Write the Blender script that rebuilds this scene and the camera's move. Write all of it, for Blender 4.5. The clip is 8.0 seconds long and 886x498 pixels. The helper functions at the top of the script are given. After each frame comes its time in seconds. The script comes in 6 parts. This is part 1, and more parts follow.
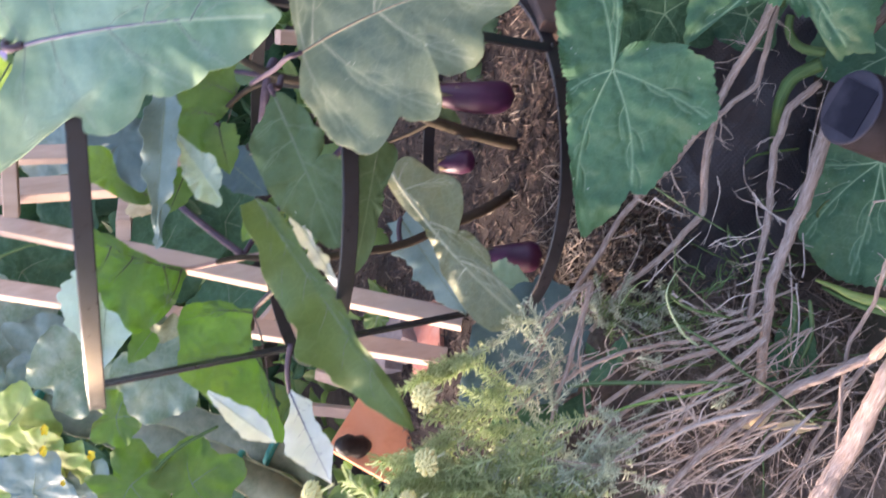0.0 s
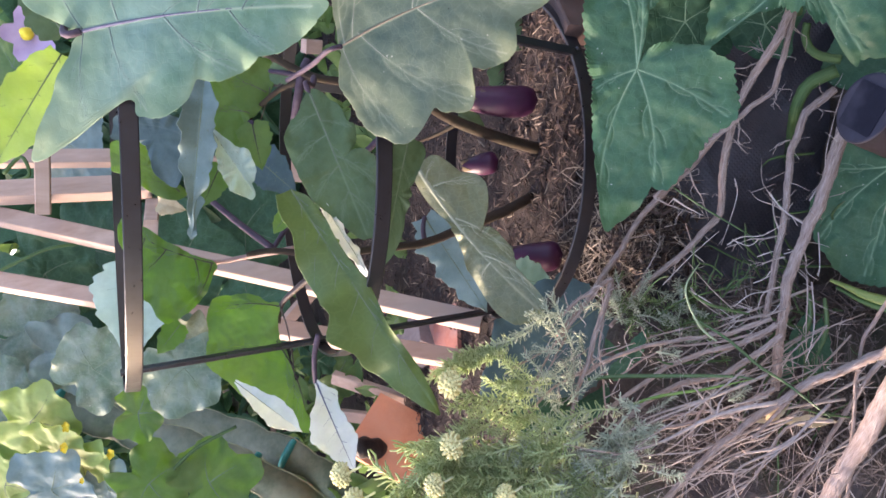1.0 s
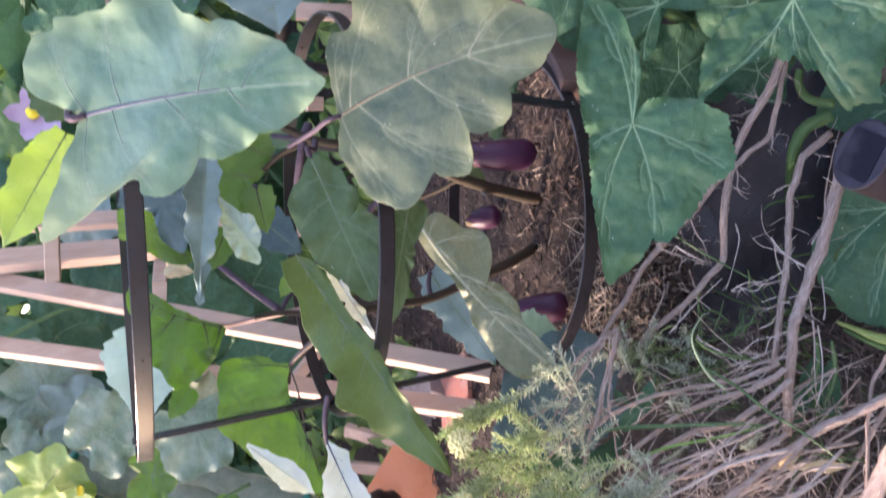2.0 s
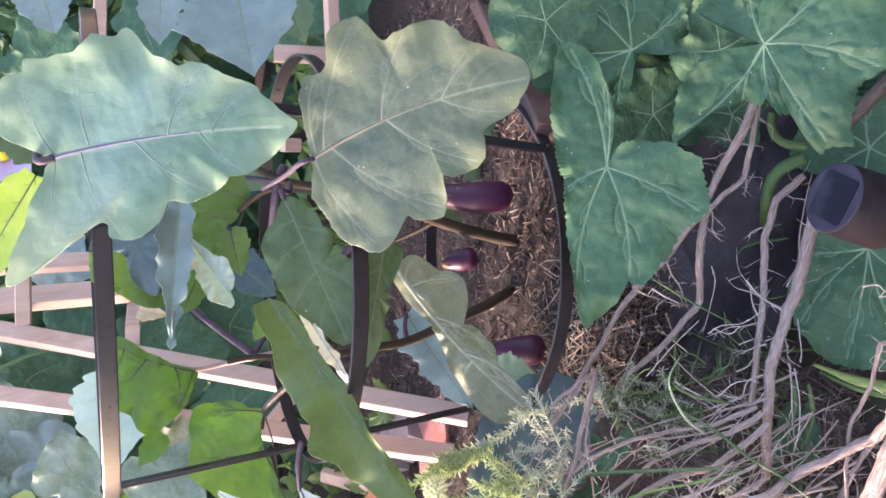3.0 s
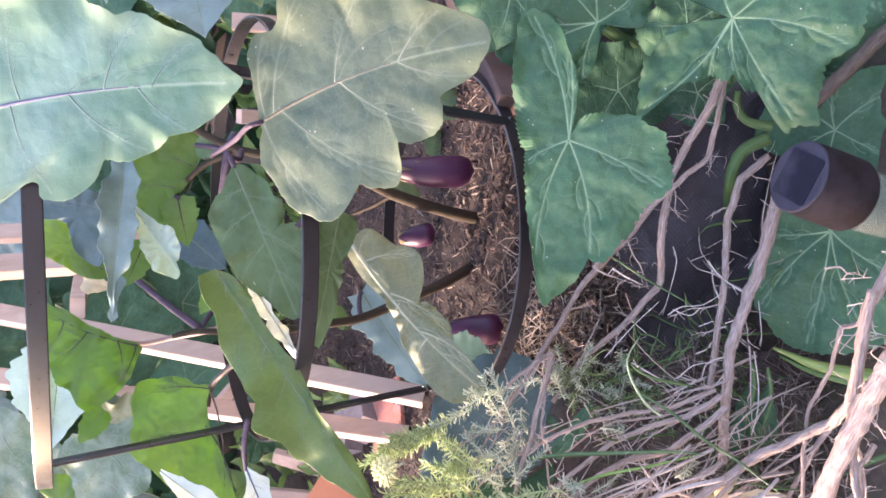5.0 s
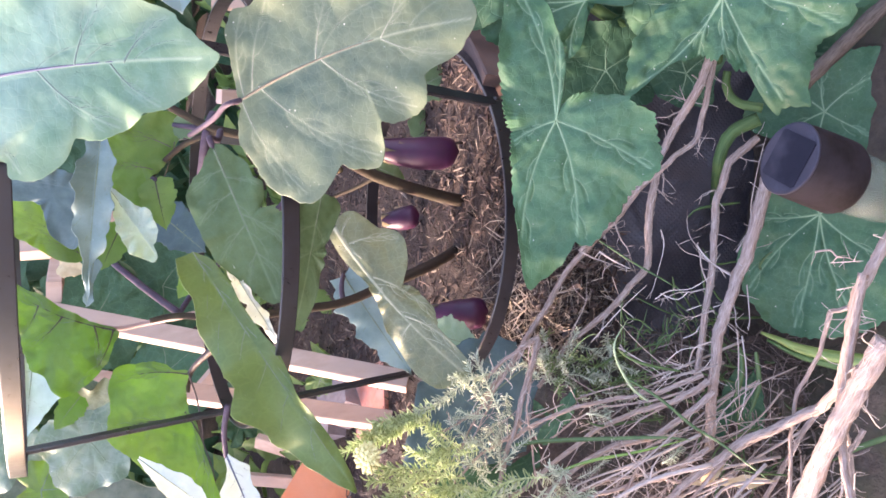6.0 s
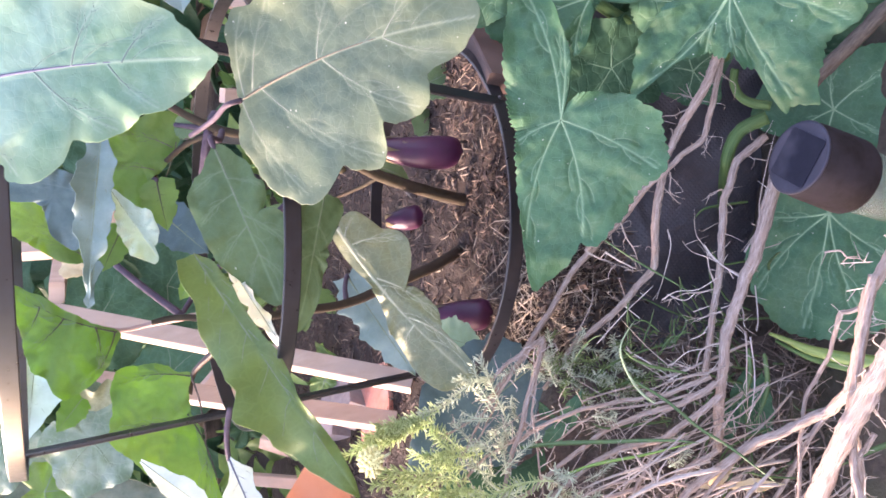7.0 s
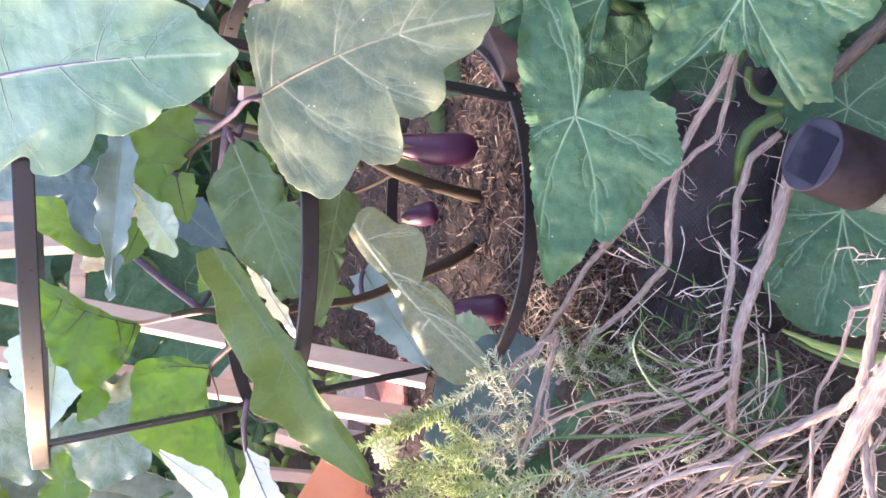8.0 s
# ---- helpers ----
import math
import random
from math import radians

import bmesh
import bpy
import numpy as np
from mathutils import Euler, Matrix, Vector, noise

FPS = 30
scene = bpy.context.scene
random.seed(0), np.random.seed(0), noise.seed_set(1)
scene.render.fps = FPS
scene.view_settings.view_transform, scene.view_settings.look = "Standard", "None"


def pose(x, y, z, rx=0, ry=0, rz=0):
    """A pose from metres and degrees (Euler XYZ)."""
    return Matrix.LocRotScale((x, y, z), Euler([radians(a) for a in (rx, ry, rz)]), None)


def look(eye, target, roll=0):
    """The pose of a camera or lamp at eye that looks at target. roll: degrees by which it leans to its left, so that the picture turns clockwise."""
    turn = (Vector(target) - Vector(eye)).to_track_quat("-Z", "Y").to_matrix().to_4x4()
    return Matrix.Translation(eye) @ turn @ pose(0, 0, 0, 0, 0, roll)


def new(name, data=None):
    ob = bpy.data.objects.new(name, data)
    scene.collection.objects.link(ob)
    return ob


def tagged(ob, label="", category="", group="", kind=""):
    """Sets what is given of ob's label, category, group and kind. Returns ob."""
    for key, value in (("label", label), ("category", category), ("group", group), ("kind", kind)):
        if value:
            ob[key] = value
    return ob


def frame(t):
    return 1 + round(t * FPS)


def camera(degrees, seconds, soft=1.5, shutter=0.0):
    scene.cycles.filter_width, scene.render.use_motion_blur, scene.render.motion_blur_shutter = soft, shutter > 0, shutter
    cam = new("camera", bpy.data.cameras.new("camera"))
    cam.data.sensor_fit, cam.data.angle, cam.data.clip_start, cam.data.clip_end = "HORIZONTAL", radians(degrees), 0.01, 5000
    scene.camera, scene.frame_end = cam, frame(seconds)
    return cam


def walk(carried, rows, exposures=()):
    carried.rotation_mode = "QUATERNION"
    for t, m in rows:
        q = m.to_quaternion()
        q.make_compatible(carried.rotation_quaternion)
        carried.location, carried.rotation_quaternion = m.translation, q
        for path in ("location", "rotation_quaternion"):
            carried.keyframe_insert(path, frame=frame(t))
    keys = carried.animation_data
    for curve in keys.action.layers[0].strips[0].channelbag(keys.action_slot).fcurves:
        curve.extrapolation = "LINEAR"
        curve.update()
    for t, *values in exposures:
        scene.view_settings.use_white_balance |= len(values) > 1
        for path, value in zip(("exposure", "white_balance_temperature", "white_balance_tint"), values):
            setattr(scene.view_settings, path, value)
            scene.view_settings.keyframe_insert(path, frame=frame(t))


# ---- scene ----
cam = camera(52.6, 8.0, soft=1.6, shutter=0.5)
PATH = [
    (0, (0.0187, -0.0153, 0.9104), (-0.0563, 0.9102, 0.5392), -91.67),
    (0.5, (-0.0187, -0.0268, 0.9438), (-0.0934, 0.9003, 0.5765), -89.40),
    (1, (-0.0137, -0.0373, 0.9424), (-0.0601, 0.8922, 0.5765), -90.09),
    (1.5, (-0.0050, -0.0390, 0.9410), (-0.0690, 0.8892, 0.5742), -91.36),
    (2, (0.0104, -0.0457, 0.9399), (0.0040, 0.8885, 0.5833), -91.41),
    (2.2, (0.0137, -0.0475, 0.9405), (0.0301, 0.8855, 0.5811), -91.15),
    (3.3, (0.0123, -0.0373, 0.9261), (0.0510, 0.8878, 0.5485), -90.39),
    (3.5, (0.0094, -0.0337, 0.9235), (0.0428, 0.8899, 0.5416), -90.29),
    (4, (0.0057, -0.0266, 0.9191), (0.0361, 0.8924, 0.5261), -89.90),
    (4.5, (0.0018, -0.0197, 0.9130), (0.0328, 0.8945, 0.5089), -89.52),
    (6, (0.0014, 0.0016, 0.9025), (0.0044, 0.9050, 0.4738), -90.11),
    (6.5, (0.0002, 0.0158, 0.8943), (0.0058, 0.9158, 0.4585), -89.97),
    (7, (0.0053, 0.0101, 0.8959), (0.0050, 0.9165, 0.4735), -90.32),
    (7.5, (0.0003, 0.0023, 0.8988), (0.0000, 0.9149, 0.4899), -90.10),
    (8, (0.0000, 0.0000, 0.9000), (0.0000, 0.9135, 0.4933), -90.00),
]
walk(cam, [(t, look(eye, target, roll)) for t, eye, target, roll in PATH], [(0.0, 2.74, 7050, 26), (1.0, 2.61, 7000, 26), (2.0, 2.70, 7050, 28), (3.5, 3.02, 7050, 31), (5.0, 3.16, 7150, 32), (6.0, 3.30, 7250, 32), (8.0, 3.36, 7200, 32)])

# ---- world, sun and sky ----
world = bpy.data.worlds.new("sky")
scene.world = world
world.use_nodes = True
wt = world.node_tree
sky = wt.nodes.new("ShaderNodeTexSky")
sky.sky_type, sky.sun_disc = "NISHITA", False
SUN_EL, SUN_AZ = radians(24), radians(-64)  # azimuth from +y, minus is towards -x
sky.sun_elevation, sky.sun_rotation = SUN_EL, SUN_AZ
sky.air_density, sky.dust_density = 1.0, 2.0
wt.nodes["Background"].inputs[1].default_value = 0.15
wt.links.new(sky.outputs[0], wt.nodes["Background"].inputs[0])
sun = new("sun", bpy.data.lights.new("sun", "SUN"))
sun.data.energy, sun.data.angle, sun.data.color = 2.5, radians(12), (1.0, 0.87, 0.73)
sun_way = Vector((math.sin(SUN_AZ) * math.cos(SUN_EL), math.cos(SUN_AZ) * math.cos(SUN_EL), math.sin(SUN_EL)))
sun.matrix_world = look(sun_way * 10, (0, 0, 0))



# ---- materials ----
class Mat:
    """A node material with short calls to add nodes."""

    def __init__(self, name):
        self.m = bpy.data.materials.new(name)
        self.m.use_nodes = True
        self.t = self.m.node_tree
        self.t.nodes.clear()
        self.out = self.t.nodes.new("ShaderNodeOutputMaterial")

    def n(self, kind, **kw):
        node = self.t.nodes.new("ShaderNode" + kind)
        for key, value in kw.items():
            if key in ("operation", "data_type", "blend_type", "feature", "noise_dimensions", "bands_direction", "wave_type", "voronoi_dimensions"):
                setattr(node, key, value)
            else:
                self.put(node.inputs[key.replace("_", " ")], value)
        return node

    def put(self, socket, value):
        if isinstance(value, bpy.types.NodeSocket):
            self.t.links.new(value, socket)
        else:
            socket.default_value = value

    def math(self, op, a, b=0.0):
        node = self.t.nodes.new("ShaderNodeMath")
        node.operation = op
        self.put(node.inputs[0], a)
        self.put(node.inputs[1], b)
        return node.outputs[0]

    def mix(self, f, a, b):
        node = self.t.nodes.new("ShaderNodeMix")
        node.data_type = "RGBA"
        self.put(node.inputs[0], f)
        self.put(node.inputs[6], a)
        self.put(node.inputs[7], b)
        return node.outputs[2]

    def ramp(self, f, lo, hi, a=0.0, b=1.0):
        node = self.t.nodes.new("ShaderNodeMapRange")
        self.put(node.inputs[0], f)
        for i, v in enumerate((lo, hi, a, b)):
            node.inputs[i + 1].default_value = v
        return node.outputs[0]

    def coords(self, uv=False):
        node = self.t.nodes.new("ShaderNodeTexCoord")
        return node.outputs["UV" if uv else "Object"]

    def attribute(self, name):
        node = self.t.nodes.new("ShaderNodeAttribute")
        node.attribute_name = name
        return node.outputs["Fac"]

    def noise(self, vec, scale, detail=4.0, rough=0.6):
        return self.n("TexNoise", Vector=vec, Scale=scale, Detail=detail, Roughness=rough).outputs[0]

    def stretch(self, vec, sx, sy, sz):
        return self.n("Mapping", Vector=vec, Scale=(sx, sy, sz)).outputs[0]

    def bump(self, height, strength=0.3, dist=0.002):
        return self.n("Bump", Height=height, Strength=strength, Distance=dist).outputs[0]

    def surface(self, shader):
        self.t.links.new(shader, self.out.inputs[0])
        return self.m


def c4(r, g, b):
    return (r, g, b, 1.0)


def leaf_material(name, main, second, blotch, vein, through_light=0.35, rough=0.5, spec=0.35, net=90.0, blotch_amount=0.5, dust=0.0, quilt=0.03, net_lines=0.12, vein_show=0.55, edge=0.0, mottle=0.4):
    m = Mat(name)
    ribs, rim = m.attribute("vein"), m.attribute("margin")
    uv = m.coords(True)
    rnd = m.n("ObjectInfo").outputs["Random"]
    shift = m.n("CombineXYZ", X=rnd, Y=m.math("MULTIPLY", rnd, 7.0)).outputs[0]
    vec = m.n("VectorMath", operation="ADD").outputs[0]
    add = vec.node
    m.put(add.inputs[0], uv)
    m.put(add.inputs[1], shift)
    broad = m.noise(vec, 9.0, 3.0)
    fine = m.noise(vec, 70.0, 5.0)
    wobble = m.n("VectorMath", operation="ADD")
    warped = m.n("TexNoise", Vector=vec, Scale=60.0, Detail=2.0).outputs[1]
    scaled = m.n("VectorMath", operation="SCALE", Scale=0.006)
    m.put(scaled.inputs[0], warped)
    m.put(wobble.inputs[0], vec)
    m.put(wobble.inputs[1], scaled.outputs[0])
    cells = m.n("TexVoronoi", feature="DISTANCE_TO_EDGE", Vector=wobble.outputs[0], Scale=net).outputs[0]
    lines = m.ramp(cells, 0.0, 0.075, 1.0, 0.0)
    cells2 = m.n("TexVoronoi", feature="DISTANCE_TO_EDGE", Vector=wobble.outputs[0], Scale=net * 3.1).outputs[0]
    lines2 = m.ramp(cells2, 0.0, 0.12, 1.0, 0.0)
    col = m.mix(m.ramp(broad, 0.4, 0.6), c4(*main), c4(*second))
    col = m.mix(m.math("MULTIPLY", m.ramp(m.noise(vec, 6.0, 4.0, 0.6), 0.43, 0.66), blotch_amount), col, c4(*blotch))
    col = m.mix(m.ramp(fine, 0.3, 0.75, 0.0, 0.3), col, c4(*[v * 0.62 for v in main]))
    col = m.mix(m.ramp(m.noise(vec, 24.0, 5.0, 0.7), 0.45, 0.75, 0.0, mottle), col, c4(*[min(1, v * 1.45) for v in second]))
    fleck = m.n("TexVoronoi", feature="F1", Vector=vec, Scale=95.0)
    col = m.mix(m.math("MULTIPLY", m.ramp(fleck.outputs[0], 0.03, 0.06, 1.0, 0.0), m.ramp(m.noise(vec, 13.0), 0.55, 0.6, 0.0, 0.8)), col, c4(*[min(0.8, v * 1.6 + 0.12) for v in second]))
    col = m.mix(m.math("MULTIPLY", m.math("MULTIPLY", lines, net_lines), m.ramp(broad, 0.3, 0.6, 0.4, 1.3)), col, c4(*vein))
    col = m.mix(m.math("MULTIPLY", lines2, net_lines * 0.5), col, c4(*vein))
    if edge:
        col = m.mix(m.math("MULTIPLY", m.ramp(m.math("ADD", rim, m.math("MULTIPLY", m.math("SUBTRACT", broad, 0.5), 0.9)), 0.55, 1.05), edge), col, c4(*blotch))
    col = m.mix(m.math("MULTIPLY", ribs, vein_show), col, c4(*vein))
    if dust:
        speck = m.n("TexVoronoi", feature="F1", Vector=vec, Scale=130.0).outputs[0]
        col = m.mix(m.math("MULTIPLY", m.ramp(speck, 0.04, 0.11, 1.0, 0.0), m.ramp(m.noise(vec, 22.0), 0.52, 0.6)), col, c4(0.62, 0.64, 0.55))
        col = m.mix(m.math("MULTIPLY", m.ramp(m.noise(vec, 26.0, 6.0, 0.7), 0.42, 0.7), dust), col, c4(0.5, 0.53, 0.5))
    puff = m.n("TexVoronoi", feature="DISTANCE_TO_EDGE", Vector=wobble.outputs[0], Scale=net * 0.55).outputs[0]
    height = m.math("ADD", m.math("SUBTRACT", m.math("MULTIPLY", fine, 0.45), m.math("MULTIPLY", lines, 0.3 * min(1, quilt * 3))), m.math("MULTIPLY", m.ramp(puff, 0.0, 0.4), quilt))
    height = m.math("ADD", height, m.math("MULTIPLY", ribs, 0.25))
    bump = m.bump(height, 0.5, 0.002)
    body = m.n("BsdfPrincipled", Base_Color=col, Roughness=m.ramp(fine, 0.2, 0.8, rough - 0.1, rough + 0.12), Normal=bump)
    body.inputs["Specular IOR Level"].default_value = spec
    glow = m.n("BsdfTranslucent", Color=m.mix(0.55, col, c4(min(1, main[0] * 1.7), min(1, main[1] * 1.6), main[2] * 1.2)), Normal=bump)
    return m.surface(_blend(m, through_light, body, glow))


def _blend(m, f, a, b):
    node = m.t.nodes.new("ShaderNodeMixShader")
    m.put(node.inputs[0], f)
    m.t.links.new(a.outputs[0], node.inputs[1])
    m.t.links.new(b.outputs[0], node.inputs[2])
    return node.outputs[0]


def plain_material(name, a, b, scale=40.0, rough=0.6, bump=0.3, dist=0.002, stretch=(1, 1, 1), spec=0.4, metal=0.0, third=None, per_piece=0.0, coat=0.0, uv=False):
    """Two colours mixed by noise at two scales, with relief of the same grain."""
    m = Mat(name)
    vec = m.stretch(m.coords(uv), *stretch)
    big, small = m.noise(vec, scale * 0.18, 3.0), m.noise(vec, scale, 6.0, 0.65)
    col = m.mix(m.ramp(small, 0.3, 0.7), c4(*a), c4(*b))
    if third:
        col = m.mix(m.ramp(big, 0.45, 0.68), col, c4(*third))
    else:
        col = m.mix(m.ramp(big, 0.35, 0.7, 0.0, 0.45), col, c4(*[v * 0.6 for v in a]))
    if per_piece:
        rnd = m.n("NewGeometry").outputs["Random Per Island"]
        col = m.mix(m.ramp(rnd, 0.0, 1.0, 0.0, per_piece), col, c4(*[v * 0.3 for v in a]))
    body = m.n("BsdfPrincipled", Base_Color=col, Roughness=m.ramp(small, 0.2, 0.8, max(0.05, rough - 0.12), min(1, rough + 0.12)), Metallic=metal, Normal=m.bump(small, bump, dist))
    body.inputs["Specular IOR Level"].default_value = spec
    body.inputs["Coat Weight"].default_value = coat
    return m.surface(body.outputs[0])


# The bluish second tone holds some sky sheen of the hairy blade.
M_EGG_PALE = leaf_material("eggplant_leaf_pale", (0.085, 0.185, 0.115), (0.145, 0.26, 0.215), (0.225, 0.295, 0.14), (0.33, 0.42, 0.33), 0.25, 0.55, 0.4, 120.0, 0.75, net_lines=0.08, quilt=0.05, vein_show=0.5, edge=0.4)
M_EGG_LOBED = leaf_material("eggplant_leaf_lobed", (0.056, 0.098, 0.076), (0.090, 0.134, 0.096), (0.165, 0.185, 0.078), (0.30, 0.35, 0.25), 0.25, 0.55, 0.34, 120.0, 0.75, 0.03, 0.05, 0.1, 0.5, 0.35)
M_EGG_DARK = leaf_material("eggplant_leaf_dark", (0.075, 0.132, 0.056), (0.105, 0.17, 0.075), (0.15, 0.20, 0.07), (0.20, 0.28, 0.15), 0.25, 0.55, 0.35, 120.0, 0.4, net_lines=0.1, vein_show=0.6)
M_EGG_MID = leaf_material("eggplant_leaf_mid", (0.098, 0.155, 0.055), (0.125, 0.185, 0.066), (0.19, 0.24, 0.07), (0.19, 0.27, 0.10), 0.35, 0.5, 0.35, 70.0, 0.4, net_lines=0.2)
# Light coming through the blade is partly put into this brighter green.
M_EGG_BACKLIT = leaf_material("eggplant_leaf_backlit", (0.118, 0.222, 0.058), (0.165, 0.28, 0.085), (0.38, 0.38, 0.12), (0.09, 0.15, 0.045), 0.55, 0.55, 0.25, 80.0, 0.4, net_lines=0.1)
# Sky reflected by the leaf hairs is coloured in as a bluish base.
M_EGG_BLUE = leaf_material("eggplant_leaf_bluish", (0.13, 0.205, 0.195), (0.185, 0.27, 0.26), (0.25, 0.32, 0.26), (0.30, 0.38, 0.34), 0.2, 0.55, 0.35, 120.0, 0.3)
M_EGG_YELLOW = leaf_material("eggplant_leaf_yellowing", (0.125, 0.155, 0.095), (0.20, 0.22, 0.135), (0.36, 0.32, 0.10), (0.46, 0.46, 0.30), 0.3, 0.55, 0.3, 120.0, 0.4, 0.05, 0.15, 0.15)
# Sun and bright haze are put into this very light green.
M_EGG_LIME = leaf_material("eggplant_leaf_lime", (0.34, 0.47, 0.15), (0.45, 0.55, 0.24), (0.52, 0.52, 0.17), (0.44, 0.48, 0.16), 0.5, 0.55, 0.3, 80.0, 0.5)
M_PETAL = plain_material("lilac_petal", (0.42, 0.30, 0.50), (0.52, 0.40, 0.60), 80, 0.6, 0.15)
M_VEIN_BACK = plain_material("vein_back", (0.13, 0.19, 0.11), (0.18, 0.24, 0.15), 300, 0.55, 0.2)
# Sunlit curled leaves: the strong light is put into a near-white base.
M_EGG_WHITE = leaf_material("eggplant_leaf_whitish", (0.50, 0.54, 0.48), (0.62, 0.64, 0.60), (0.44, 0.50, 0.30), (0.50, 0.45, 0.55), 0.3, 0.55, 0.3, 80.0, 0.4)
# Darker copy of the bluish leaf, with the shade inside the foliage coloured in.
M_EGG_BLUE_SHADE = leaf_material("eggplant_leaf_bluish_shade", (0.055, 0.095, 0.098), (0.08, 0.13, 0.132), (0.10, 0.15, 0.125), (0.13, 0.18, 0.17), 0.15, 0.6, 0.25, 120.0, 0.3)
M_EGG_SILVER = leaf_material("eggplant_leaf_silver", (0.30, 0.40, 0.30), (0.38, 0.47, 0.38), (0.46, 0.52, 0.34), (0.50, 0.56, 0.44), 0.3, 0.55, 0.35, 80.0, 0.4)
# Lighter copy of the bluish leaf, with stronger sky sheen in its colour.
M_EGG_SKY_SHEEN = leaf_material("eggplant_leaf_sky_sheen", (0.33, 0.45, 0.45), (0.43, 0.54, 0.54), (0.40, 0.48, 0.36), (0.45, 0.52, 0.52), 0.3, 0.55, 0.3, 80.0, 0.4)
M_SQUASH = leaf_material("squash_leaf", (0.026, 0.092, 0.046), (0.044, 0.124, 0.066), (0.066, 0.155, 0.056), (0.22, 0.36, 0.22), 0.22, 0.48, 0.28, 150.0, 0.4, 0.012, 0.13, 0.08, 0.85, 0.08, 0.3)
M_SQUASH_DARK = leaf_material("squash_leaf_dark", (0.030, 0.088, 0.047), (0.047, 0.12, 0.064), (0.075, 0.16, 0.065), (0.10, 0.20, 0.12), 0.22, 0.58, 0.24, 60.0, 0.3, 0.0, 0.6, 0.25)
# The grey mildew coat also carries the pale haze behind the trellis.
M_MILDEW_HAZE = leaf_material("mildewed_hazy_leaf", (0.078, 0.145, 0.092), (0.145, 0.215, 0.16), (0.30, 0.33, 0.16), (0.26, 0.33, 0.24), 0.25, 0.6, 0.3, 60.0, 0.5, 0.3, 0.3, 0.2)
M_FAR_LEAF = leaf_material("far_leaf", (0.08, 0.16, 0.05), (0.14, 0.23, 0.08), (0.24, 0.30, 0.10), (0.16, 0.24, 0.10), 0.45, 0.55, 0.3, 60.0, 0.5)
M_VEIN_PALE = plain_material("vein_pale", (0.16, 0.205, 0.125), (0.22, 0.265, 0.17), 300, 0.75, 0.2, spec=0.2)
M_VEIN_SOFT = plain_material("vein_soft", (0.10, 0.15, 0.135), (0.14, 0.19, 0.165), 300, 0.8, 0.2, spec=0.1)
M_VEIN_DUSTY = plain_material("vein_dusty", (0.22, 0.25, 0.20), (0.28, 0.30, 0.24), 300, 0.8, 0.2, spec=0.1)
M_VEIN_CREAM = plain_material("vein_cream", (0.36, 0.37, 0.25), (0.44, 0.44, 0.31), 300, 0.8, 0.2, spec=0.1)
M_VEIN_TAN = plain_material("vein_tan", (0.15, 0.13, 0.10), (0.21, 0.185, 0.135), 300, 0.8, 0.2, spec=0.1)
M_VEIN_PURPLE = plain_material("vein_purple", (0.12, 0.12, 0.17), (0.17, 0.165, 0.21), 300, 0.8, 0.2, spec=0.1)
M_VEIN_DARK = plain_material("vein_dark", (0.05, 0.035, 0.03), (0.08, 0.055, 0.045), 300, 0.5, 0.2)
M_VEIN_SQUASH = plain_material("vein_squash", (0.15, 0.26, 0.15), (0.24, 0.36, 0.22), 300, 0.65, 0.2, spec=0.2)
M_STEM_PURPLE = plain_material("stem_purple", (0.045, 0.03, 0.045), (0.09, 0.066, 0.085), 120, 0.65, 0.25, stretch=(1, 1, 0.3), spec=0.2)
M_STEM_PINK = plain_material("stem_pinkish", (0.30, 0.17, 0.14), (0.40, 0.26, 0.20), 120, 0.5, 0.25)
M_STEM_GREEN = plain_material("stem_olive", (0.026, 0.020, 0.015), (0.052, 0.042, 0.027), 110, 0.75, 0.4, spec=0.12, third=(0.042, 0.028, 0.021))
M_STEM_SQUASH = plain_material("stem_squash", (0.032, 0.074, 0.025), (0.095, 0.165, 0.058), 300, 0.6, 0.6, stretch=(1, 0.08, 1), spec=0.2, third=(0.05, 0.10, 0.038), uv=True)
M_STEM_YELLOW = plain_material("stem_yellow_green", (0.06, 0.13, 0.022), (0.27, 0.34, 0.10), 300, 0.45, 0.6, stretch=(1, 0.06, 1), third=(0.10, 0.19, 0.04), uv=True)
M_FRUIT = plain_material("eggplant_skin", (0.022, 0.004, 0.016), (0.048, 0.008, 0.032), 30, 0.46, 0.05, spec=0.3, third=(0.060, 0.012, 0.040))
M_CALYX = plain_material("calyx", (0.07, 0.052, 0.028), (0.125, 0.095, 0.048), 120, 0.7, 0.3, spec=0.2)
M_SCAR = plain_material("fruit_scar", (0.075, 0.048, 0.042), (0.16, 0.11, 0.09), 260, 0.8, 0.6, spec=0.15)
M_CAGE = plain_material("cage_paint", (0.007, 0.0065, 0.009), (0.013, 0.012, 0.016), 90, 0.34, 0.12, 0.0005, spec=0.5, coat=0.1)
M_WOOD = plain_material("slat_wood", (0.32, 0.21, 0.155), (0.47, 0.335, 0.26), 60, 0.75, 0.4, 0.0015, stretch=(1, 1, 0.12), third=(0.35, 0.25, 0.20))
M_PLANK = plain_material("plank_wood", (0.065, 0.036, 0.028), (0.11, 0.062, 0.048), 60, 0.75, 0.4, 0.002, stretch=(1, 0.12, 1))
M_ROT = plain_material("rotten_skin", (0.010, 0.008, 0.008), (0.03, 0.022, 0.02), 60, 0.5, 0.8, 0.004)
M_TERRACOTTA = plain_material("terracotta", (0.60, 0.19, 0.08), (0.70, 0.25, 0.12), 50, 0.8, 0.25, third=(0.62, 0.25, 0.14))
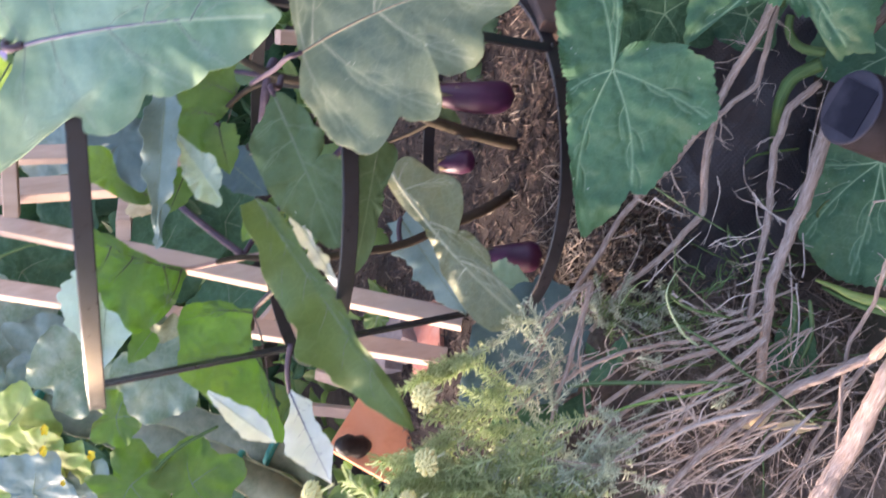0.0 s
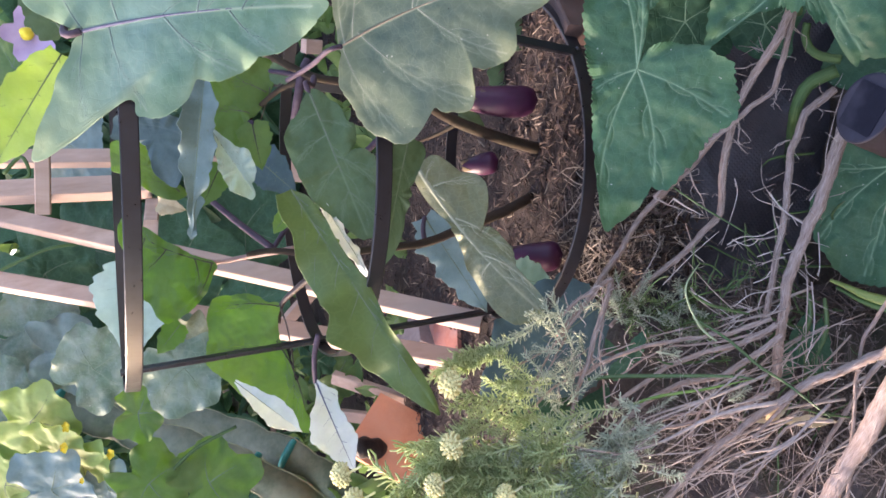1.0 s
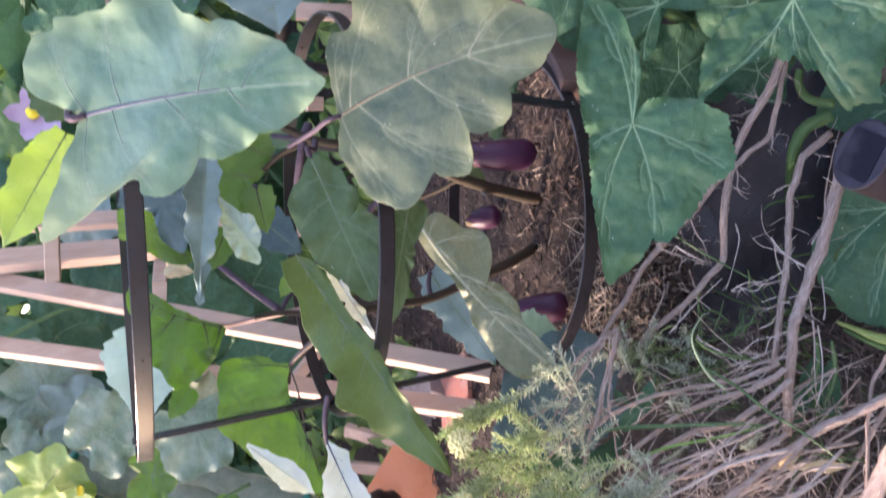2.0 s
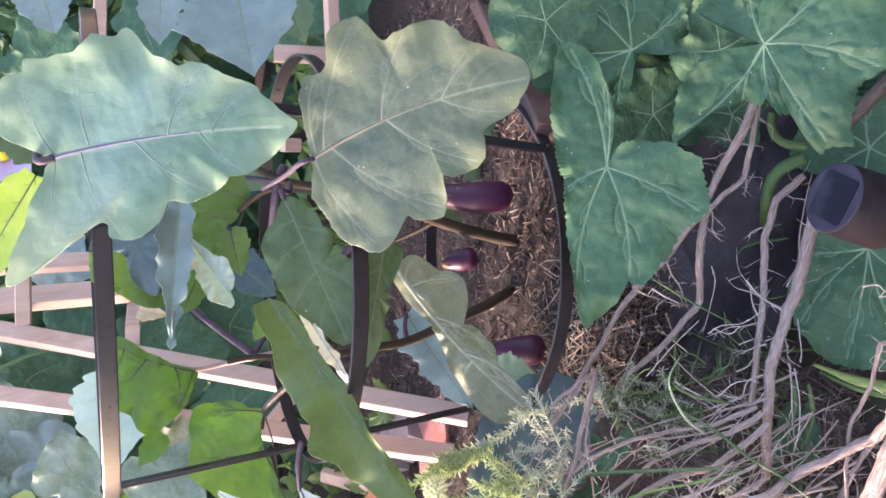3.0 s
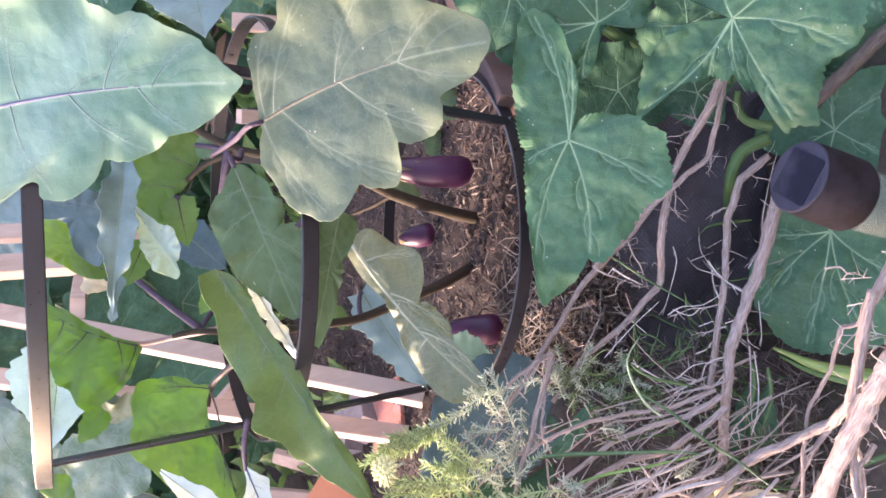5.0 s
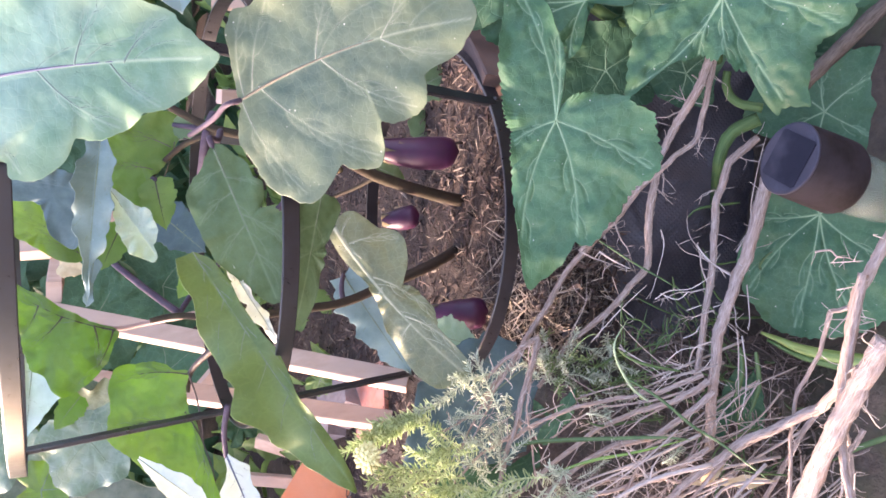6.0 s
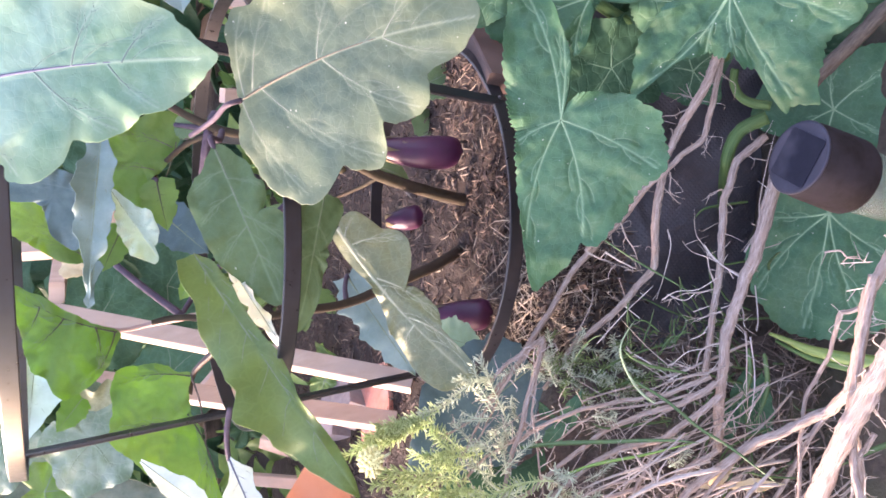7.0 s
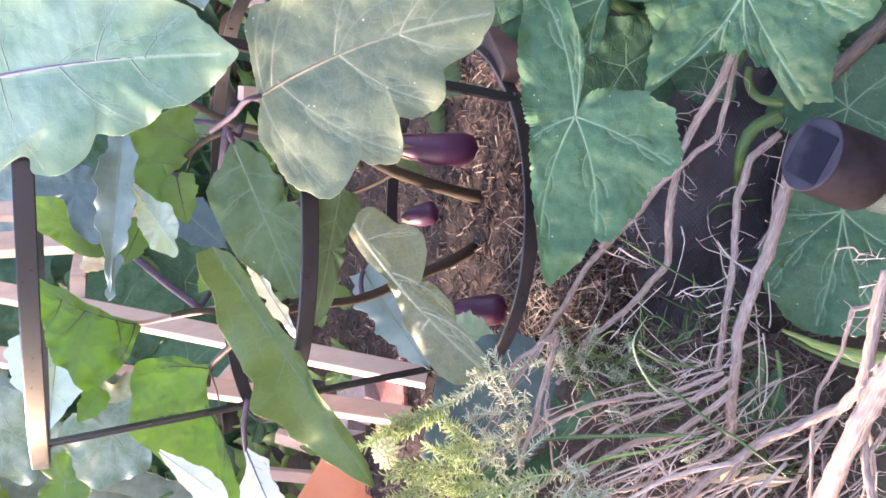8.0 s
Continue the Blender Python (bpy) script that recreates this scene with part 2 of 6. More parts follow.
M_BRICK = plain_material("red_brick", (0.34, 0.12, 0.09), (0.44, 0.18, 0.13), 90, 0.85, 0.5, third=(0.38, 0.22, 0.19))
M_STONE = plain_material("grey_rubble", (0.15, 0.12, 0.12), (0.25, 0.21, 0.205), 70, 0.85, 0.5)
M_SOIL = plain_material("mulch_soil", (0.014, 0.0085, 0.0065), (0.036, 0.021, 0.016), 120, 0.9, 0.9, 0.006, third=(0.019, 0.012, 0.0095))
M_CHIP = plain_material("mulch_chip", (0.048, 0.028, 0.021), (0.150, 0.097, 0.075), 160, 0.8, 0.3, per_piece=0.95)
M_STRAW = plain_material("straw", (0.20, 0.15, 0.11), (0.42, 0.34, 0.265), 200, 0.75, 0.3, per_piece=0.95)
M_STRAW_PALE = plain_material("pale_straw", (0.26, 0.20, 0.15), (0.50, 0.415, 0.33), 200, 0.75, 0.3, per_piece=0.92)
M_THATCH = plain_material("thatch", (0.15, 0.115, 0.095), (0.33, 0.26, 0.225), 200, 0.9, 0.3, per_piece=0.85)
M_GROUND = plain_material("garden_ground", (0.045, 0.034, 0.026), (0.095, 0.072, 0.055), 60, 0.95, 0.9, 0.008, third=(0.05, 0.055, 0.03))
M_LITTER = plain_material("litter", (0.05, 0.038, 0.036), (0.11, 0.084, 0.077), 120, 0.95, 0.9, 0.006, third=(0.08, 0.075, 0.05))
M_FABRIC = Mat("black_fabric")
_v = M_FABRIC.stretch(M_FABRIC.coords(), 1, 1, 1)
_w1 = M_FABRIC.n("TexWave", Vector=M_FABRIC.n("Mapping", Vector=_v, Rotation=(0, 0.7, 0)).outputs[0], Scale=60.0, Distortion=0.6).outputs[1]
_w2 = M_FABRIC.n("TexWave", Vector=M_FABRIC.n("Mapping", Vector=_v, Rotation=(0, -0.8, 0)).outputs[0], Scale=60.0, Distortion=0.6).outputs[1]
_h = M_FABRIC.math("MAXIMUM", _w1, _w2)
_fc = M_FABRIC.mix(M_FABRIC.ramp(M_FABRIC.noise(_v, 14.0), 0.35, 0.75), c4(0.040, 0.038, 0.046), c4(0.078, 0.073, 0.083))
_fc = M_FABRIC.mix(M_FABRIC.ramp(M_FABRIC.noise(_v, 130.0, 6.0, 0.7), 0.62, 0.75), _fc, c4(0.10, 0.085, 0.075))
M_FABRIC = M_FABRIC.surface(M_FABRIC.n("BsdfPrincipled", Base_Color=_fc, Roughness=0.62, Normal=M_FABRIC.bump(_h, 0.3, 0.0015)).outputs[0])
M_BARK = plain_material("shrub_bark", (0.21, 0.148, 0.120), (0.56, 0.455, 0.40), 420, 0.9, 1.0, 0.005, stretch=(1.0, 0.16, 1.0), third=(0.37, 0.265, 0.215), spec=0.1, uv=True)
M_OLD_WOOD = plain_material("old_wood", (0.085, 0.066, 0.052), (0.20, 0.16, 0.13), 420, 0.9, 1.0, 0.005, stretch=(1, 0.16, 1), spec=0.1, uv=True)
M_TWIG = plain_material("shrub_twig", (0.42, 0.33, 0.285), (0.62, 0.53, 0.47), 200, 0.85, 0.5, per_piece=0.75)
def needle_material(name, a, b):
    m = Mat(name)
    rnd = m.n("NewGeometry").outputs["Random Per Island"]
    col = m.mix(m.ramp(m.math("ADD", m.math("MULTIPLY", rnd, 0.7), m.math("MULTIPLY", m.noise(m.coords(), 25.0), 0.5)), 0.25, 0.85), c4(*a), c4(*b))
    body = m.n("BsdfPrincipled", Base_Color=col, Roughness=0.6)
    return m.surface(_blend(m, 0.5, body, m.n("BsdfTranslucent", Color=col)))


M_TWIG_PALE = plain_material("pale_twig", (0.40, 0.345, 0.305), (0.56, 0.50, 0.45), 300, 0.85, 0.3)
M_NEEDLE_DEEP = needle_material("needle_deep", (0.10, 0.17, 0.06), (0.26, 0.36, 0.15))
M_NEEDLE = needle_material("needle_green", (0.35, 0.45, 0.20), (0.70, 0.77, 0.46))
M_NEEDLE_GREY = needle_material("needle_grey", (0.37, 0.44, 0.33), (0.73, 0.77, 0.60))
M_BUTTON = plain_material("button_flower", (0.60, 0.55, 0.24), (0.74, 0.69, 0.37), 260, 0.75, 0.6)
M_GRASS = plain_material("grass", (0.045, 0.10, 0.035), (0.10, 0.165, 0.06), 60, 0.55, 0.15)
M_GRASS_LIGHT = plain_material("grass_light", (0.11, 0.21, 0.04), (0.18, 0.29, 0.065), 60, 0.5, 0.15)
M_GRASS_PALE = plain_material("grass_pale", (0.24, 0.32, 0.17), (0.32, 0.40, 0.24), 60, 0.5, 0.15)
M_LAMP = plain_material("lamp_plastic", (0.017, 0.0135, 0.0155), (0.026, 0.020, 0.022), 200, 0.8, 0.15, 0.0005, spec=0.15, third=(0.012, 0.0085, 0.008))
M_RIM = plain_material("lamp_rim_plastic", (0.028, 0.027, 0.038), (0.042, 0.041, 0.056), 150, 0.55, 0.15, 0.0005, spec=0.2)
M_CELL = plain_material("solar_cell", (0.006, 0.006, 0.012), (0.011, 0.011, 0.019), 120, 0.5, 0.1, 0.0004, spec=0.15, third=(0.03, 0.03, 0.042))
M_CLEAR = Mat("clear_plastic")
_g = M_CLEAR.n("BsdfPrincipled", Base_Color=c4(0.50, 0.58, 0.52), Roughness=0.2, IOR=1.45)
_g.inputs["Transmission Weight"].default_value = 0.9
M_CLEAR = M_CLEAR.surface(_g.outputs[0])
M_CACTUS = plain_material("cactus_skin", (0.085, 0.118, 0.08), (0.165, 0.20, 0.14), 70, 0.6, 0.5, 0.003, third=(0.21, 0.24, 0.18))
M_CACTUS_RIM = plain_material("cactus_rim", (0.20, 0.22, 0.13), (0.32, 0.33, 0.21), 90, 0.6, 0.3)
M_TEAL = plain_material("teal_tape", (0.02, 0.20, 0.18), (0.03, 0.28, 0.25), 90, 0.45, 0.2)
M_YELLOW = plain_material("yellow_petal", (0.75, 0.58, 0.03), (0.85, 0.70, 0.08), 60, 0.6, 0.1)
M_DRY = plain_material("dry_leaf", (0.40, 0.30, 0.16), (0.52, 0.42, 0.26), 90, 0.75, 0.4)


# ---- mesh helpers ----
class Geo:
    """Collects vertices and faces for one mesh."""

    def __init__(self):
        self.v, self.f, self.uv, self.run = [], [], None, False

    def tube(self, pts, r0, r1, sides=6, steps=4, wobble=0.0, close=True, seed=0):
        pts = [Vector(p) for p in pts]
        local = random.Random(seed)
        line = []
        for i in range(len(pts) - 1):
            a, b = pts[max(0, i - 1)], pts[i]
            c, d = pts[i + 1], pts[min(len(pts) - 1, i + 2)]
            for k in range(steps):
                t = k / steps
                line.append(0.5 * ((2 * b) + (c - a) * t + (2 * a - 5 * b + 4 * c - d) * t * t + (3 * b - a - 3 * c + d) * t ** 3))
        line.append(pts[-1])
        start, n = len(self.v), len(line)
        side = None
        for i, p in enumerate(line):
            way = (line[min(n - 1, i + 1)] - line[max(0, i - 1)]).normalized()
            if side is None:
                side = way.orthogonal().normalized()
            side = (side - way * side.dot(way)).normalized()
            other = way.cross(side)
            r = r0 + (r1 - r0) * i / (n - 1)
            gone = gone + (p - line[i - 1]).length if i else 0.0
            for k in range(sides):
                if self.run:
                    self.uv.append((abs(k / sides - 0.5) * 6.28 * r0, gone))
                a = 2 * math.pi * k / sides
                rr = r * (1 + wobble * (local.random() - 0.5))
                self.v.append(p + side * (math.cos(a) * rr) + other * (math.sin(a) * rr))
        for i in range(n - 1):
            for k in range(sides):
                a, b = start + i * sides + k, start + i * sides + (k + 1) % sides
                self.f.append((a, b, b + sides, a + sides))
        if close:
            self.f.append(tuple(start + k for k in reversed(range(sides))))
            self.f.append(tuple(start + (n - 1) * sides + k for k in range(sides)))
        return self

    def mapped(self):
        """Tubes added from here on carry their girth and run as map coordinates."""
        self.uv, self.run = [], True
        return self

    def box(self, m, sx, sy, sz, chamfer=0.0):
        """A box of full sizes sx, sy, sz centred on the pose m, its long edges chamfered."""
        hx, hy, hz, c, s = sx / 2, sy / 2, sz / 2, chamfer, len(self.v)
        ring = [(hx - c, hy), (hx, hy - c), (hx, -hy + c), (hx - c, -hy), (-hx + c, -hy), (-hx, -hy + c), (-hx, hy - c), (-hx + c, hy)] if c else [(hx, hy), (hx, -hy), (-hx, -hy), (-hx, hy)]
        k = len(ring)
        for z in (-hz, hz):
            self.v += [m @ Vector((x, y, z)) for x, y in ring]
        for i in range(k):
            j = (i + 1) % k
            self.f.append((s + i, s + k + i, s + k + j, s + j))
        self.f.append(tuple(s + i for i in range(k)))
        self.f.append(tuple(s + k + i for i in reversed(range(k))))
        return self

    def lathe(self, m, rows, sides=24, squash=1.0):
        """rows of (radius, height) turned about the pose's z."""
        s = len(self.v)
        for r, h in rows:
            for k in range(sides):
                a = 2 * math.pi * k / sides
                self.v.append(m @ Vector((r * math.cos(a), r * math.sin(a) * squash, h)))
        for i in range(len(rows) - 1):
            for k in range(sides):
                a, b = s + i * sides + k, s + i * sides + (k + 1) % sides
                self.f.append((a, b, b + sides, a + sides))
        self.f.append(tuple(s + k for k in reversed(range(sides))))
        self.f.append(tuple(s + (len(rows) - 1) * sides + k for k in range(sides)))
        return self

    def mesh(self, name, material, smooth=True):
        me = bpy.data.meshes.new(name)
        me.from_pydata([tuple(v) for v in self.v], [], self.f)
        if self.uv:
            layer = me.uv_layers.new(name="uv")
            for poly in me.polygons:
                for li in poly.loop_indices:
                    layer.data[li].uv = self.uv[me.loops[li].vertex_index]
        me.materials.append(material)
        if smooth:
            me.polygons.foreach_set("use_smooth", [True] * len(me.polygons))
        return me


def part(name, geo, material, parent=None, label="", smooth=True):
    ob = new(name, geo.mesh(name, material, smooth))
    if parent:
        ob.parent = parent
    if label:
        ob["label"] = label
    return ob


def thing(name, label, category, group="", kind=""):
    return tagged(new(name), label, category, group, kind)


def along(a, b, twist=0.0):
    """A pose in the middle of a to b whose z points from a to b, and the length."""
    a, b = Vector(a), Vector(b)
    m = (b - a).to_track_quat("Z", "Y").to_matrix().to_4x4()
    return Matrix.Translation((a + b) / 2) @ m @ pose(0, 0, 0, 0, 0, twist), (b - a).length


def curve_at(values, s):
    """A smooth curve through even steps of values, at s from 0 to 1."""
    x = s * (len(values) - 1)
    i = min(int(x), len(values) - 2)
    t = x - i
    a, b, c, d = values[max(0, i - 1)], values[i], values[i + 1], values[min(len(values) - 1, i + 2)]
    return 0.5 * (2 * b + (c - a) * t + (2 * a - 5 * b + 4 * c - d) * t * t + (3 * b - a - 3 * c + d) * t ** 3)


OVATE = (0.12, 0.28, 0.33, 0.34, 0.31, 0.27, 0.2, 0.11, 0.0)
EYE = Vector((0, 0, 0.9))


def sheet(grid, rows, cols, uvs, thick=0.0005, wrap=False):
    """A leaf blade with two faces and an edge from a grid of points."""
    g = Geo()
    normals = []
    for i in range(rows):
        for j in range(cols):
            a = grid[min(rows - 1, i + 1)][j] - grid[max(0, i - 1)][j]
            b = grid[i][(j + 1) % cols if wrap else min(cols - 1, j + 1)] - grid[i][(j - 1) % cols if wrap else max(0, j - 1)]
            n = a.cross(b)
            normals.append(n.normalized() if n.length > 1e-12 else Vector((0, 0, 1)))
    flat = [p for row in grid for p in row]
    total = rows * cols
    g.v = [p + n * thick / 2 for p, n in zip(flat, normals)] + [p - n * thick / 2 for p, n in zip(flat, normals)]
    g.uv = [u for row in uvs for u in row] * 2
    for i in range(rows - 1):
        for j in range(cols if wrap else cols - 1):
            a, b = i * cols + j, i * cols + (j + 1) % cols
            g.f.append((a, a + cols, b + cols, b))
            g.f.append((total + a, total + b, total + b + cols, total + a + cols))
    rim = [(i * cols, (i + 1) * cols) for i in range(rows - 1)] + [((i + 1) * cols + cols - 1, i * cols + cols - 1) for i in range(rows - 1)] if not wrap else []
    rim += [((rows - 1) * cols + j, (rows - 1) * cols + (j + 1) % cols) for j in range(cols if wrap else cols - 1)]
    for a, b in rim:
        g.f.append((a, total + a, total + b, b))
    return g


def leaf(plant, base, tip, material, right=OVATE, left=None, face=None, bend=0.05, fold=0.12, sweep=-0.25, ripple=0.012, veins=M_VEIN_PALE, stalk=None,
         stalk_material=None, seed=0, vein=0.0011, pairs=5, lobes=0.06, crumple=0.03, label="", ribbed=1.0):
    """A pinnate leaf from base to tip. right, left: half widths over the length; face: the way its upper side looks; bend: how far it arches;
    fold: how far its halves rise; stalk: where its stalk joins the plant."""
    base, tip = Vector(base), Vector(tip)
    left = left or right
    ahead = tip - base
    length = ahead.length
    ahead.normalize()
    n = Vector(face) if face else (EYE - (base + tip) / 2).normalized() + Vector((0, 0, 0.15))
    n = (n - ahead * n.dot(ahead)).normalized()
    side = ahead.cross(n)
    local = random.Random(seed)
    ph = [local.random() * 6.28 for _ in range(6)]

    def point(s, t):
        w = right if t > 0 else left
        h = max(0.0005, curve_at(w, s)) * length
        k = 0 if t > 0 else 2
        h *= 1 + lobes * math.sin(s * 23 + ph[k]) + 0.6 * lobes * math.sin(s * 51 + ph[k + 1]) + 0.3 * lobes * math.sin(s * 97 + ph[k]) + 0.05 * noise.noise((s * 14, k, seed))
        a = abs(t)
        y = s * length + sweep * (1 - s) ** 1.5 * a * a * h
        z = bend * length * 4 * s * (1 - s) + fold * a * h
        z += ripple * length * a ** 1.5 * (math.sin(s * 15 + ph[4] + (2 if t > 0 else 0)) + 0.6 * math.sin(s * 31 + ph[5]))
        x = h * t
        z -= 0.022 * h * math.cos(2 * math.pi * ((s - 0.03 - 0.17 * a ** 1.25 * (1 - 0.5 * s)) / 0.8 * pairs - 0.35 * (t > 0))) * a ** 0.7 * (1.05 - a)
        z += crumple * length * (noise.noise((x * 16, y * 16, seed)) + 0.55 * noise.noise((x * 38, y * 38, seed + 3))) * (0.25 + a)
        return base + ahead * y + side * x + n * z, (x + 0.3, y)

    rows, cols = 45, 19
    grid, uvs = [], []
    for i in range(rows):
        made = [point(i / (rows - 1), -1 if j == 0 else 1 if j == cols - 1 else 0.985 * (2 * (j - 1) / (cols - 3) - 1)) for j in range(cols)]
        grid.append([m[0] for m in made])
        uvs.append([m[1] for m in made])
    blade = part("leaf", sheet(grid, rows, cols, uvs), material, plant, label)
    part("midrib", Geo().tube([point(s, 1e-4)[0] for s in (0, 0.15, 0.3, 0.45, 0.6, 0.75, 0.88, 0.985)], vein * 1.3, vein * 0.3, 5, 3), veins, blade)
    for k in range(pairs):
        for sgn in (-1, 1):
            s0 = 0.03 + 0.8 * (k + 0.35 * (sgn > 0)) / pairs
            run = (0.16 + 0.1 * local.random()) * (1 - 0.5 * s0)
            pts = [point(min(0.99, s0 + run * q ** 1.25), sgn * q * 0.9)[0] for q in (0.01, 0.25, 0.5, 0.75, 1.0)]
            g = Geo().tube(pts, vein * 0.5 * ribbed, vein * 0.16, 4, 2)
            for q in (0.35, 0.62):
                for up in (-0.05, 0.07):
                    a = (min(0.99, s0 + run * q ** 1.25), q * 0.9)
                    ends = [point(max(0.01, min(0.985, a[0] + up * e)), sgn * min(0.95, a[1] + (0.26 + 0.1 * (up > 0)) * e))[0] for e in (0, 0.5, 1)]
                    g.tube(ends, vein * 0.26, vein * 0.1, 3, 2, close=False)
            part("side_vein", g, veins, blade)
    if stalk:
        a, b = Vector(stalk), base
        mid = (a + b) / 2 + Vector((0, 0, 0.05 * (a - b).length))
        part("leaf_stalk", Geo().tube([a, mid, b, b + ahead * 0.03 * length], 0.0035, 0.0024, 7, 5), stalk_material or M_STEM_PURPLE, plant)
    return blade


def drawn_leaf(plant, centre, ahead, face, radii, material, rib=None, veins=(), bow=0.0, bend=0.03, fold=0.03, vein=0.0011, rib_material=M_VEIN_PALE, side_material=None, teeth=0.0, crumple=0.004,
               quilt=0.0022, ripple=0.003, stalk=None, stalk_material=None, stalk_r=0.003, seed=0, pinnate=True, show=1.0, label="", detail=1.0, pucker=0.0):
    """A broad leaf. radii: millimetres at even turns about its centre, from ahead round by its left side; rib: where the midrib begins and ends along ahead;
    veins: (start along, start aside, degrees at which it runs out); between the veins the blade swells by quilt."""
    centre, ahead, n = Vector(centre), Vector(ahead).normalized(), Vector(face)
    n = (n - ahead * n.dot(ahead)).normalized()
    left = n.cross(ahead)
    local = random.Random(seed)
    count = len(radii)
    size = max(radii) * 0.001

    def radius(turn):
        x = (turn % 1.0) * count
        i = int(x)
        t = x - i
        a, b, c, d = (radii[(i + k) % count] * 0.001 for k in (-1, 0, 1, 2))
        r = 0.5 * (2 * b + (c - a) * t + (2 * a - 5 * b + 4 * c - d) * t * t + (3 * b - a - 3 * c + d) * t ** 3)
        r = min(max(r, 0.9 * min(b, c)), 1.05 * max(b, c))
        q = turn * 2 * math.pi
        saw = 1 - 2 * abs((turn * 75 + 0.8 * noise.noise((3 * math.cos(q), 3 * math.sin(q), seed))) % 1.0 - 0.35)
        return r * (1 + 0.014 * noise.noise((9 * math.cos(q), 9 * math.sin(q), seed)) + 0.01 * noise.noise((24 * math.cos(q), 24 * math.sin(q), seed))) + teeth * saw

    lines = []
    if rib:
        lines.append(([(rib[0] + (rib[1] - rib[0]) * k / 16, bow * (1 - (2 * k / 16 - 1) ** 2)) for k in range(17)], 1.0))
    for u, v, deg in veins:
        r = 0.93 * radius(deg / 360)
        e = (r * math.cos(radians(deg)), r * math.sin(radians(deg)))
        dx, dy = e[0] - u, e[1] - v
        c = (0.26 * (1 if e[1] > v else -1) if pinnate else local.choice((-1, 1)) * local.uniform(0.08, 0.34))
        mid = (u + dx / 2 - dy * c * 0.5, v + dy / 2 + dx * c * 0.5)
        line = [((1 - t) ** 2 * u + 2 * t * (1 - t) * mid[0] + t * t * e[0], (1 - t) ** 2 * v + 2 * t * (1 - t) * mid[1] + t * t * e[1]) for t in [k / 16 for k in range(17)]]
        lines.append((line, 0.75))
    for line, w in lines[:]:
        span = math.hypot(line[-1][0] - line[0][0], line[-1][1] - line[0][1])
        for k, i in enumerate((4, 6, 7, 9, 11, 12, 14) if pinnate else (5, 8, 10, 13)):
            if w == 1.0 and k % 2 == 0 and veins:
                continue
            a, b = line[i], line[i + 1]
            way = math.atan2(b[1] - a[1], b[0] - a[0]) + (0.75 if k % 2 else -0.75) + local.uniform(-0.15, 0.15)
            ln = span * local.uniform(0.22, 0.36) * (1.1 - 0.4 * i / 16)
            curl = -0.5 if k % 2 else 0.5
            pts = [(a[0] + ln * q * math.cos(way + curl * q), a[1] + ln * q * math.sin(way + curl * q)) for q in (0, 0.2, 0.4, 0.6, 0.8, 1.0)]
            pts = [p for p in pts if math.hypot(*p) < 0.95 * radius(math.atan2(p[1], p[0]) / (2 * math.pi))]
            if len(pts) > 2:
                lines.append((pts, 0.42))
                for j, turn in ((2, 0.9), (3, -0.9)):
                    if len(pts) > j + 1:
                        p, far = pts[j], way + turn
                        more = [(p[0] + ln * q * math.cos(far), p[1] + ln * q * math.sin(far)) for q in (0, 0.15, 0.3, 0.42)]
                        more = [p for p in more if math.hypot(*p) < 0.96 * radius(math.atan2(p[1], p[0]) / (2 * math.pi))]
                        if len(more) > 1:
                            lines.append((more, 0.22))

    rows, cols = int((40 + size * 420) * detail), int((180 + size * 1500) * detail)
    ring = np.array([radius(j / cols) for j in range(cols)])
    q = np.array([max(0.003, 0.995 * i / (rows - 2)) for i in range(rows - 1)] + [1.0])
    turn = 2 * math.pi * np.arange(cols) / cols
    X, Y = np.outer(q, ring * np.cos(turn)), np.outer(q, ring * np.sin(turn))
    shade, swell = np.zeros_like(X), np.full_like(X, 1.0)
    for pts, w in lines:
        near = np.full_like(X, 1.0)
        for (ax, ay), (bx, by) in zip(pts, pts[1:]):
            dx, dy = bx - ax, by - ay
            t = np.clip(((X - ax) * dx + (Y - ay) * dy) / (dx * dx + dy * dy + 1e-12), 0, 1)
            near = np.minimum(near, np.hypot(X - ax - t * dx, Y - ay - t * dy))
        shade = np.maximum(shade, w * np.exp(-(near / (0.0005 + 0.0006 * w)) ** 2))
        if w > 0.3:
            swell = np.minimum(swell, near / (0.006 + 0.010 * w))
    lift = quilt * np.sin(np.clip(swell, 0, 1) * math.pi / 2) * (1.0 if pinnate else np.clip(np.hypot(X, Y) / 0.035, 0, 1))

    def surf(x, y, z=0.0, rim=0.0):
        s = x / size
        z += bend * size * (1 - s * s) + fold * abs(y)
        z += crumple * (noise.noise((x * 17, y * 17, seed)) + 0.45 * noise.noise((x * 48, y * 48, seed + 3)) + 0.2 * noise.noise((x * 130, y * 130, seed + 5)))
        z += pucker * noise.noise((x * 85, y * 85, seed + 7)) if pucker else 0.0
        z += ripple * rim ** 3 * (math.sin(math.atan2(y, x) * 9 + seed) + 1.2 * noise.noise((x * 45, y * 45, seed + 8)))
        return centre + ahead * x + left * y + n * z

    grid = [[surf(X[i, j], Y[i, j], lift[i, j], q[i]) for j in range(cols)] for i in range(rows)]
    uvs = [[(Y[i, j] + 0.3, X[i, j] + 0.5 * size) for j in range(cols)] for i in range(rows)]
    blade = part("leaf", sheet(grid, rows, cols, uvs, wrap=True), material, plant, label)
    for name, values in (("vein", shade * show), ("margin", np.repeat(q, cols).reshape(rows, cols))):
        blade.data.attributes.new(name, "FLOAT", "POINT").data.foreach_set("value", np.tile(values.ravel(), 2).astype(np.float32))
    for k, (pts, w) in enumerate(lines):
        if w > 0.5:
            first = w == 1.0
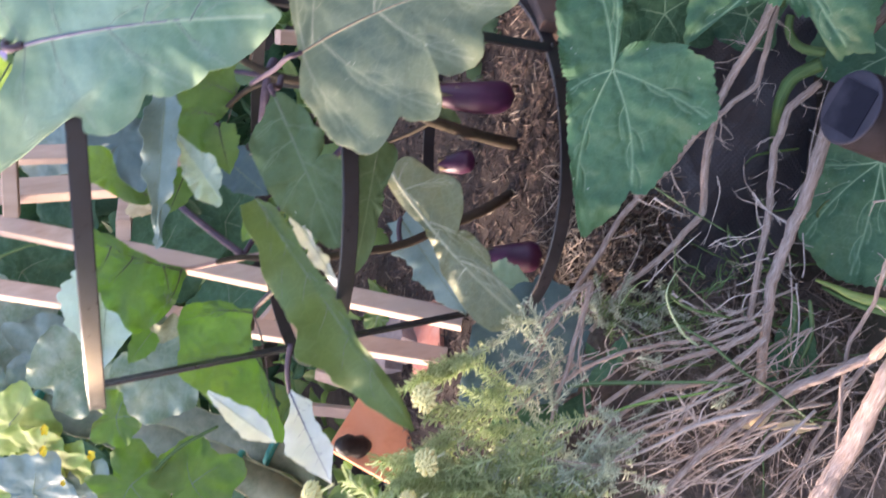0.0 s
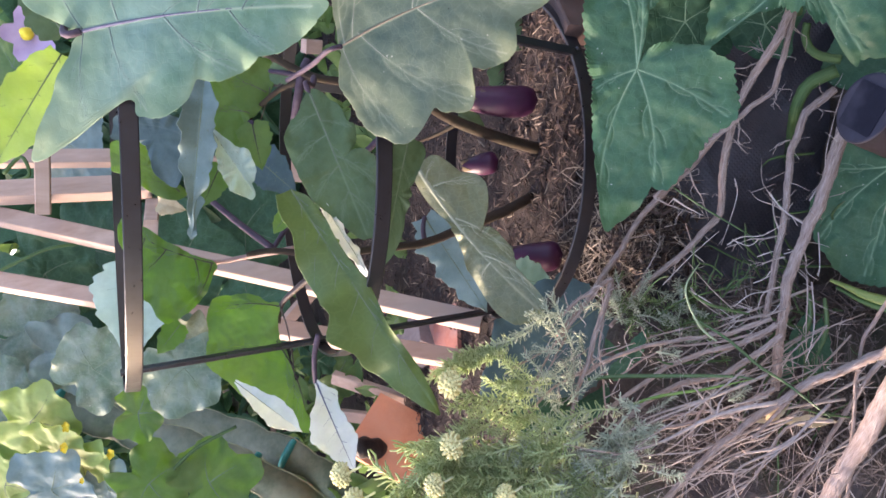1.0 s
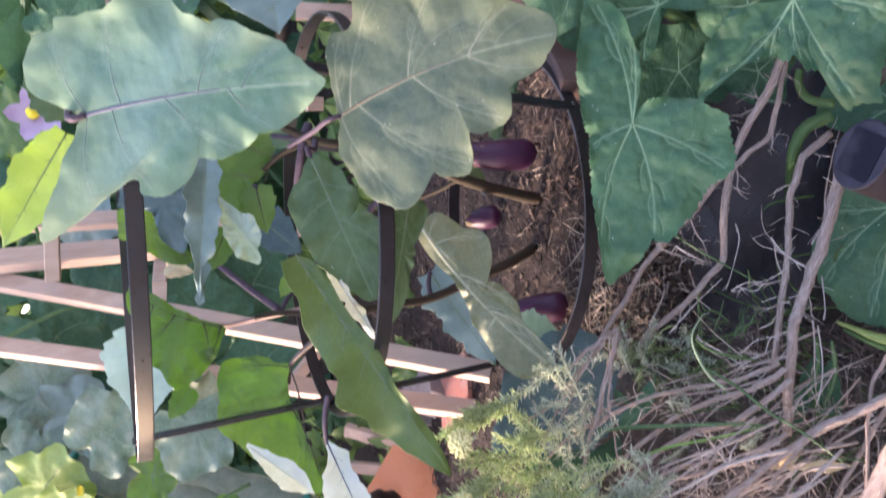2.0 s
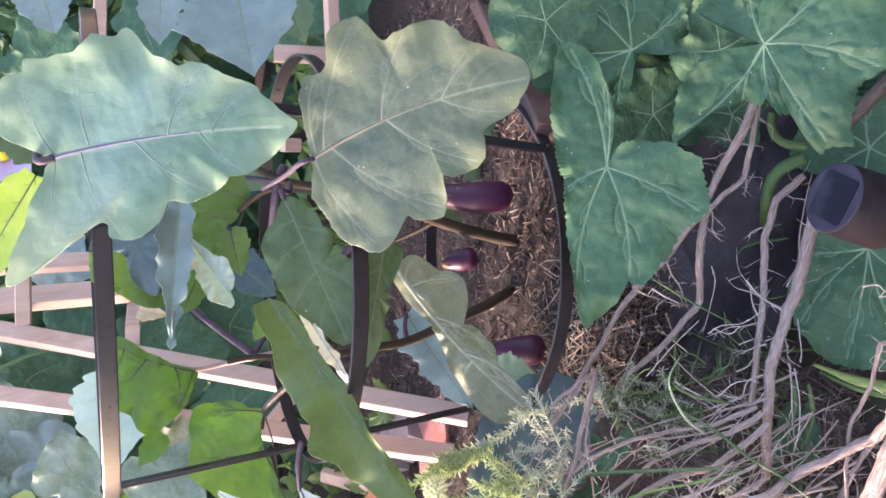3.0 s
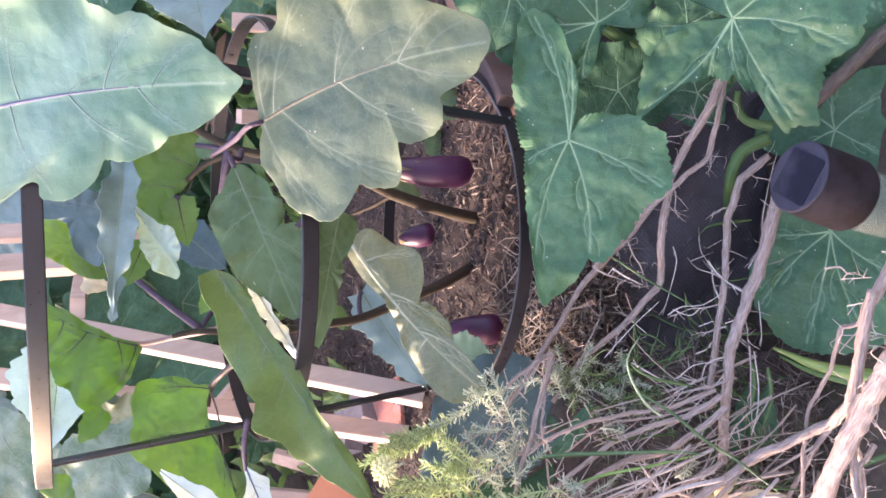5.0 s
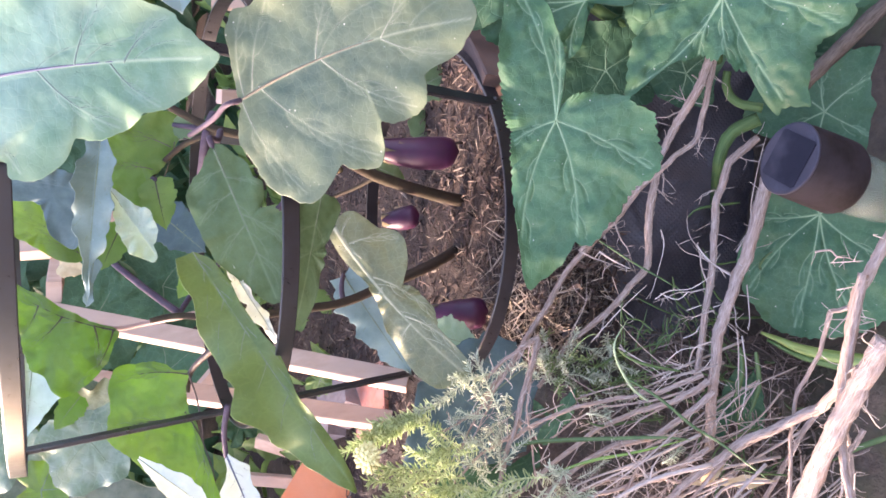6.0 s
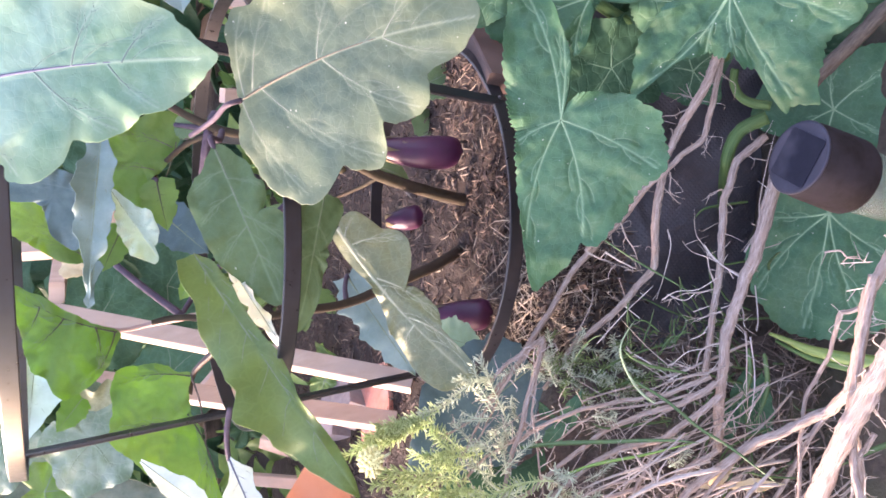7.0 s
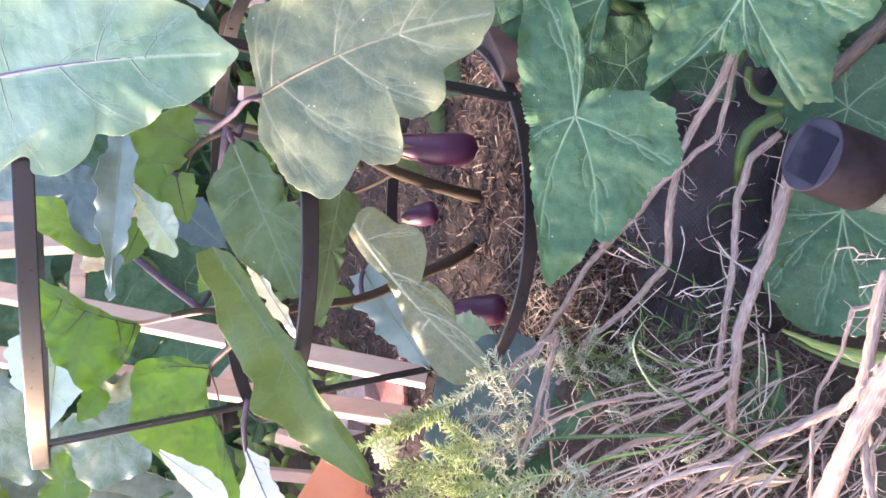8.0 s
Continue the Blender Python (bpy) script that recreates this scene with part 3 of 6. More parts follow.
            line = [surf(x, y, 0, min(1, math.hypot(x, y) / radius(math.atan2(y, x) / (2 * math.pi)))) - n * vein * (0.35 if first else 0.1) for x, y in pts]
            g = Geo().tube(line, vein * (1.5 if first else 0.62 if pinnate else 0.95), vein * 0.1, 6, 2)
            part("midrib" if first else "side_vein", g, rib_material if first else side_material or rib_material, blade)
    net = Geo()
    for pts, w in lines:
        if 0.3 < w < 0.5:
            net.tube([surf(x, y, 0, min(1, math.hypot(x, y) / radius(math.atan2(y, x) / (2 * math.pi)))) + n * quilt * 0.35 for x, y in pts], vein * 0.4 * w, vein * 0.06, 4, 2, close=False)
    if net.v:
        tagged(part("vein_net", net, M_VEIN_BACK if rib_material == M_VEIN_DARK else side_material or rib_material, blade), kind="stuff")
    if stalk:
        a, b = Vector(stalk), surf(rib[0] if rib else 0.0, 0.0)
        way = ahead * 0.014 if rib else n * 0.02
        part("leaf_stalk", Geo().mapped().tube([a, (a + b) / 2, b - way, b - n * (0.001 if rib else 1.3 * stalk_r)], stalk_r * 1.2, stalk_r, 8, 5), stalk_material or M_STEM_PURPLE, plant)
    return blade


def palmate(plant, centre, outline, material, toward=None, dome=0.06, veins=M_VEIN_SQUASH, mains=(), seed=0, teeth=0.025, stalk=None, up=None, label="", puff=0.03, detail=0.55, crumple=0.004):
    """A lobed round leaf. outline: pairs of degrees and radius in metres, seen from its face with 0 to one side and 90 towards the up vector."""
    centre = Vector(centre)
    n = (Vector(toward) if toward else (EYE - centre)).normalized()
    upv = Vector(up or (1, 0, 0))
    upv = (upv - n * upv.dot(n)).normalized()
    pairs = sorted((a % 360, r) for a, r in outline)
    pairs = [(pairs[-1][0] - 360, pairs[-1][1])] + pairs + [(pairs[0][0] + 360, pairs[0][1])]

    def reach(deg):
        for (a, ra), (b, rb) in zip(pairs, pairs[1:]):
            if a <= deg <= b:
                t = (deg - a) / max(1e-6, b - a)
                return (ra + (rb - ra) * t * t * (3 - 2 * t)) * (1 + 0.1 * math.cos(radians(5 * deg + 20 * seed)))
        return pairs[1][1]

    return drawn_leaf(plant, centre, upv.cross(n), n, [1000 * reach(6 * k) for k in range(60)], material, veins=[(0, 0, m) for m in mains], bend=dome, rib_material=veins, teeth=teeth * 0.06,
                      seed=seed, pinnate=False, quilt=puff * 0.05, crumple=crumple, ripple=crumple, detail=detail, stalk=stalk, stalk_material=M_STEM_SQUASH, stalk_r=0.004, label=label)


# ---- ground ----
def bumpy(name, x0, x1, y0, y1, nx, ny, height, material, parent=None):
    g = Geo()
    for j in range(ny + 1):
        for i in range(nx + 1):
            x, y = x0 + (x1 - x0) * i / nx, y0 + (y1 - y0) * j / ny
            g.v.append(Vector((x, y, height(x, y))))
    for j in range(ny):
        for i in range(nx):
            a = j * (nx + 1) + i
            g.f.append((a, a + 1, a + nx + 2, a + nx + 1))
    return part(name, g, material, parent)


def soil_height(x, y):
    slump = min(1, max(0, (0.98 - y) / 0.11))
    return 0.385 - 0.06 * slump * slump + 0.012 * noise.noise((x * 9, y * 9, 0)) + 0.006 * noise.noise((x * 31, y * 31, 3))


def low_height(x, y):
    far = min(1, max(0, (y - 0.86) / 0.1))
    mound = 0.10 * math.exp(-((x + 0.35) / 0.28) ** 2 - ((y - 0.95) / 0.3) ** 2)
    rim = min(1, max(0, (abs(x) - 0.9) / 0.3), 1) if abs(x) > 0.9 else 0
    rim = max(rim, min(1, max(0, (0.1 - y) / 0.5)))
    return 0.03 - 0.1 * rim + mound + 0.02 * noise.noise((x * 7, y * 7, 1)) + 0.008 * noise.noise((x * 29, y * 29, 5)) - 0.05 * far


g = Geo()
g.v = [Vector(p) for p in ((-400, -400, -0.06), (400, -400, -0.06), (400, 400, -0.06), (-400, 400, -0.06))]
g.f = [(0, 1, 2, 3)]
tagged(part("ground", g, M_GROUND, smooth=False), "dark garden soil reaching into the distance", "ground", kind="structure")
tagged(bumpy("ground_near", -1.2, 1.2, -0.4, 0.99, 110, 64, low_height, M_GROUND), "dark uneven soil in front of the raised bed", "ground", kind="structure")
tagged(bumpy("ground_bed", -1.6, 1.3, 0.872, 3.4, 130, 110, soil_height, M_SOIL), "brown mulched soil of a raised vegetable bed", "soil", kind="structure")


def strewn(name, count, place, long, thin, material, label, category, tilt=25, heading=None, seed=1):
    """Many thin bent chips lying about, in one mesh."""
    local = random.Random(seed)
    g = Geo()
    for _ in range(count):
        p = place(local)
        if p is None:
            continue
        ln, th = long * local.uniform(0.35, 1.3), thin * local.uniform(0.5, 1.5)
        turn = (heading + local.gauss(0, 35)) if heading is not None else local.uniform(0, 360)
        m = Matrix.Translation(p) @ pose(0, 0, 0, local.gauss(0, tilt), local.gauss(0, tilt), turn)
        b = local.uniform(-0.12, 0.12) * ln
        s = len(g.v)
        for x, w, y in ((-ln / 2, 0.6, 0), (0, 1, b), (ln / 2, 0.5, 0)):
            for dy, dz in ((-th * w, 0), (0, th * w * 0.8), (th * w, 0)):
                g.v.append(m @ Vector((x, y + dy, dz)))
        for i in (0, 3):
            for k, l in ((0, 1), (1, 2), (2, 0)):
                g.f.append((s + i + k, s + i + l, s + i + 3 + l, s + i + 3 + k))
        g.f += [(s, s + 2, s + 1), (s + 6, s + 7, s + 8)]
    return tagged(part(name, g, material, smooth=False), label, category, kind="stuff")


def on_bed(local):
    x, y = local.uniform(-0.45, 0.5), 0.875 + 1.3 * local.random() ** 1.6
    return Vector((x, y, soil_height(x, y) + local.uniform(0.001, 0.008)))


strewn("wood_chip_mulch", 14000, on_bed, 0.014, 0.0015, M_CHIP, "shredded brown wood chip mulch on the bed", "mulch", seed=2)


def straw_place(local):
    x, y = local.gauss(-0.075, 0.075), local.gauss(0.882, 0.035)
    return Vector((x, y, soil_height(x, y) + 0.004 + local.uniform(0, 0.012))) if y > 0.868 else None


strewn("straw_mulch", 1700, on_bed, 0.021, 0.0009, M_STRAW, "pale dry straw scattered over the mulch", "straw", seed=3)
strewn("straw_mulch", 900, straw_place, 0.040, 0.0007, M_STRAW_PALE, "pale straw heaped along the bed edge", "straw", tilt=30, seed=4)


def slump_place(l):
    return Vector((-0.032, 0.870, 0.319)) + Vector((l.gauss(0, 0.03), l.gauss(-0.005, 0.008), l.gauss(0, 0.028)))


strewn("straw_clump", 420, slump_place, 0.032, 0.0006, M_STRAW_PALE, "brown clump of straw and fibre at the bed edge", "straw", tilt=50, seed=9)
strewn("soil_clump", 500, slump_place, 0.012, 0.003, M_CHIP, "crumbled brown mulch spilling over the bed edge", "mulch", tilt=50, seed=10)


# ---- raised bed: black fabric wall and plank ----
def fabric_wall():
    g = Geo()
    nx, nz = 300, 90
    for j in range(nz + 1):
        for i in range(nx + 1):
            x, z = -0.9 + 2.1 * i / nx, 0.335 - 0.36 * j / nz
            y = 0.878 + 0.03 * math.sin((0.34 - z) * 5) + 0.012 * noise.noise((x * 6, z * 5, 2)) + 0.006 * math.sin(x * 40 + z * 25 + 2 * noise.noise((x * 5, z * 5, 8))) - 0.005 * (1 - min(1, abs(noise.noise((x * 11, z * 7, 4))) * 7)) - 0.003 * (1 - min(1, abs(noise.noise((x * 19 + z * 9, z * 13, 6))) * 6))
            g.v.append(Vector((x, y, z)))
    for j in range(nz):
        for i in range(nx):
            a = j * (nx + 1) + i
            g.f.append((a, a + nx + 1, a + nx + 2, a + 1))
    n, total = len(g.v), nx + 1
    g.v += [v + Vector((0, 0.012, 0)) for v in g.v[:total]]
    for i in range(nx):
        g.f.append((i, i + 1, n + i + 1, n + i))
    return part("fabric_wall", g, M_FABRIC)


tagged(fabric_wall(), "black woven fabric side of the raised bed", "bed wall", kind="structure")
for name, x, y, wide, turn in (("fabric_wall_left", -1.6, 2.13, 2.56, 90), ("fabric_wall_right", 1.3, 2.13, 2.56, 90), ("fabric_wall_back", -0.15, 3.4, 2.92, 0)):
    tagged(part(name, Geo().box(pose(x, y, 0.16, 0, 0, turn), wide, 0.02, 0.5, 0.004), M_FABRIC, smooth=False), "black woven fabric side of the raised bed", "bed wall", kind="structure")
for x, wide in ((-1.25, 0.72), (1.25, 0.12)):
    tagged(part("fabric_wall_front", Geo().box(pose(x, 0.88, 0.155, 0, 0, 0), wide, 0.02, 0.44, 0.004), M_FABRIC, smooth=False), "black woven fabric side of the raised bed", "bed wall", kind="structure")
m, ln = along((0.176, 0.835, 0.420), (0.445, 1.174, 0.348))
plank = thing("bed_plank", "dark reddish brown plank standing on edge in the bed", "plank")
part("board", Geo().box(m, 0.022, 0.075, ln, 0.002), M_PLANK, plank, smooth=False)

# Unseen board fences, added to cut skylight from behind and from +x.
M_FENCE = plain_material("fence_wood", (0.16, 0.11, 0.08), (0.24, 0.17, 0.125), 30, 0.8, 0.3, stretch=(1, 1, 0.1))
for name, m, wide in (("light_block_behind", pose(0.5, -6.5, 0.85, 0, 0, 0), 15.0), ("light_block_side", pose(8.0, 1.0, 0.85, 0, 0, 90), 15.0)):
    fence = tagged(new(name), "unseen brown board fence added to block light", "fence", kind="structure")
    for i in range(int(wide / 0.15)):
        part("board", Geo().box(m @ pose(-wide / 2 + 0.15 * i, 0, 0), 0.14, 0.02, 1.8, 0.004), M_FENCE, fence, smooth=False)

# ---- tomato cage ----
CX, CY = 0.045, 0.99
cage = thing("tomato_cage", "black flat-bar tomato cage with three rings around the eggplant", "plant support")


def cage_ring(z, r, wide, seed, lean, dip):
    g = Geo()
    n = 240
    for i in range(n):
        a = 2 * math.pi * i / n
        rr = r * (1 + 0.012 * math.sin(2 * a + seed))
        for dr, dz in ((-0.0012, -wide / 2), (0.0012, -wide / 2), (0.0016, -wide / 2 + 0.001), (0.0016, wide / 2 - 0.001), (0.0012, wide / 2), (-0.0012, wide / 2)):
            g.v.append(Vector((CX + (rr + dr) * math.cos(a), CY + (rr + dr) * math.sin(a), z + dz + lean * rr * math.cos(a) + dip * rr * math.sin(a))))
    for i in range(n):
        for k in range(6):
            a, b = i * 6 + k, i * 6 + (k + 1) % 6
            c, d = ((i + 1) % n) * 6 + k, ((i + 1) % n) * 6 + (k + 1) % 6
            g.f.append((a, c, d, b))
    return part("ring", g, M_CAGE, cage, smooth=False)


for z, r, wide, seed, lean, dip in ((0.45, 0.20, 0.016, 0.4, 0.0, 0.0), (0.688, 0.23, 0.0155, 1.9, 0.038, 0.0), (0.9115, 0.26, 0.0155, 3.0, 0.039, -0.008)):
    cage_ring(z, r, wide, seed, lean, dip)
for deg in (169, 305, 62):
    c, s = math.cos(radians(deg)), math.sin(radians(deg))
    for za, ra, zb, rb in ((0.30, 0.1755, 0.45, 0.1965), (0.45, 0.1965, 0.68, 0.2275), (0.68, 0.2275, 0.906, 0.2575)):
        a, b = (CX + ra * c, CY + ra * s, za), (CX + rb * c, CY + rb * s, zb)
        m, ln = along(a, b)
        m = Matrix.Translation(m.translation) @ Matrix((Vector((-s, c, 0)), Vector((c, s, -0.13)).normalized(), (Vector(b) - Vector(a)).normalized())).transposed().to_4x4()
        part("leg", Geo().box(m, 0.013, 0.005, ln + 0.01, 0.0012), M_CAGE, cage, smooth=False)
        part("rivet", Geo().lathe(Matrix.Translation((CX + (rb + 0.006) * c, CY + (rb + 0.006) * s, zb)) @ Vector((c, s, 0)).to_track_quat("Z", "Y").to_matrix().to_4x4(), ((0.003, 0), (0.0028, 0.0012), (0.0012, 0.002)), 10), M_CAGE, cage)

# ---- eggplant plant ----
egg = thing("eggplant_plant", "eggplant with grey-green lobed leaves and purple fruits", "vegetable plant")
CROWN = (0.134, 0.986, 0.703)
FORK = (-0.068, 1.015, 0.743)
part("main_stem", Geo().tube([(0.066, 1.046, 0.370), (0.075, 1.022, 0.439), (0.091, 0.992, 0.519), (0.110, 0.973, 0.574), (0.127, 0.977, 0.632), CROWN, (0.160, 1.000, 0.758)], 0.0085, 0.004, 9, 5, 0.08), M_STEM_GREEN, egg)
part("side_stem", Geo().tube([(0.008, 1.066, 0.370), (-0.017, 1.022, 0.439), (-0.037, 1.014, 0.495), (-0.058, 1.008, 0.555), (-0.064, 0.999, 0.610), (-0.072, 1.000, 0.684), FORK, (-0.073, 1.018, 0.773)], 0.0075, 0.003, 9, 5, 0.08), M_STEM_GREEN, egg)
part("side_stem", Geo().tube([(0.097, 0.973, 0.574), (0.073, 1.010, 0.610), (0.014, 1.044, 0.661), (-0.025, 1.053, 0.706), (-0.066, 1.025, 0.741)], 0.0045, 0.003, 8, 5), M_STEM_PURPLE, egg)
part("side_stem", Geo().tube([(-0.066, 1.025, 0.741), (-0.038, 1.072, 0.773), (-0.001, 1.122, 0.812)], 0.0045, 0.0035, 8, 5), M_STEM_PURPLE, egg)
part("side_stem", Geo().tube([CROWN, (0.121, 1.023, 0.736), (0.084, 1.059, 0.768), (0.046, 1.075, 0.778)], 0.004, 0.0025, 8, 5), M_STEM_GREEN, egg)
part("side_stem", Geo().tube([(0.091, 0.992, 0.519), (0.079, 1.018, 0.535), (0.070, 1.043, 0.552), (0.062, 1.057, 0.568)], 0.003, 0.002, 7, 4), M_STEM_GREEN, egg)

part("side_stem", Geo().tube([(0.154, 1.002, 0.707), (0.137, 0.995, 0.715), (0.111, 1.007, 0.717), (0.070, 1.040, 0.716)], 0.0055, 0.005, 9, 5, 0.08), M_STEM_PURPLE, egg)
# large pale leaf with a purple midrib
drawn_leaf(egg, (0.130, 0.685, 0.859), (0.080, -0.530, -0.844), (-0.218, -0.835, 0.504),
           (103, 96, 91, 87, 83, 81, 78, 74, 71, 69, 68, 67, 66, 65, 64, 61, 59, 61, 63, 65, 67, 74, 88, 91, 89, 93, 99, 98, 99, 102, 111, 118, 134, 134, 148, 152, 153, 153, 144, 124, 107, 114, 122, 132, 143, 159, 181, 190, 104, 88, 94, 93, 89, 84, 78, 71, 62, 48, 46, 47, 48, 48, 49, 50, 50, 50, 50, 51, 52, 53, 54, 55, 56, 62, 69, 73, 78, 84, 90, 96),
           M_EGG_PALE, (-0.103, 0.09), ((-0.101, -0.001, -146), (-0.077, 0.002, -131), (-0.029, 0.004, -61), (0.025, 0.003, -28), (-0.068, 0.005, 131), (-0.001, 0.005, 57), (0.035, 0.003, 24), (-0.101, 0.002, 151)),
           bow=0.005, vein=0.0013, rib_material=M_VEIN_PURPLE, side_material=M_VEIN_SOFT, stalk=(0.180, 0.900, 0.972), seed=1, quilt=0.0005, bend=0.06, ripple=0.0025, crumple=0.0011)
# large lobed pale leaf
drawn_leaf(egg, (0.156, 0.680, 0.657), (0.281, -0.583, -0.762), (-0.240, -0.812, 0.532),
           (103, 104, 102, 98, 93, 88, 84, 81, 79, 80, 82, 83, 84, 84, 83, 81, 79, 76, 75, 75, 72, 74, 98, 103, 105, 106, 105, 100, 96, 93, 95, 106, 108, 108, 106, 104, 103, 103, 103, 104, 105, 107, 113, 118, 121, 122, 124, 127, 129, 129, 127, 126, 121, 106, 85, 87, 87, 88, 88, 86, 74, 54, 56, 59, 61, 63, 64, 66, 67, 67, 65, 63, 61, 58, 60, 67, 77, 85, 91, 98),
           M_EGG_LOBED, (-0.103, 0.098), ((-0.084, 0.006, -94), (-0.102, -0.001, -130), (-0.026, 0.009, -55), (-0.030, 0.010, 79), (-0.091, 0.002, 105), (0.026, 0.009, 27), (0.026, 0.008, -15), (-0.099, 0.001, 140)),
           bow=0.010, vein=0.0010, rib_material=M_VEIN_TAN, side_material=M_VEIN_DUSTY, stalk=(0.120, 0.930, 0.745), stalk_r=0.0022, seed=2, quilt=0.0006, bend=0.05, ripple=0.0025, crumple=0.0011)
# long dark leaf seen at a slant
leaf(egg, (0.002, 0.867, 0.753), (-0.213, 0.757, 0.630), M_EGG_MID, (0.055, 0.07, 0.081, 0.083, 0.098, 0.126, 0.133, 0.133, 0.128, 0.121, 0.165, 0.158, 0.132, 0.132, 0.101, 0.081, 0.057, 0.035, 0.004), (0.002, 0.037, 0.047, 0.047, 0.045, 0.042, 0.039, 0.046, 0.051, 0.044, 0.037, 0.035, 0.032, 0.03, 0.029, 0.029, 0.027, 0.018, 0.001),
     bend=0.03, fold=0.4, sweep=0.0, veins=M_VEIN_PALE, seed=3, vein=0.0006, ribbed=2.2, lobes=0.035, ripple=0.03, crumple=0.05, pairs=6, face=(0.205, -0.878, 0.432))
drawn_leaf(egg, (0.027, 0.881, 0.699), (-0.900, -0.315, -0.302), (0.172, -0.893, 0.416),
           (83, 83, 74, 67, 60, 55, 52, 49, 47, 44, 42, 41, 40, 39, 39, 36, 34, 32, 28, 24, 22, 32, 40, 47, 48, 51, 62, 70, 76, 87, 90, 84, 76, 73, 73, 71, 68, 64, 59, 55, 51, 48, 45, 44, 43, 42, 42, 42, 43, 44, 45, 46, 47, 49, 51, 54, 58, 63, 71, 80),
           M_EGG_DARK, (-0.085, 0.078), ((-0.053, 0, 141), (-0.037, 0, -115), (-0.013, 0, 41), (-0.001, 0, -55), (0.030, 0, 12), (-0.062, 0, -148), (0.028, 0, -18)),
           vein=0.0009, rib_material=M_VEIN_PALE, stalk=CROWN, seed=4, quilt=0.0008, crumple=0.004)
drawn_leaf(egg, (0.001, 0.924, 0.622), (-0.984, 0.074, 0.165), (-0.098, -0.984, -0.148),
           (85, 68, 49, 35, 28, 24, 21, 19, 17, 17, 17, 17, 18, 19, 21, 25, 32, 57, 64, 64, 65, 65, 66, 69, 57, 46, 39, 35, 32, 30, 29, 29, 30, 31, 32, 35, 39, 46, 56, 69),
           M_EGG_DARK, (-0.06, 0.07), ((-0.03, 0, 110), (0.0, 0, 50), (-0.03, 0, -110), (0.0, 0, -50)), vein=0.0006, seed=5, quilt=0.0006, crumple=0.003)
# pale yellowing leaf drooping to the ring
drawn_leaf(egg, (-0.050, 0.893, 0.532), (-0.717, -0.502, -0.484), (0.182, -0.805, 0.565),
           (110, 106, 58, 50, 45, 41, 38, 33, 30, 27, 25, 24, 23, 22, 21, 20, 19, 18, 17, 17, 18, 47, 64, 72, 78, 82, 85, 100, 115, 117, 115, 108, 82, 48, 34, 31, 28, 26, 25, 24, 23, 22, 22, 22, 23, 24, 25, 27, 29, 32, 37, 40, 45, 52, 62, 76, 92, 103, 108, 110),
           M_EGG_YELLOW, (-0.108, 0.104), ((-0.083, 0, 140), (-0.06, 0, -172), (-0.035, -0.004, 25), (0.02, -0.006, 8), (-0.02, -0.004, -120), (0.03, -0.006, -40), (-0.095, 0, 170)), bow=-0.008, vein=0.0022, rib_material=M_VEIN_CREAM,
           seed=6, quilt=0.0014, crumple=0.0045, ripple=0.005, fold=-0.2, bend=0.08, stalk=(0.062, 1.057, 0.568), stalk_r=0.0025)
leaf(egg, (-0.027, 1.046, 0.542), (-0.146, 0.994, 0.474), M_EGG_BLUE, (0.1, 0.17, 0.19, 0.18, 0.17, 0.16, 0.13, 0.08, 0), seed=7, vein=0.0008, lobes=0.14, crumple=0.05, stalk=(-0.058, 1.008, 0.555))
leaf(egg, (-0.094, 0.946, 0.466), (-0.109, 0.906, 0.425), M_EGG_PALE, (0.2, 0.35, 0.42, 0.42, 0.4, 0.33, 0.24, 0.12, 0), seed=8, vein=0.0007, pairs=3)
# leaves lit from behind; part of that glow is in their base colour
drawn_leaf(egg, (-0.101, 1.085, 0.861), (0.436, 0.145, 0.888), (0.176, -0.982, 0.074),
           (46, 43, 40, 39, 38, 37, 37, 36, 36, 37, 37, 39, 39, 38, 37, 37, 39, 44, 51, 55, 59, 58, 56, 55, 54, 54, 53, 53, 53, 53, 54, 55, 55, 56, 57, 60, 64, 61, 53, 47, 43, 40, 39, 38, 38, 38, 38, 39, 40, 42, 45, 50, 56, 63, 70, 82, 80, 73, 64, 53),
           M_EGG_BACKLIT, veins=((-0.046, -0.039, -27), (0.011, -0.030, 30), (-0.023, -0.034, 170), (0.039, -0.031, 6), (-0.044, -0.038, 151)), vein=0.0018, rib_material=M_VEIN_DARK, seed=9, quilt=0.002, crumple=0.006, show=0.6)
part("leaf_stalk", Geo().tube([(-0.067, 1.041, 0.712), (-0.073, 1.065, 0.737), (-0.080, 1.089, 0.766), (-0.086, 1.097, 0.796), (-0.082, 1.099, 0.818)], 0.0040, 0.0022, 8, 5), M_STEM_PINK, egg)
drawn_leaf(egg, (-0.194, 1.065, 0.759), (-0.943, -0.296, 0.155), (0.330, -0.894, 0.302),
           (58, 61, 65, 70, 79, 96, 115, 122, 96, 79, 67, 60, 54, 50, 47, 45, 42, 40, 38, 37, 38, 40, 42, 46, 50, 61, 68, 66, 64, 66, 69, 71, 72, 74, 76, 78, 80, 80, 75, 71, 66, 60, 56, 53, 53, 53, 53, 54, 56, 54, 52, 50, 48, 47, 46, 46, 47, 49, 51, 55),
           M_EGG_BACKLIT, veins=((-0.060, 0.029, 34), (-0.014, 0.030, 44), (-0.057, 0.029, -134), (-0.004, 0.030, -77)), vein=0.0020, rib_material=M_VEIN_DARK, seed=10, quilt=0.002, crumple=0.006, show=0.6)
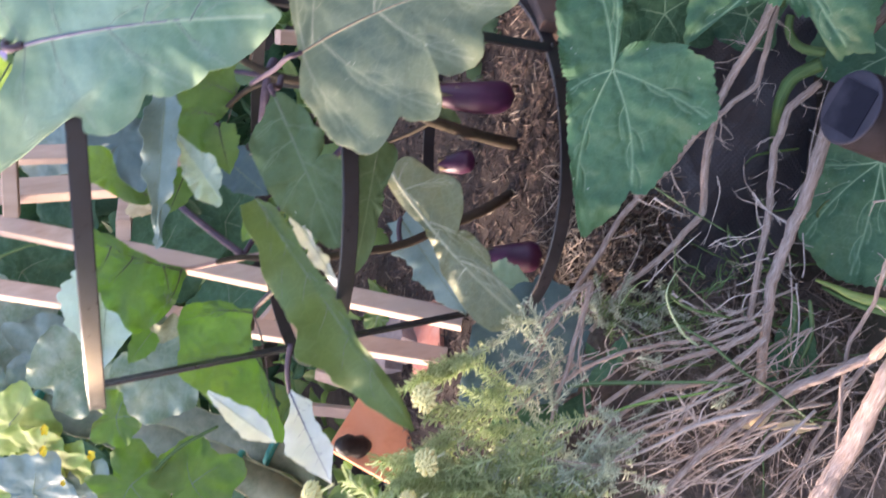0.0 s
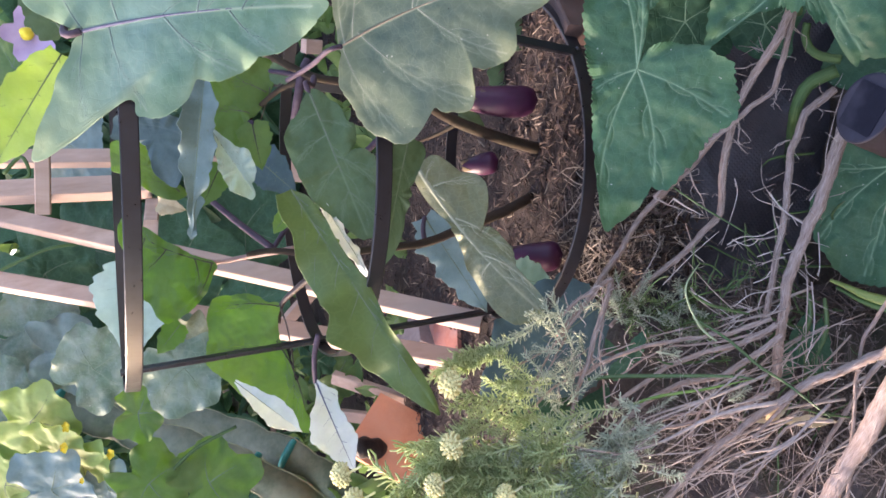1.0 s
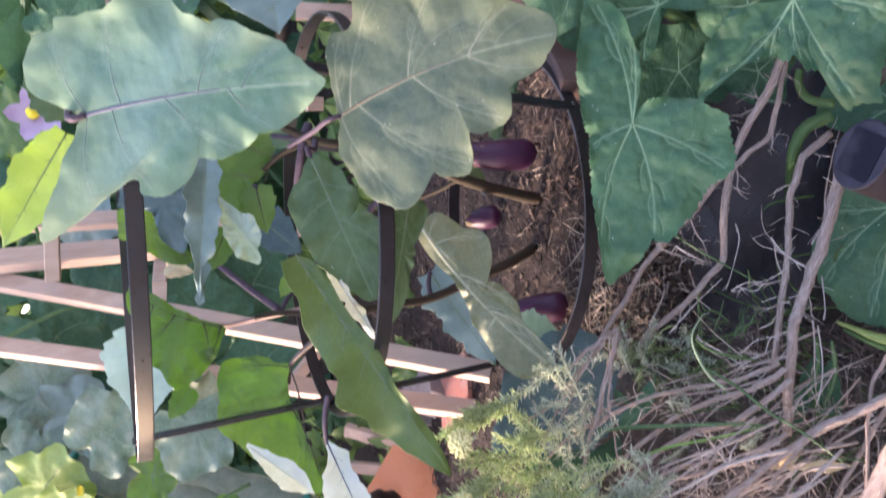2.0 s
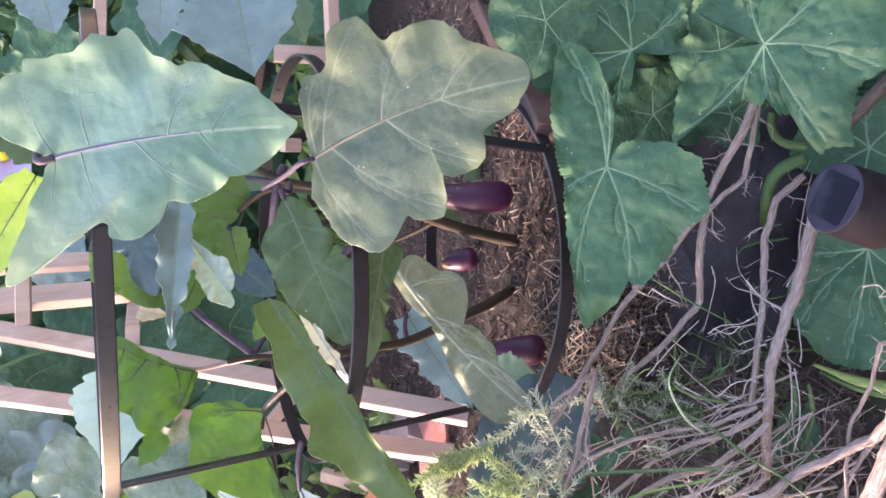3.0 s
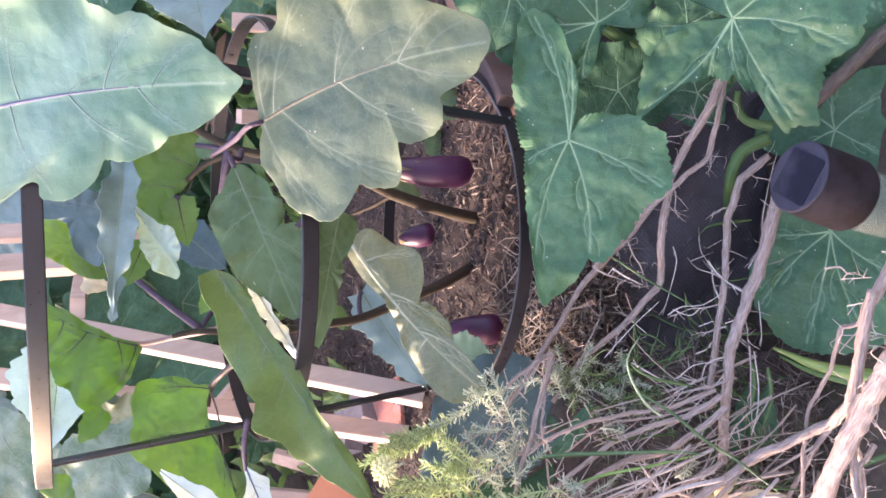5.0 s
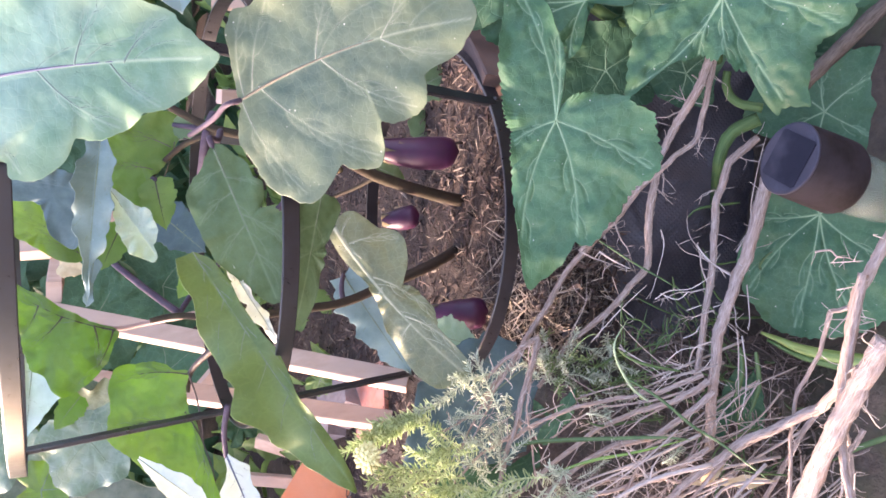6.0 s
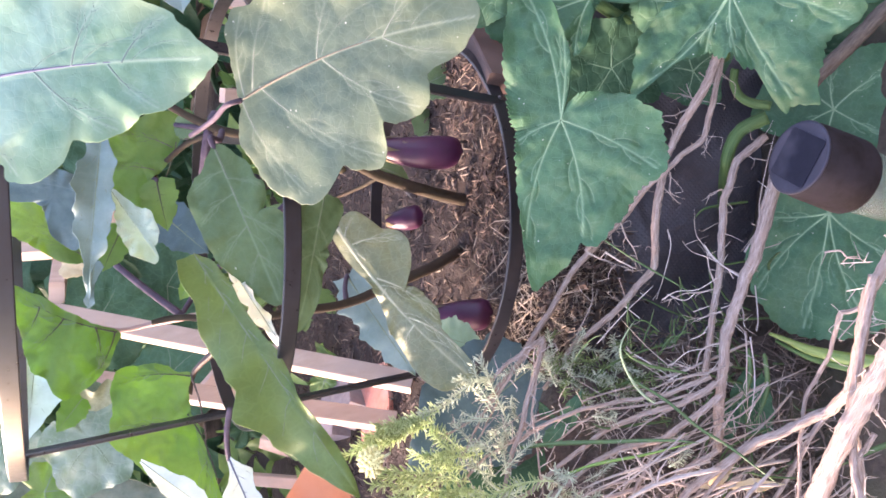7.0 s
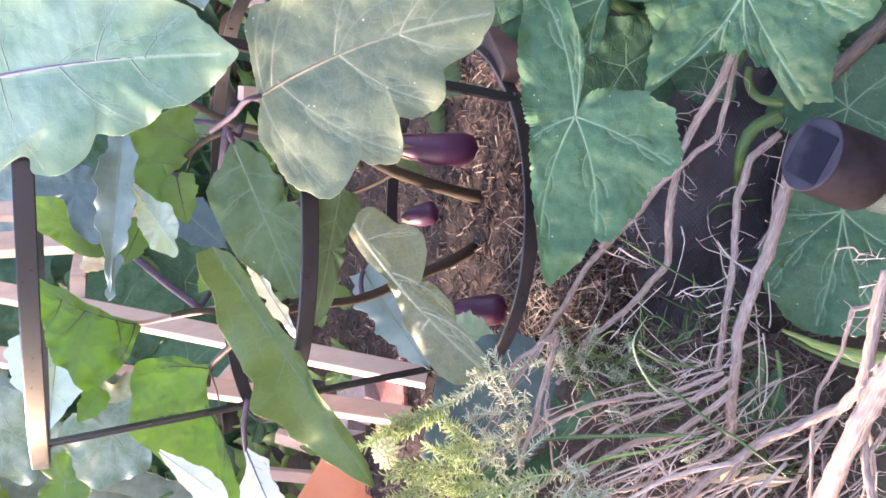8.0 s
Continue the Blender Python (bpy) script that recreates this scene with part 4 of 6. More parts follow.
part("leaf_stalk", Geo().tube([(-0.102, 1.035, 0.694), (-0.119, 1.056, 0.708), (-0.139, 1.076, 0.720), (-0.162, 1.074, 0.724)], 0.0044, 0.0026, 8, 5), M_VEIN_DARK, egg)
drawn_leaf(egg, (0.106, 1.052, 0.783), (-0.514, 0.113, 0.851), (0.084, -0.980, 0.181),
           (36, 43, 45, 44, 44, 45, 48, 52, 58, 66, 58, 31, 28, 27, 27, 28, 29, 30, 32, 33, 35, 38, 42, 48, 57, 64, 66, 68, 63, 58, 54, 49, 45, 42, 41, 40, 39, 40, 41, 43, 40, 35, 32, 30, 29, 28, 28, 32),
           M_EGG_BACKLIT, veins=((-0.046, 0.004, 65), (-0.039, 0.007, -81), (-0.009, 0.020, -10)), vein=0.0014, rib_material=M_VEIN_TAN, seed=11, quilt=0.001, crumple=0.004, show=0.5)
part("leaf_stalk", Geo().tube([CROWN, (0.142, 1.01, 0.718), (0.135, 1.04, 0.735), (0.130, 1.05, 0.745)], 0.0034, 0.0024, 8, 5), M_STEM_GREEN, egg)
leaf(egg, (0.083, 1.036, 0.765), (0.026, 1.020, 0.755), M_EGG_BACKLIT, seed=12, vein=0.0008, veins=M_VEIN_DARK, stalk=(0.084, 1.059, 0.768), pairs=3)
leaf(egg, (0.124, 1.007, 0.823), (-0.055, 1.003, 0.838), M_EGG_BLUE, (0.05, 0.09, 0.1, 0.11, 0.1, 0.07, 0.03, 0.02, 0.0), (0.04, 0.08, 0.1, 0.1, 0.11, 0.1, 0.02, 0.02, 0.0), fold=0.6, bend=0.06, seed=13, vein=0.0008, lobes=0.14, ripple=0.03)
leaf(egg, (-0.006, 1.010, 0.830), (-0.054, 1.002, 0.837), M_EGG_BLUE, (0.1, 0.18, 0.16, 0.1, 0.07, 0.06, 0.08, 0.12, 0.02), seed=35, vein=0.0005, pairs=3, fold=0.4)
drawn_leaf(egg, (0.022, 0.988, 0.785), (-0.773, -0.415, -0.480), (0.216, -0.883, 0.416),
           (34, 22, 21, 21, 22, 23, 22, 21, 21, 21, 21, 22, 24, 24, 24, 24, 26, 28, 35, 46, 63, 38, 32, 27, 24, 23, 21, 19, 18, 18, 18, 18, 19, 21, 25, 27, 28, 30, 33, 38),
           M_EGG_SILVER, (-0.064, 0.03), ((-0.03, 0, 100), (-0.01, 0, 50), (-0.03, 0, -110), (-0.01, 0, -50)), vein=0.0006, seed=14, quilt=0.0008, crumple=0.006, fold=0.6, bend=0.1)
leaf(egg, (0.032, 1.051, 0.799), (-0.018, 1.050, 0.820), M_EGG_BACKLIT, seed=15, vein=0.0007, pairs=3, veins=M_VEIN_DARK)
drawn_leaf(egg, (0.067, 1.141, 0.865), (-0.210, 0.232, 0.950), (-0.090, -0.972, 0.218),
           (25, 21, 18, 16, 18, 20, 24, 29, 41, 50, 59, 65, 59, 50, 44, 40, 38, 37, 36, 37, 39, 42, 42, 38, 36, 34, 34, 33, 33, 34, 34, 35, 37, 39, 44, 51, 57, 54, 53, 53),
           M_EGG_BLUE_SHADE, veins=((-0.03, 0, 99), (-0.03, 0, -30)), vein=0.0007, rib_material=M_VEIN_SOFT, seed=16, quilt=0.0004, crumple=0.0018)
drawn_leaf(egg, (0.028, 1.181, 0.877), (0.176, 0.312, 0.934), (0.343, -0.908, 0.239),
           (44, 42, 39, 30, 27, 24, 23, 22, 22, 22, 23, 25, 28, 32, 39, 49, 59, 63, 62, 41, 29, 22, 19, 17, 15, 15, 15, 16, 17, 19, 22, 28, 38, 43, 45, 49, 56, 57, 51, 46),
           M_EGG_BACKLIT, veins=((-0.05, 0.02, -20), (-0.05, 0.02, 20)), vein=0.0009, rib_material=M_VEIN_TAN, seed=17, quilt=0.0008, crumple=0.004, show=0.5)
leaf(egg, (0.049, 1.137, 0.745), (0.001, 1.094, 0.698), M_EGG_BLUE_SHADE, seed=18, vein=0.0008)
leaf(egg, (-0.023, 0.978, 0.734), (-0.047, 0.974, 0.750), M_EGG_BACKLIT, seed=19, vein=0.0006, pairs=3)
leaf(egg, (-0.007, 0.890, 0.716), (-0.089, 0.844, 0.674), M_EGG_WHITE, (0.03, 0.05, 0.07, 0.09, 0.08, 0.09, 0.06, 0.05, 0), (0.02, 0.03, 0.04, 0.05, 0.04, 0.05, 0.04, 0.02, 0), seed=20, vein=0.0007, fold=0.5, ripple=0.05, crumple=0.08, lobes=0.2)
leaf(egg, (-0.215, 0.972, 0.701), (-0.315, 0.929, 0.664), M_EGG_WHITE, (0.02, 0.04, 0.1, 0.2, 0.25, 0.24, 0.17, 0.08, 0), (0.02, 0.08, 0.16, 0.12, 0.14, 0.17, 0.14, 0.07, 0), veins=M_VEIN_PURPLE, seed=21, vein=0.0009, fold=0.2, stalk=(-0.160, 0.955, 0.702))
leaf(egg, (-0.094, 1.219, 0.881), (-0.216, 1.159, 0.894), M_EGG_SKY_SHEEN, (0.15, 0.3, 0.38, 0.4, 0.38, 0.3, 0.2, 0.1, 0), seed=22, vein=0.0008, fold=0.2)
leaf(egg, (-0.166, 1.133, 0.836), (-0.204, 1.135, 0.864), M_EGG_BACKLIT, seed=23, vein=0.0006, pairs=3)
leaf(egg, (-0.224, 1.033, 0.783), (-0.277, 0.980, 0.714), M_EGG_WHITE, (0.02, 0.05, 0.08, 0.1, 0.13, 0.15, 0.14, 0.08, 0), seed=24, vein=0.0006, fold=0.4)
# upper leaves
flower = part("flower", Geo().lathe(Matrix.Translation((0.152, 0.964, 0.999)) @ pose(0, 0, 0, 60, 20, 0), ((0.002, 0), (0.006, 0.002), (0.007, 0.006), (0.003, 0.014)), 10), M_YELLOW, egg)
for k in range(5):
    d = Vector((math.cos(k * 1.257 + 0.3), -0.35, math.sin(k * 1.257 + 0.3)))
    c = Vector((0.152, 0.964, 0.999))
    e = Vector((-d.z, 0, d.x)) * 0.011
    g = Geo()
    g.v = [c, c + d * 0.012 + e, c + d * 0.024 + e * 0.7, c + d * 0.03, c + d * 0.024 - e * 0.7, c + d * 0.012 - e, c + d * 0.016 + Vector((0, 0.003, 0))]
    g.f = [(0, 1, 6), (1, 2, 6), (2, 3, 6), (3, 4, 6), (4, 5, 6), (5, 0, 6)]
    part("petal", g, M_PETAL, flower)
leaf(egg, (0.135, 0.842, 0.964), (0.190, 0.838, 0.999), M_EGG_DARK, seed=25, vein=0.0008)
leaf(egg, (0.124, 0.886, 0.968), (0.015, 0.879, 1.025), M_EGG_LIME, (0.1, 0.15, 0.2, 0.22, 0.22, 0.2, 0.15, 0.08, 0), seed=26, vein=0.0008, fold=0.2)
leaf(egg, (0.350, 0.971, 0.764), (0.246, 0.947, 0.749), M_EGG_BLUE, (0.3, 0.45, 0.6, 0.65, 0.6, 0.45, 0.3, 0.15, 0), seed=27, vein=0.001, fold=0.15)
leaf(egg, (0.379, 1.044, 0.839), (0.297, 1.037, 0.842), M_EGG_BLUE, seed=28, vein=0.0008)
leaf(egg, (0.355, 1.055, 0.968), (0.304, 1.051, 0.953), M_EGG_BLUE, (0.3, 0.5, 0.6, 0.6, 0.5, 0.4, 0.3, 0.15, 0), seed=29, vein=0.0008)
leaf(egg, (0.394, 1.144, 0.662), (0.341, 1.138, 0.645), M_EGG_DARK, (0.2, 0.4, 0.5, 0.5, 0.45, 0.35, 0.2, 0.1, 0), seed=30, vein=0.0007)
leaf(egg, (0.143, 1.027, 0.745), (0.135, 1.003, 0.715), M_EGG_DARK, seed=31, vein=0.0006, pairs=3, stalk=CROWN)
leaf(egg, (0.220, 1.101, 0.420), (0.258, 1.091, 0.349), M_EGG_DARK, seed=32, vein=0.0007, pairs=3)
leaf(egg, (0.158, 1.147, 0.400), (0.211, 1.148, 0.329), M_EGG_DARK, seed=33, vein=0.0007, pairs=3)
leaf(egg, (0.107, 1.048, 0.497), (0.093, 1.043, 0.461), M_EGG_DARK, seed=34, vein=0.0006, pairs=3)


def eggplant(a, b, r, seed, stem=None):
    """A fruit hanging from a (its calyx) to b (its rounded end)."""
    a, b = Vector(a), Vector(b)
    fruit = part("fruit", Geo(), M_FRUIT, egg)
    ln = (b - a).length
    side = (b - a).orthogonal().normalized()
    g = Geo()
    pts = [a + (b - a) * s + side * 0.06 * ln * math.sin(s * math.pi) for s in np.linspace(0, 1, 16)]
    sides = 20
    q = (b - a).to_track_quat("Z", "Y").to_matrix()
    for i, p in enumerate(pts):
        s = i / 15
        rr = r * (0.5 + 0.5 * min(1, s / 0.55) ** 0.8) * math.sqrt(max(0.0, 1 - max(0, (s - 0.78) / 0.22) ** 2.2)) + 0.0004
        for k in range(sides):
            t = 2 * math.pi * k / sides
            g.v.append(p + q @ Vector((rr * math.cos(t), rr * math.sin(t), 0)))
    for i in range(15):
        for k in range(sides):
            c, d = i * sides + k, i * sides + (k + 1) % sides
            g.f.append((c, d, d + sides, c + sides))
    fruit.data = g.mesh("fruit", M_FRUIT)
    g = Geo()
    for k in range(5):
        t = 2 * math.pi * k / 5 + seed
        w = [q @ Vector((math.cos(t + e), math.sin(t + e), 0)) for e in (-0.5, 0, 0.5)]
        s = len(g.v)
        g.v += [a - (b - a) * 0.03, a + w[0] * r * 0.6, a + w[1] * r * 0.64 - (b - a) * 0.01, a + w[2] * r * 0.6, pts[4] + w[1] * r * 0.93]
        g.f += [(s, s + 1, s + 2), (s, s + 2, s + 3), (s + 1, s + 4, s + 2), (s + 2, s + 4, s + 3)]
    part("calyx", g, M_CALYX, fruit)
    if stem:
        part("fruit_stalk", Geo().tube([a - (b - a) * 0.02, (a * 2 + Vector(stem)) / 3 + Vector((0, 0, 0.01)), stem], 0.0035, 0.0028, 7, 4), M_STEM_PURPLE, egg)


eggplant((0.127, 1.014, 0.519), (0.124, 0.988, 0.412), 0.0195, 0.3, (0.110, 0.973, 0.574))
way = (EYE - Vector((0.125, 1.0, 0.465))).normalized()
part("scar", Geo().tube([Vector((0.127, 1.014, 0.519)).lerp(Vector((0.124, 0.988, 0.412)), q) + way * r + Vector((0.0065 + 0.003 * math.sin(9 * q), 0, 0)) for q, r in ((0.32, 0.0158), (0.46, 0.0176), (0.6, 0.0184), (0.74, 0.0182), (0.86, 0.0160))], 0.0026, 0.0016, 8, 4, 0.3, seed=4), M_SCAR, egg, "dry tan scar along the fruit")
eggplant((0.039, 1.026, 0.497), (0.047, 0.999, 0.461), 0.0138, 1.1)
eggplant((-0.074, 0.995, 0.452), (-0.070, 0.947, 0.394), 0.0185, 2.0, (-0.037, 1.014, 0.495))
part("shoot_tip", Geo().tube([(0.109, 0.940, 0.598), (0.099, 0.927, 0.595), (0.088, 0.919, 0.589)], 0.006, 0.004, 8, 4, 0.3), M_CALYX, egg)

# ---- squash plant ----
squash = thing("squash_plant", "squash vine with broad dark green lobed leaves", "vegetable plant")
U = 0.86 / 1572
drawn_leaf(squash, (0.123, 0.709, 0.450), (-0.974, 0.217, 0.067), (-0.150, -0.835, 0.529),
           (160, 151, 142, 130, 117, 119, 118, 112, 108, 106, 102, 99, 96, 95, 97, 99, 102, 102, 100, 97, 93, 90, 89, 87, 77, 70, 68, 60, 49, 45, 42, 39, 35, 32, 29, 25, 19, 15, 14, 33, 51, 67, 80, 103, 115, 124, 127, 121, 108, 97, 88, 80, 74, 69, 63, 59, 56, 53, 51, 49, 47, 46, 45, 45, 43, 41, 43, 44, 46, 48, 50, 54, 57, 62, 68, 75, 84, 95, 110, 132),
           M_SQUASH, veins=((0, 0, -155), (0, 0, -55), (0, 0, 20), (0, 0, -7), (0, 0, 72), (0, 0, -172)), pinnate=False, vein=0.0011, rib_material=M_VEIN_SQUASH, teeth=0.0022, seed=3, quilt=0.0032, crumple=0.004, ripple=0.005, pucker=0.0012,
           stalk=(0.109, 0.809, 0.351), stalk_material=M_STEM_SQUASH, stalk_r=0.004)
drawn_leaf(squash, (0.248, 0.668, 0.285), (-0.893, -0.077, -0.444), (-0.263, -0.710, 0.653),
           (124, 124, 126, 134, 120, 110, 107, 102, 99, 101, 106, 114, 119, 118, 118, 119, 120, 121, 116, 113, 107, 98, 91, 85, 80, 77, 74, 71, 67, 64, 61, 59, 58, 57, 56, 56, 55, 56, 56, 57, 58, 59, 61, 63, 66, 69, 74, 74, 73, 50, 14, 9, 8, 8, 12, 24, 57, 64, 70, 77, 91, 98, 106, 113, 121, 128, 84, 72, 67, 63, 59, 57, 59, 60, 58, 53, 61, 71, 73, 81),
           M_SQUASH, veins=((0, 0, 50), (0, 0, -46), (0, 0, -17), (0, 0, 6), (0, 0, -69), (0, 0, 172), (0, 0, 108)), pinnate=False, vein=0.0012, rib_material=M_VEIN_SQUASH, teeth=0.003, seed=5, quilt=0.0034, crumple=0.0042, ripple=0.006, pucker=0.0011,
           stalk=(0.207, 0.750, 0.217), stalk_material=M_STEM_SQUASH, stalk_r=0.004)
drawn_leaf(squash, (0.271, 0.805, 0.351), (-0.229, 0.599, 0.768), (-0.279, -0.796, 0.538),
           (115, 111, 100, 90, 73, 56, 50, 47, 50, 54, 61, 55, 43, 23, 17, 14, 13, 11, 10, 9, 9, 9, 9, 9, 10, 12, 41, 50, 53, 57, 60, 63, 66, 70, 73, 76, 81, 87, 87, 87, 89, 92, 92, 92, 93, 95, 99, 101, 104, 109, 115, 120, 125, 133, 131, 127, 125, 123, 115, 114),
           M_SQUASH, veins=((0, 0, -57), (0, 0, -17), (0, 0, -96), (0, 0, 60), (0, 0, -157), (0, 0, 10)), pinnate=False, vein=0.0012, rib_material=M_VEIN_SQUASH, teeth=0.0025, seed=8, quilt=0.0034, crumple=0.004, ripple=0.006, pucker=0.0011)
drawn_leaf(squash, (0.041, 0.703, 0.118), (-0.984, 0.153, 0.090), (-0.036, -0.668, 0.743),
           (135, 134, 133, 133, 132, 130, 124, 111, 103, 94, 87, 83, 80, 76, 74, 73, 73, 68, 64, 62, 62, 59, 57, 55, 55, 55, 57, 57, 56, 57, 59, 61, 59, 58, 58, 59, 60, 62, 65, 70, 82, 94, 104, 111, 116, 122, 130, 135),
           M_SQUASH, veins=((0, 0, -32), (0, 0, -2), (0, 0, 28), (0, 0, 113), (0, 0, -77), (0, 0, -129), (0, 0, 65)), pinnate=False, vein=0.0011, rib_material=M_VEIN_SQUASH, teeth=0.0018, seed=6, quilt=0.003, crumple=0.004, ripple=0.004, pucker=0.0010,
           stalk=(0.014, 0.750, 0.002), stalk_material=M_STEM_SQUASH, stalk_r=0.004)
palmate(squash, (0.161, 0.745, 0.063), [(a, (115 + 25 * math.sin(a * 0.05)) * U * 1.2) for a in range(0, 360, 30)], M_SQUASH, mains=(30, 90, 150, 210, 270, 330), seed=7)
palmate(squash, (0.306, 0.839, 0.441), [(a, (95 + 15 * math.sin(a * 0.09)) * U * 1.2) for a in range(0, 360, 30)], M_SQUASH_DARK, mains=(30, 100, 170, 250, 310), seed=9)
palmate(squash, (0.263, 0.749, 0.274), [(a, (75 + 15 * math.sin(a * 0.07)) * U * 1.2) for a in range(0, 360, 30)], M_SQUASH_DARK, mains=(30, 100, 170, 250, 310), seed=10)
palmate(squash, (0.208, 0.822, 0.199), [(a, (60 + 10 * math.sin(a * 0.07)) * U * 1.2) for a in range(0, 360, 30)], M_SQUASH_DARK, mains=(30, 100, 170, 250, 310), seed=11)
palmate(squash, (0.237, 0.891, 0.246), [(a, (80 + 12 * math.sin(a * 0.07)) * U * 1.3) for a in range(0, 360, 30)], M_SQUASH_DARK, mains=(30, 100, 170, 250, 310), seed=12)
palmate(squash, (0.350, 0.706, 0.123), [(a, (120 + 12 * math.sin(a * 0.07)) * U * 1.3) for a in range(0, 360, 30)], M_SQUASH, mains=(30, 100, 170, 250, 310), seed=13)
palmate(squash, (0.216, 0.694, 0.004), [(a, (100 + 12 * math.sin(a * 0.07)) * U * 1.7) for a in range(0, 360, 30)], M_SQUASH, mains=(30, 100, 170, 250, 310), seed=15)
palmate(squash, (0.366, 0.777, 0.298), [(a, (110 + 12 * math.sin(a * 0.07)) * U * 1.3) for a in range(0, 360, 30)], M_SQUASH_DARK, mains=(30, 100, 170, 250, 310), seed=14)
palmate(squash, (0.209, 0.847, 0.297), [(a, (110 + 14 * math.sin(a * 0.07)) * U) for a in range(0, 360, 30)], M_SQUASH_DARK, mains=(30, 100, 170, 250, 310), seed=17, toward=(-0.5, -1, 0.1))
for pts, r0, r1, mat in (
    ([(0.285, 0.824, 0.351), (0.264, 0.821, 0.315), (0.245, 0.821, 0.261), (0.233, 0.809, 0.205)], 0.009, 0.008, M_STEM_SQUASH),
    ([(0.143, 0.726, 0.182), (0.131, 0.745, 0.200), (0.112, 0.755, 0.207), (0.091, 0.774, 0.196), (0.063, 0.859, 0.123), (0.048, 0.977, 0.019)], 0.0095, 0.007, M_STEM_SQUASH),
    ([(0.195, 0.742, 0.211), (0.179, 0.745, 0.210), (0.162, 0.740, 0.200), (0.154, 0.722, 0.181)], 0.0055, 0.0065, M_STEM_SQUASH),
    ([(-0.088, 0.738, 0.169), (-0.096, 0.726, 0.153), (-0.104, 0.713, 0.140), (-0.112, 0.691, 0.115), (-0.118, 0.665, 0.080)], 0.002, 0.0105, M_STEM_YELLOW),
    ([(-0.096, 0.738, 0.160), (-0.112, 0.716, 0.138), (-0.121, 0.693, 0.112), (-0.128, 0.667, 0.078)], 0.002, 0.008, M_STEM_SQUASH),
    ([(0.299, 0.919, 0.257), (0.285, 0.910, 0.238), (0.264, 0.899, 0.213)], 0.007, 0.007, M_STEM_SQUASH),
):
    part("vine", Geo().mapped().tube(pts, r0 * 0.8, r1 * 0.8, 10, 5, 0.12, seed=len(pts)), mat, squash)

# ---- solar garden lamp ----
lamp = thing("solar_garden_lamp", "black solar stake lamp with a clear plastic body", "garden lamp")
TOP, DOWN = Vector((0.085, 0.600, 0.271)), Vector((0.061, 0.600, 0.174))
axis = (DOWN - TOP).normalized()
LM = Matrix.Translation(TOP) @ axis.to_track_quat("Z", "Y").to_matrix().to_4x4()
part("cap", Geo().lathe(LM, ((0.0295, 0.0), (0.0325, 0.0005), (0.0342, 0.003), (0.035, 0.012), (0.0358, 0.05), (0.0358, 0.062), (0.034, 0.066), (0.0295, 0.066)), 48), M_LAMP, lamp)
part("rim", Geo().lathe(LM, ((0.0305, -0.0006), (0.0335, -0.0012), (0.0345, 0.0004), (0.0305, 0.0006)), 48), M_RIM, lamp)
part("solar_panel", Geo().box(LM @ pose(0, 0, -0.0006, 0, 0, 25), 0.045, 0.045, 0.0016, 0.002), M_CELL, lamp, smooth=False)
part("clear_body", Geo().lathe(LM, ((0.030, 0.066), (0.031, 0.07), (0.028, 0.12), (0.024, 0.15), (0.021, 0.15), (0.025, 0.12), (0.028, 0.068)), 40), M_CLEAR, lamp)
part("stake", Geo().tube([LM @ Vector((0, 0, 0.15)), LM @ Vector((0, 0, 0.34))], 0.008, 0.004, 10), M_LAMP, lamp)

# ---- woody shrub ----
shrub = thing("santolina_shrub", "sprawling shrub with bare woody stems and needle-like leaves", "shrub")
grown = random.Random(70)


def limb(pts, r0, r1, spurs=3):
    """A crooked woody limb with fine curved spurs."""
    l = grown
    line = []
    for a, b in zip(pts, pts[1:]):
        a, b = Vector(a), Vector(b)
        line += [a] + [a.lerp(b, q) + Vector([l.gauss(0, 0.0006) for _ in range(3)]) for q in (0.36, 0.7)]
    made = part("branch", Geo().mapped().tube(line + [pts[-1]], r0, r1, 10, 4, 0.26, seed=l.randint(0, 999)), M_BARK, shrub)
    for a, b in zip(pts, pts[1:]):
        for _ in range(spurs):
            p = Vector(a).lerp(Vector(b), l.random())
            d = Vector([l.gauss(0, 1) for _ in range(3)]).normalized() * l.uniform(0.010, 0.04)
            d.y = -abs(d.y) * 0.6
            k = Vector([l.gauss(0, 0.17) for _ in range(3)]) * d.length
            part("spur", Geo().tube([p, p + d * 0.35 + k * 0.5, p + d * 0.75 + k, p + d], l.uniform(0.0004, 0.0008), 0.00022, 4, 3, 0.2), l.choice((M_TWIG, M_TWIG_PALE)), made)


def fine_twig(pts, r0, r1):
    g = Geo().tube(pts, r0 * 0.8, r1 * 0.6, 5, 4, 0.3, seed=grown.randint(0, 999))
    for a, b in zip(pts, pts[1:]):
        p = Vector(a).lerp(Vector(b), grown.random())
        g.tube([p, p + Vector([grown.gauss(0, 0.006) for _ in range(3)])], r1 * 0.7, r1 * 0.4, 4, 1)
    part("twig", g, M_TWIG_PALE, shrub)


limb([(0.214, 0.742, 0.232), (0.181, 0.755, 0.237), (0.139, 0.783, 0.248), (0.094, 0.796, 0.265), (0.035, 0.824, 0.301), (-0.018, 0.848, 0.345), (-0.074, 0.850, 0.384), (-0.121, 0.845, 0.422), (-0.153, 0.835, 0.462)], 0.0052, 0.0025)
limb([(0.218, 0.745, 0.224), (0.160, 0.756, 0.229), (0.123, 0.770, 0.230), (0.096, 0.783, 0.260), (0.053, 0.807, 0.302), (0.001, 0.835, 0.339)], 0.0034, 0.0027)
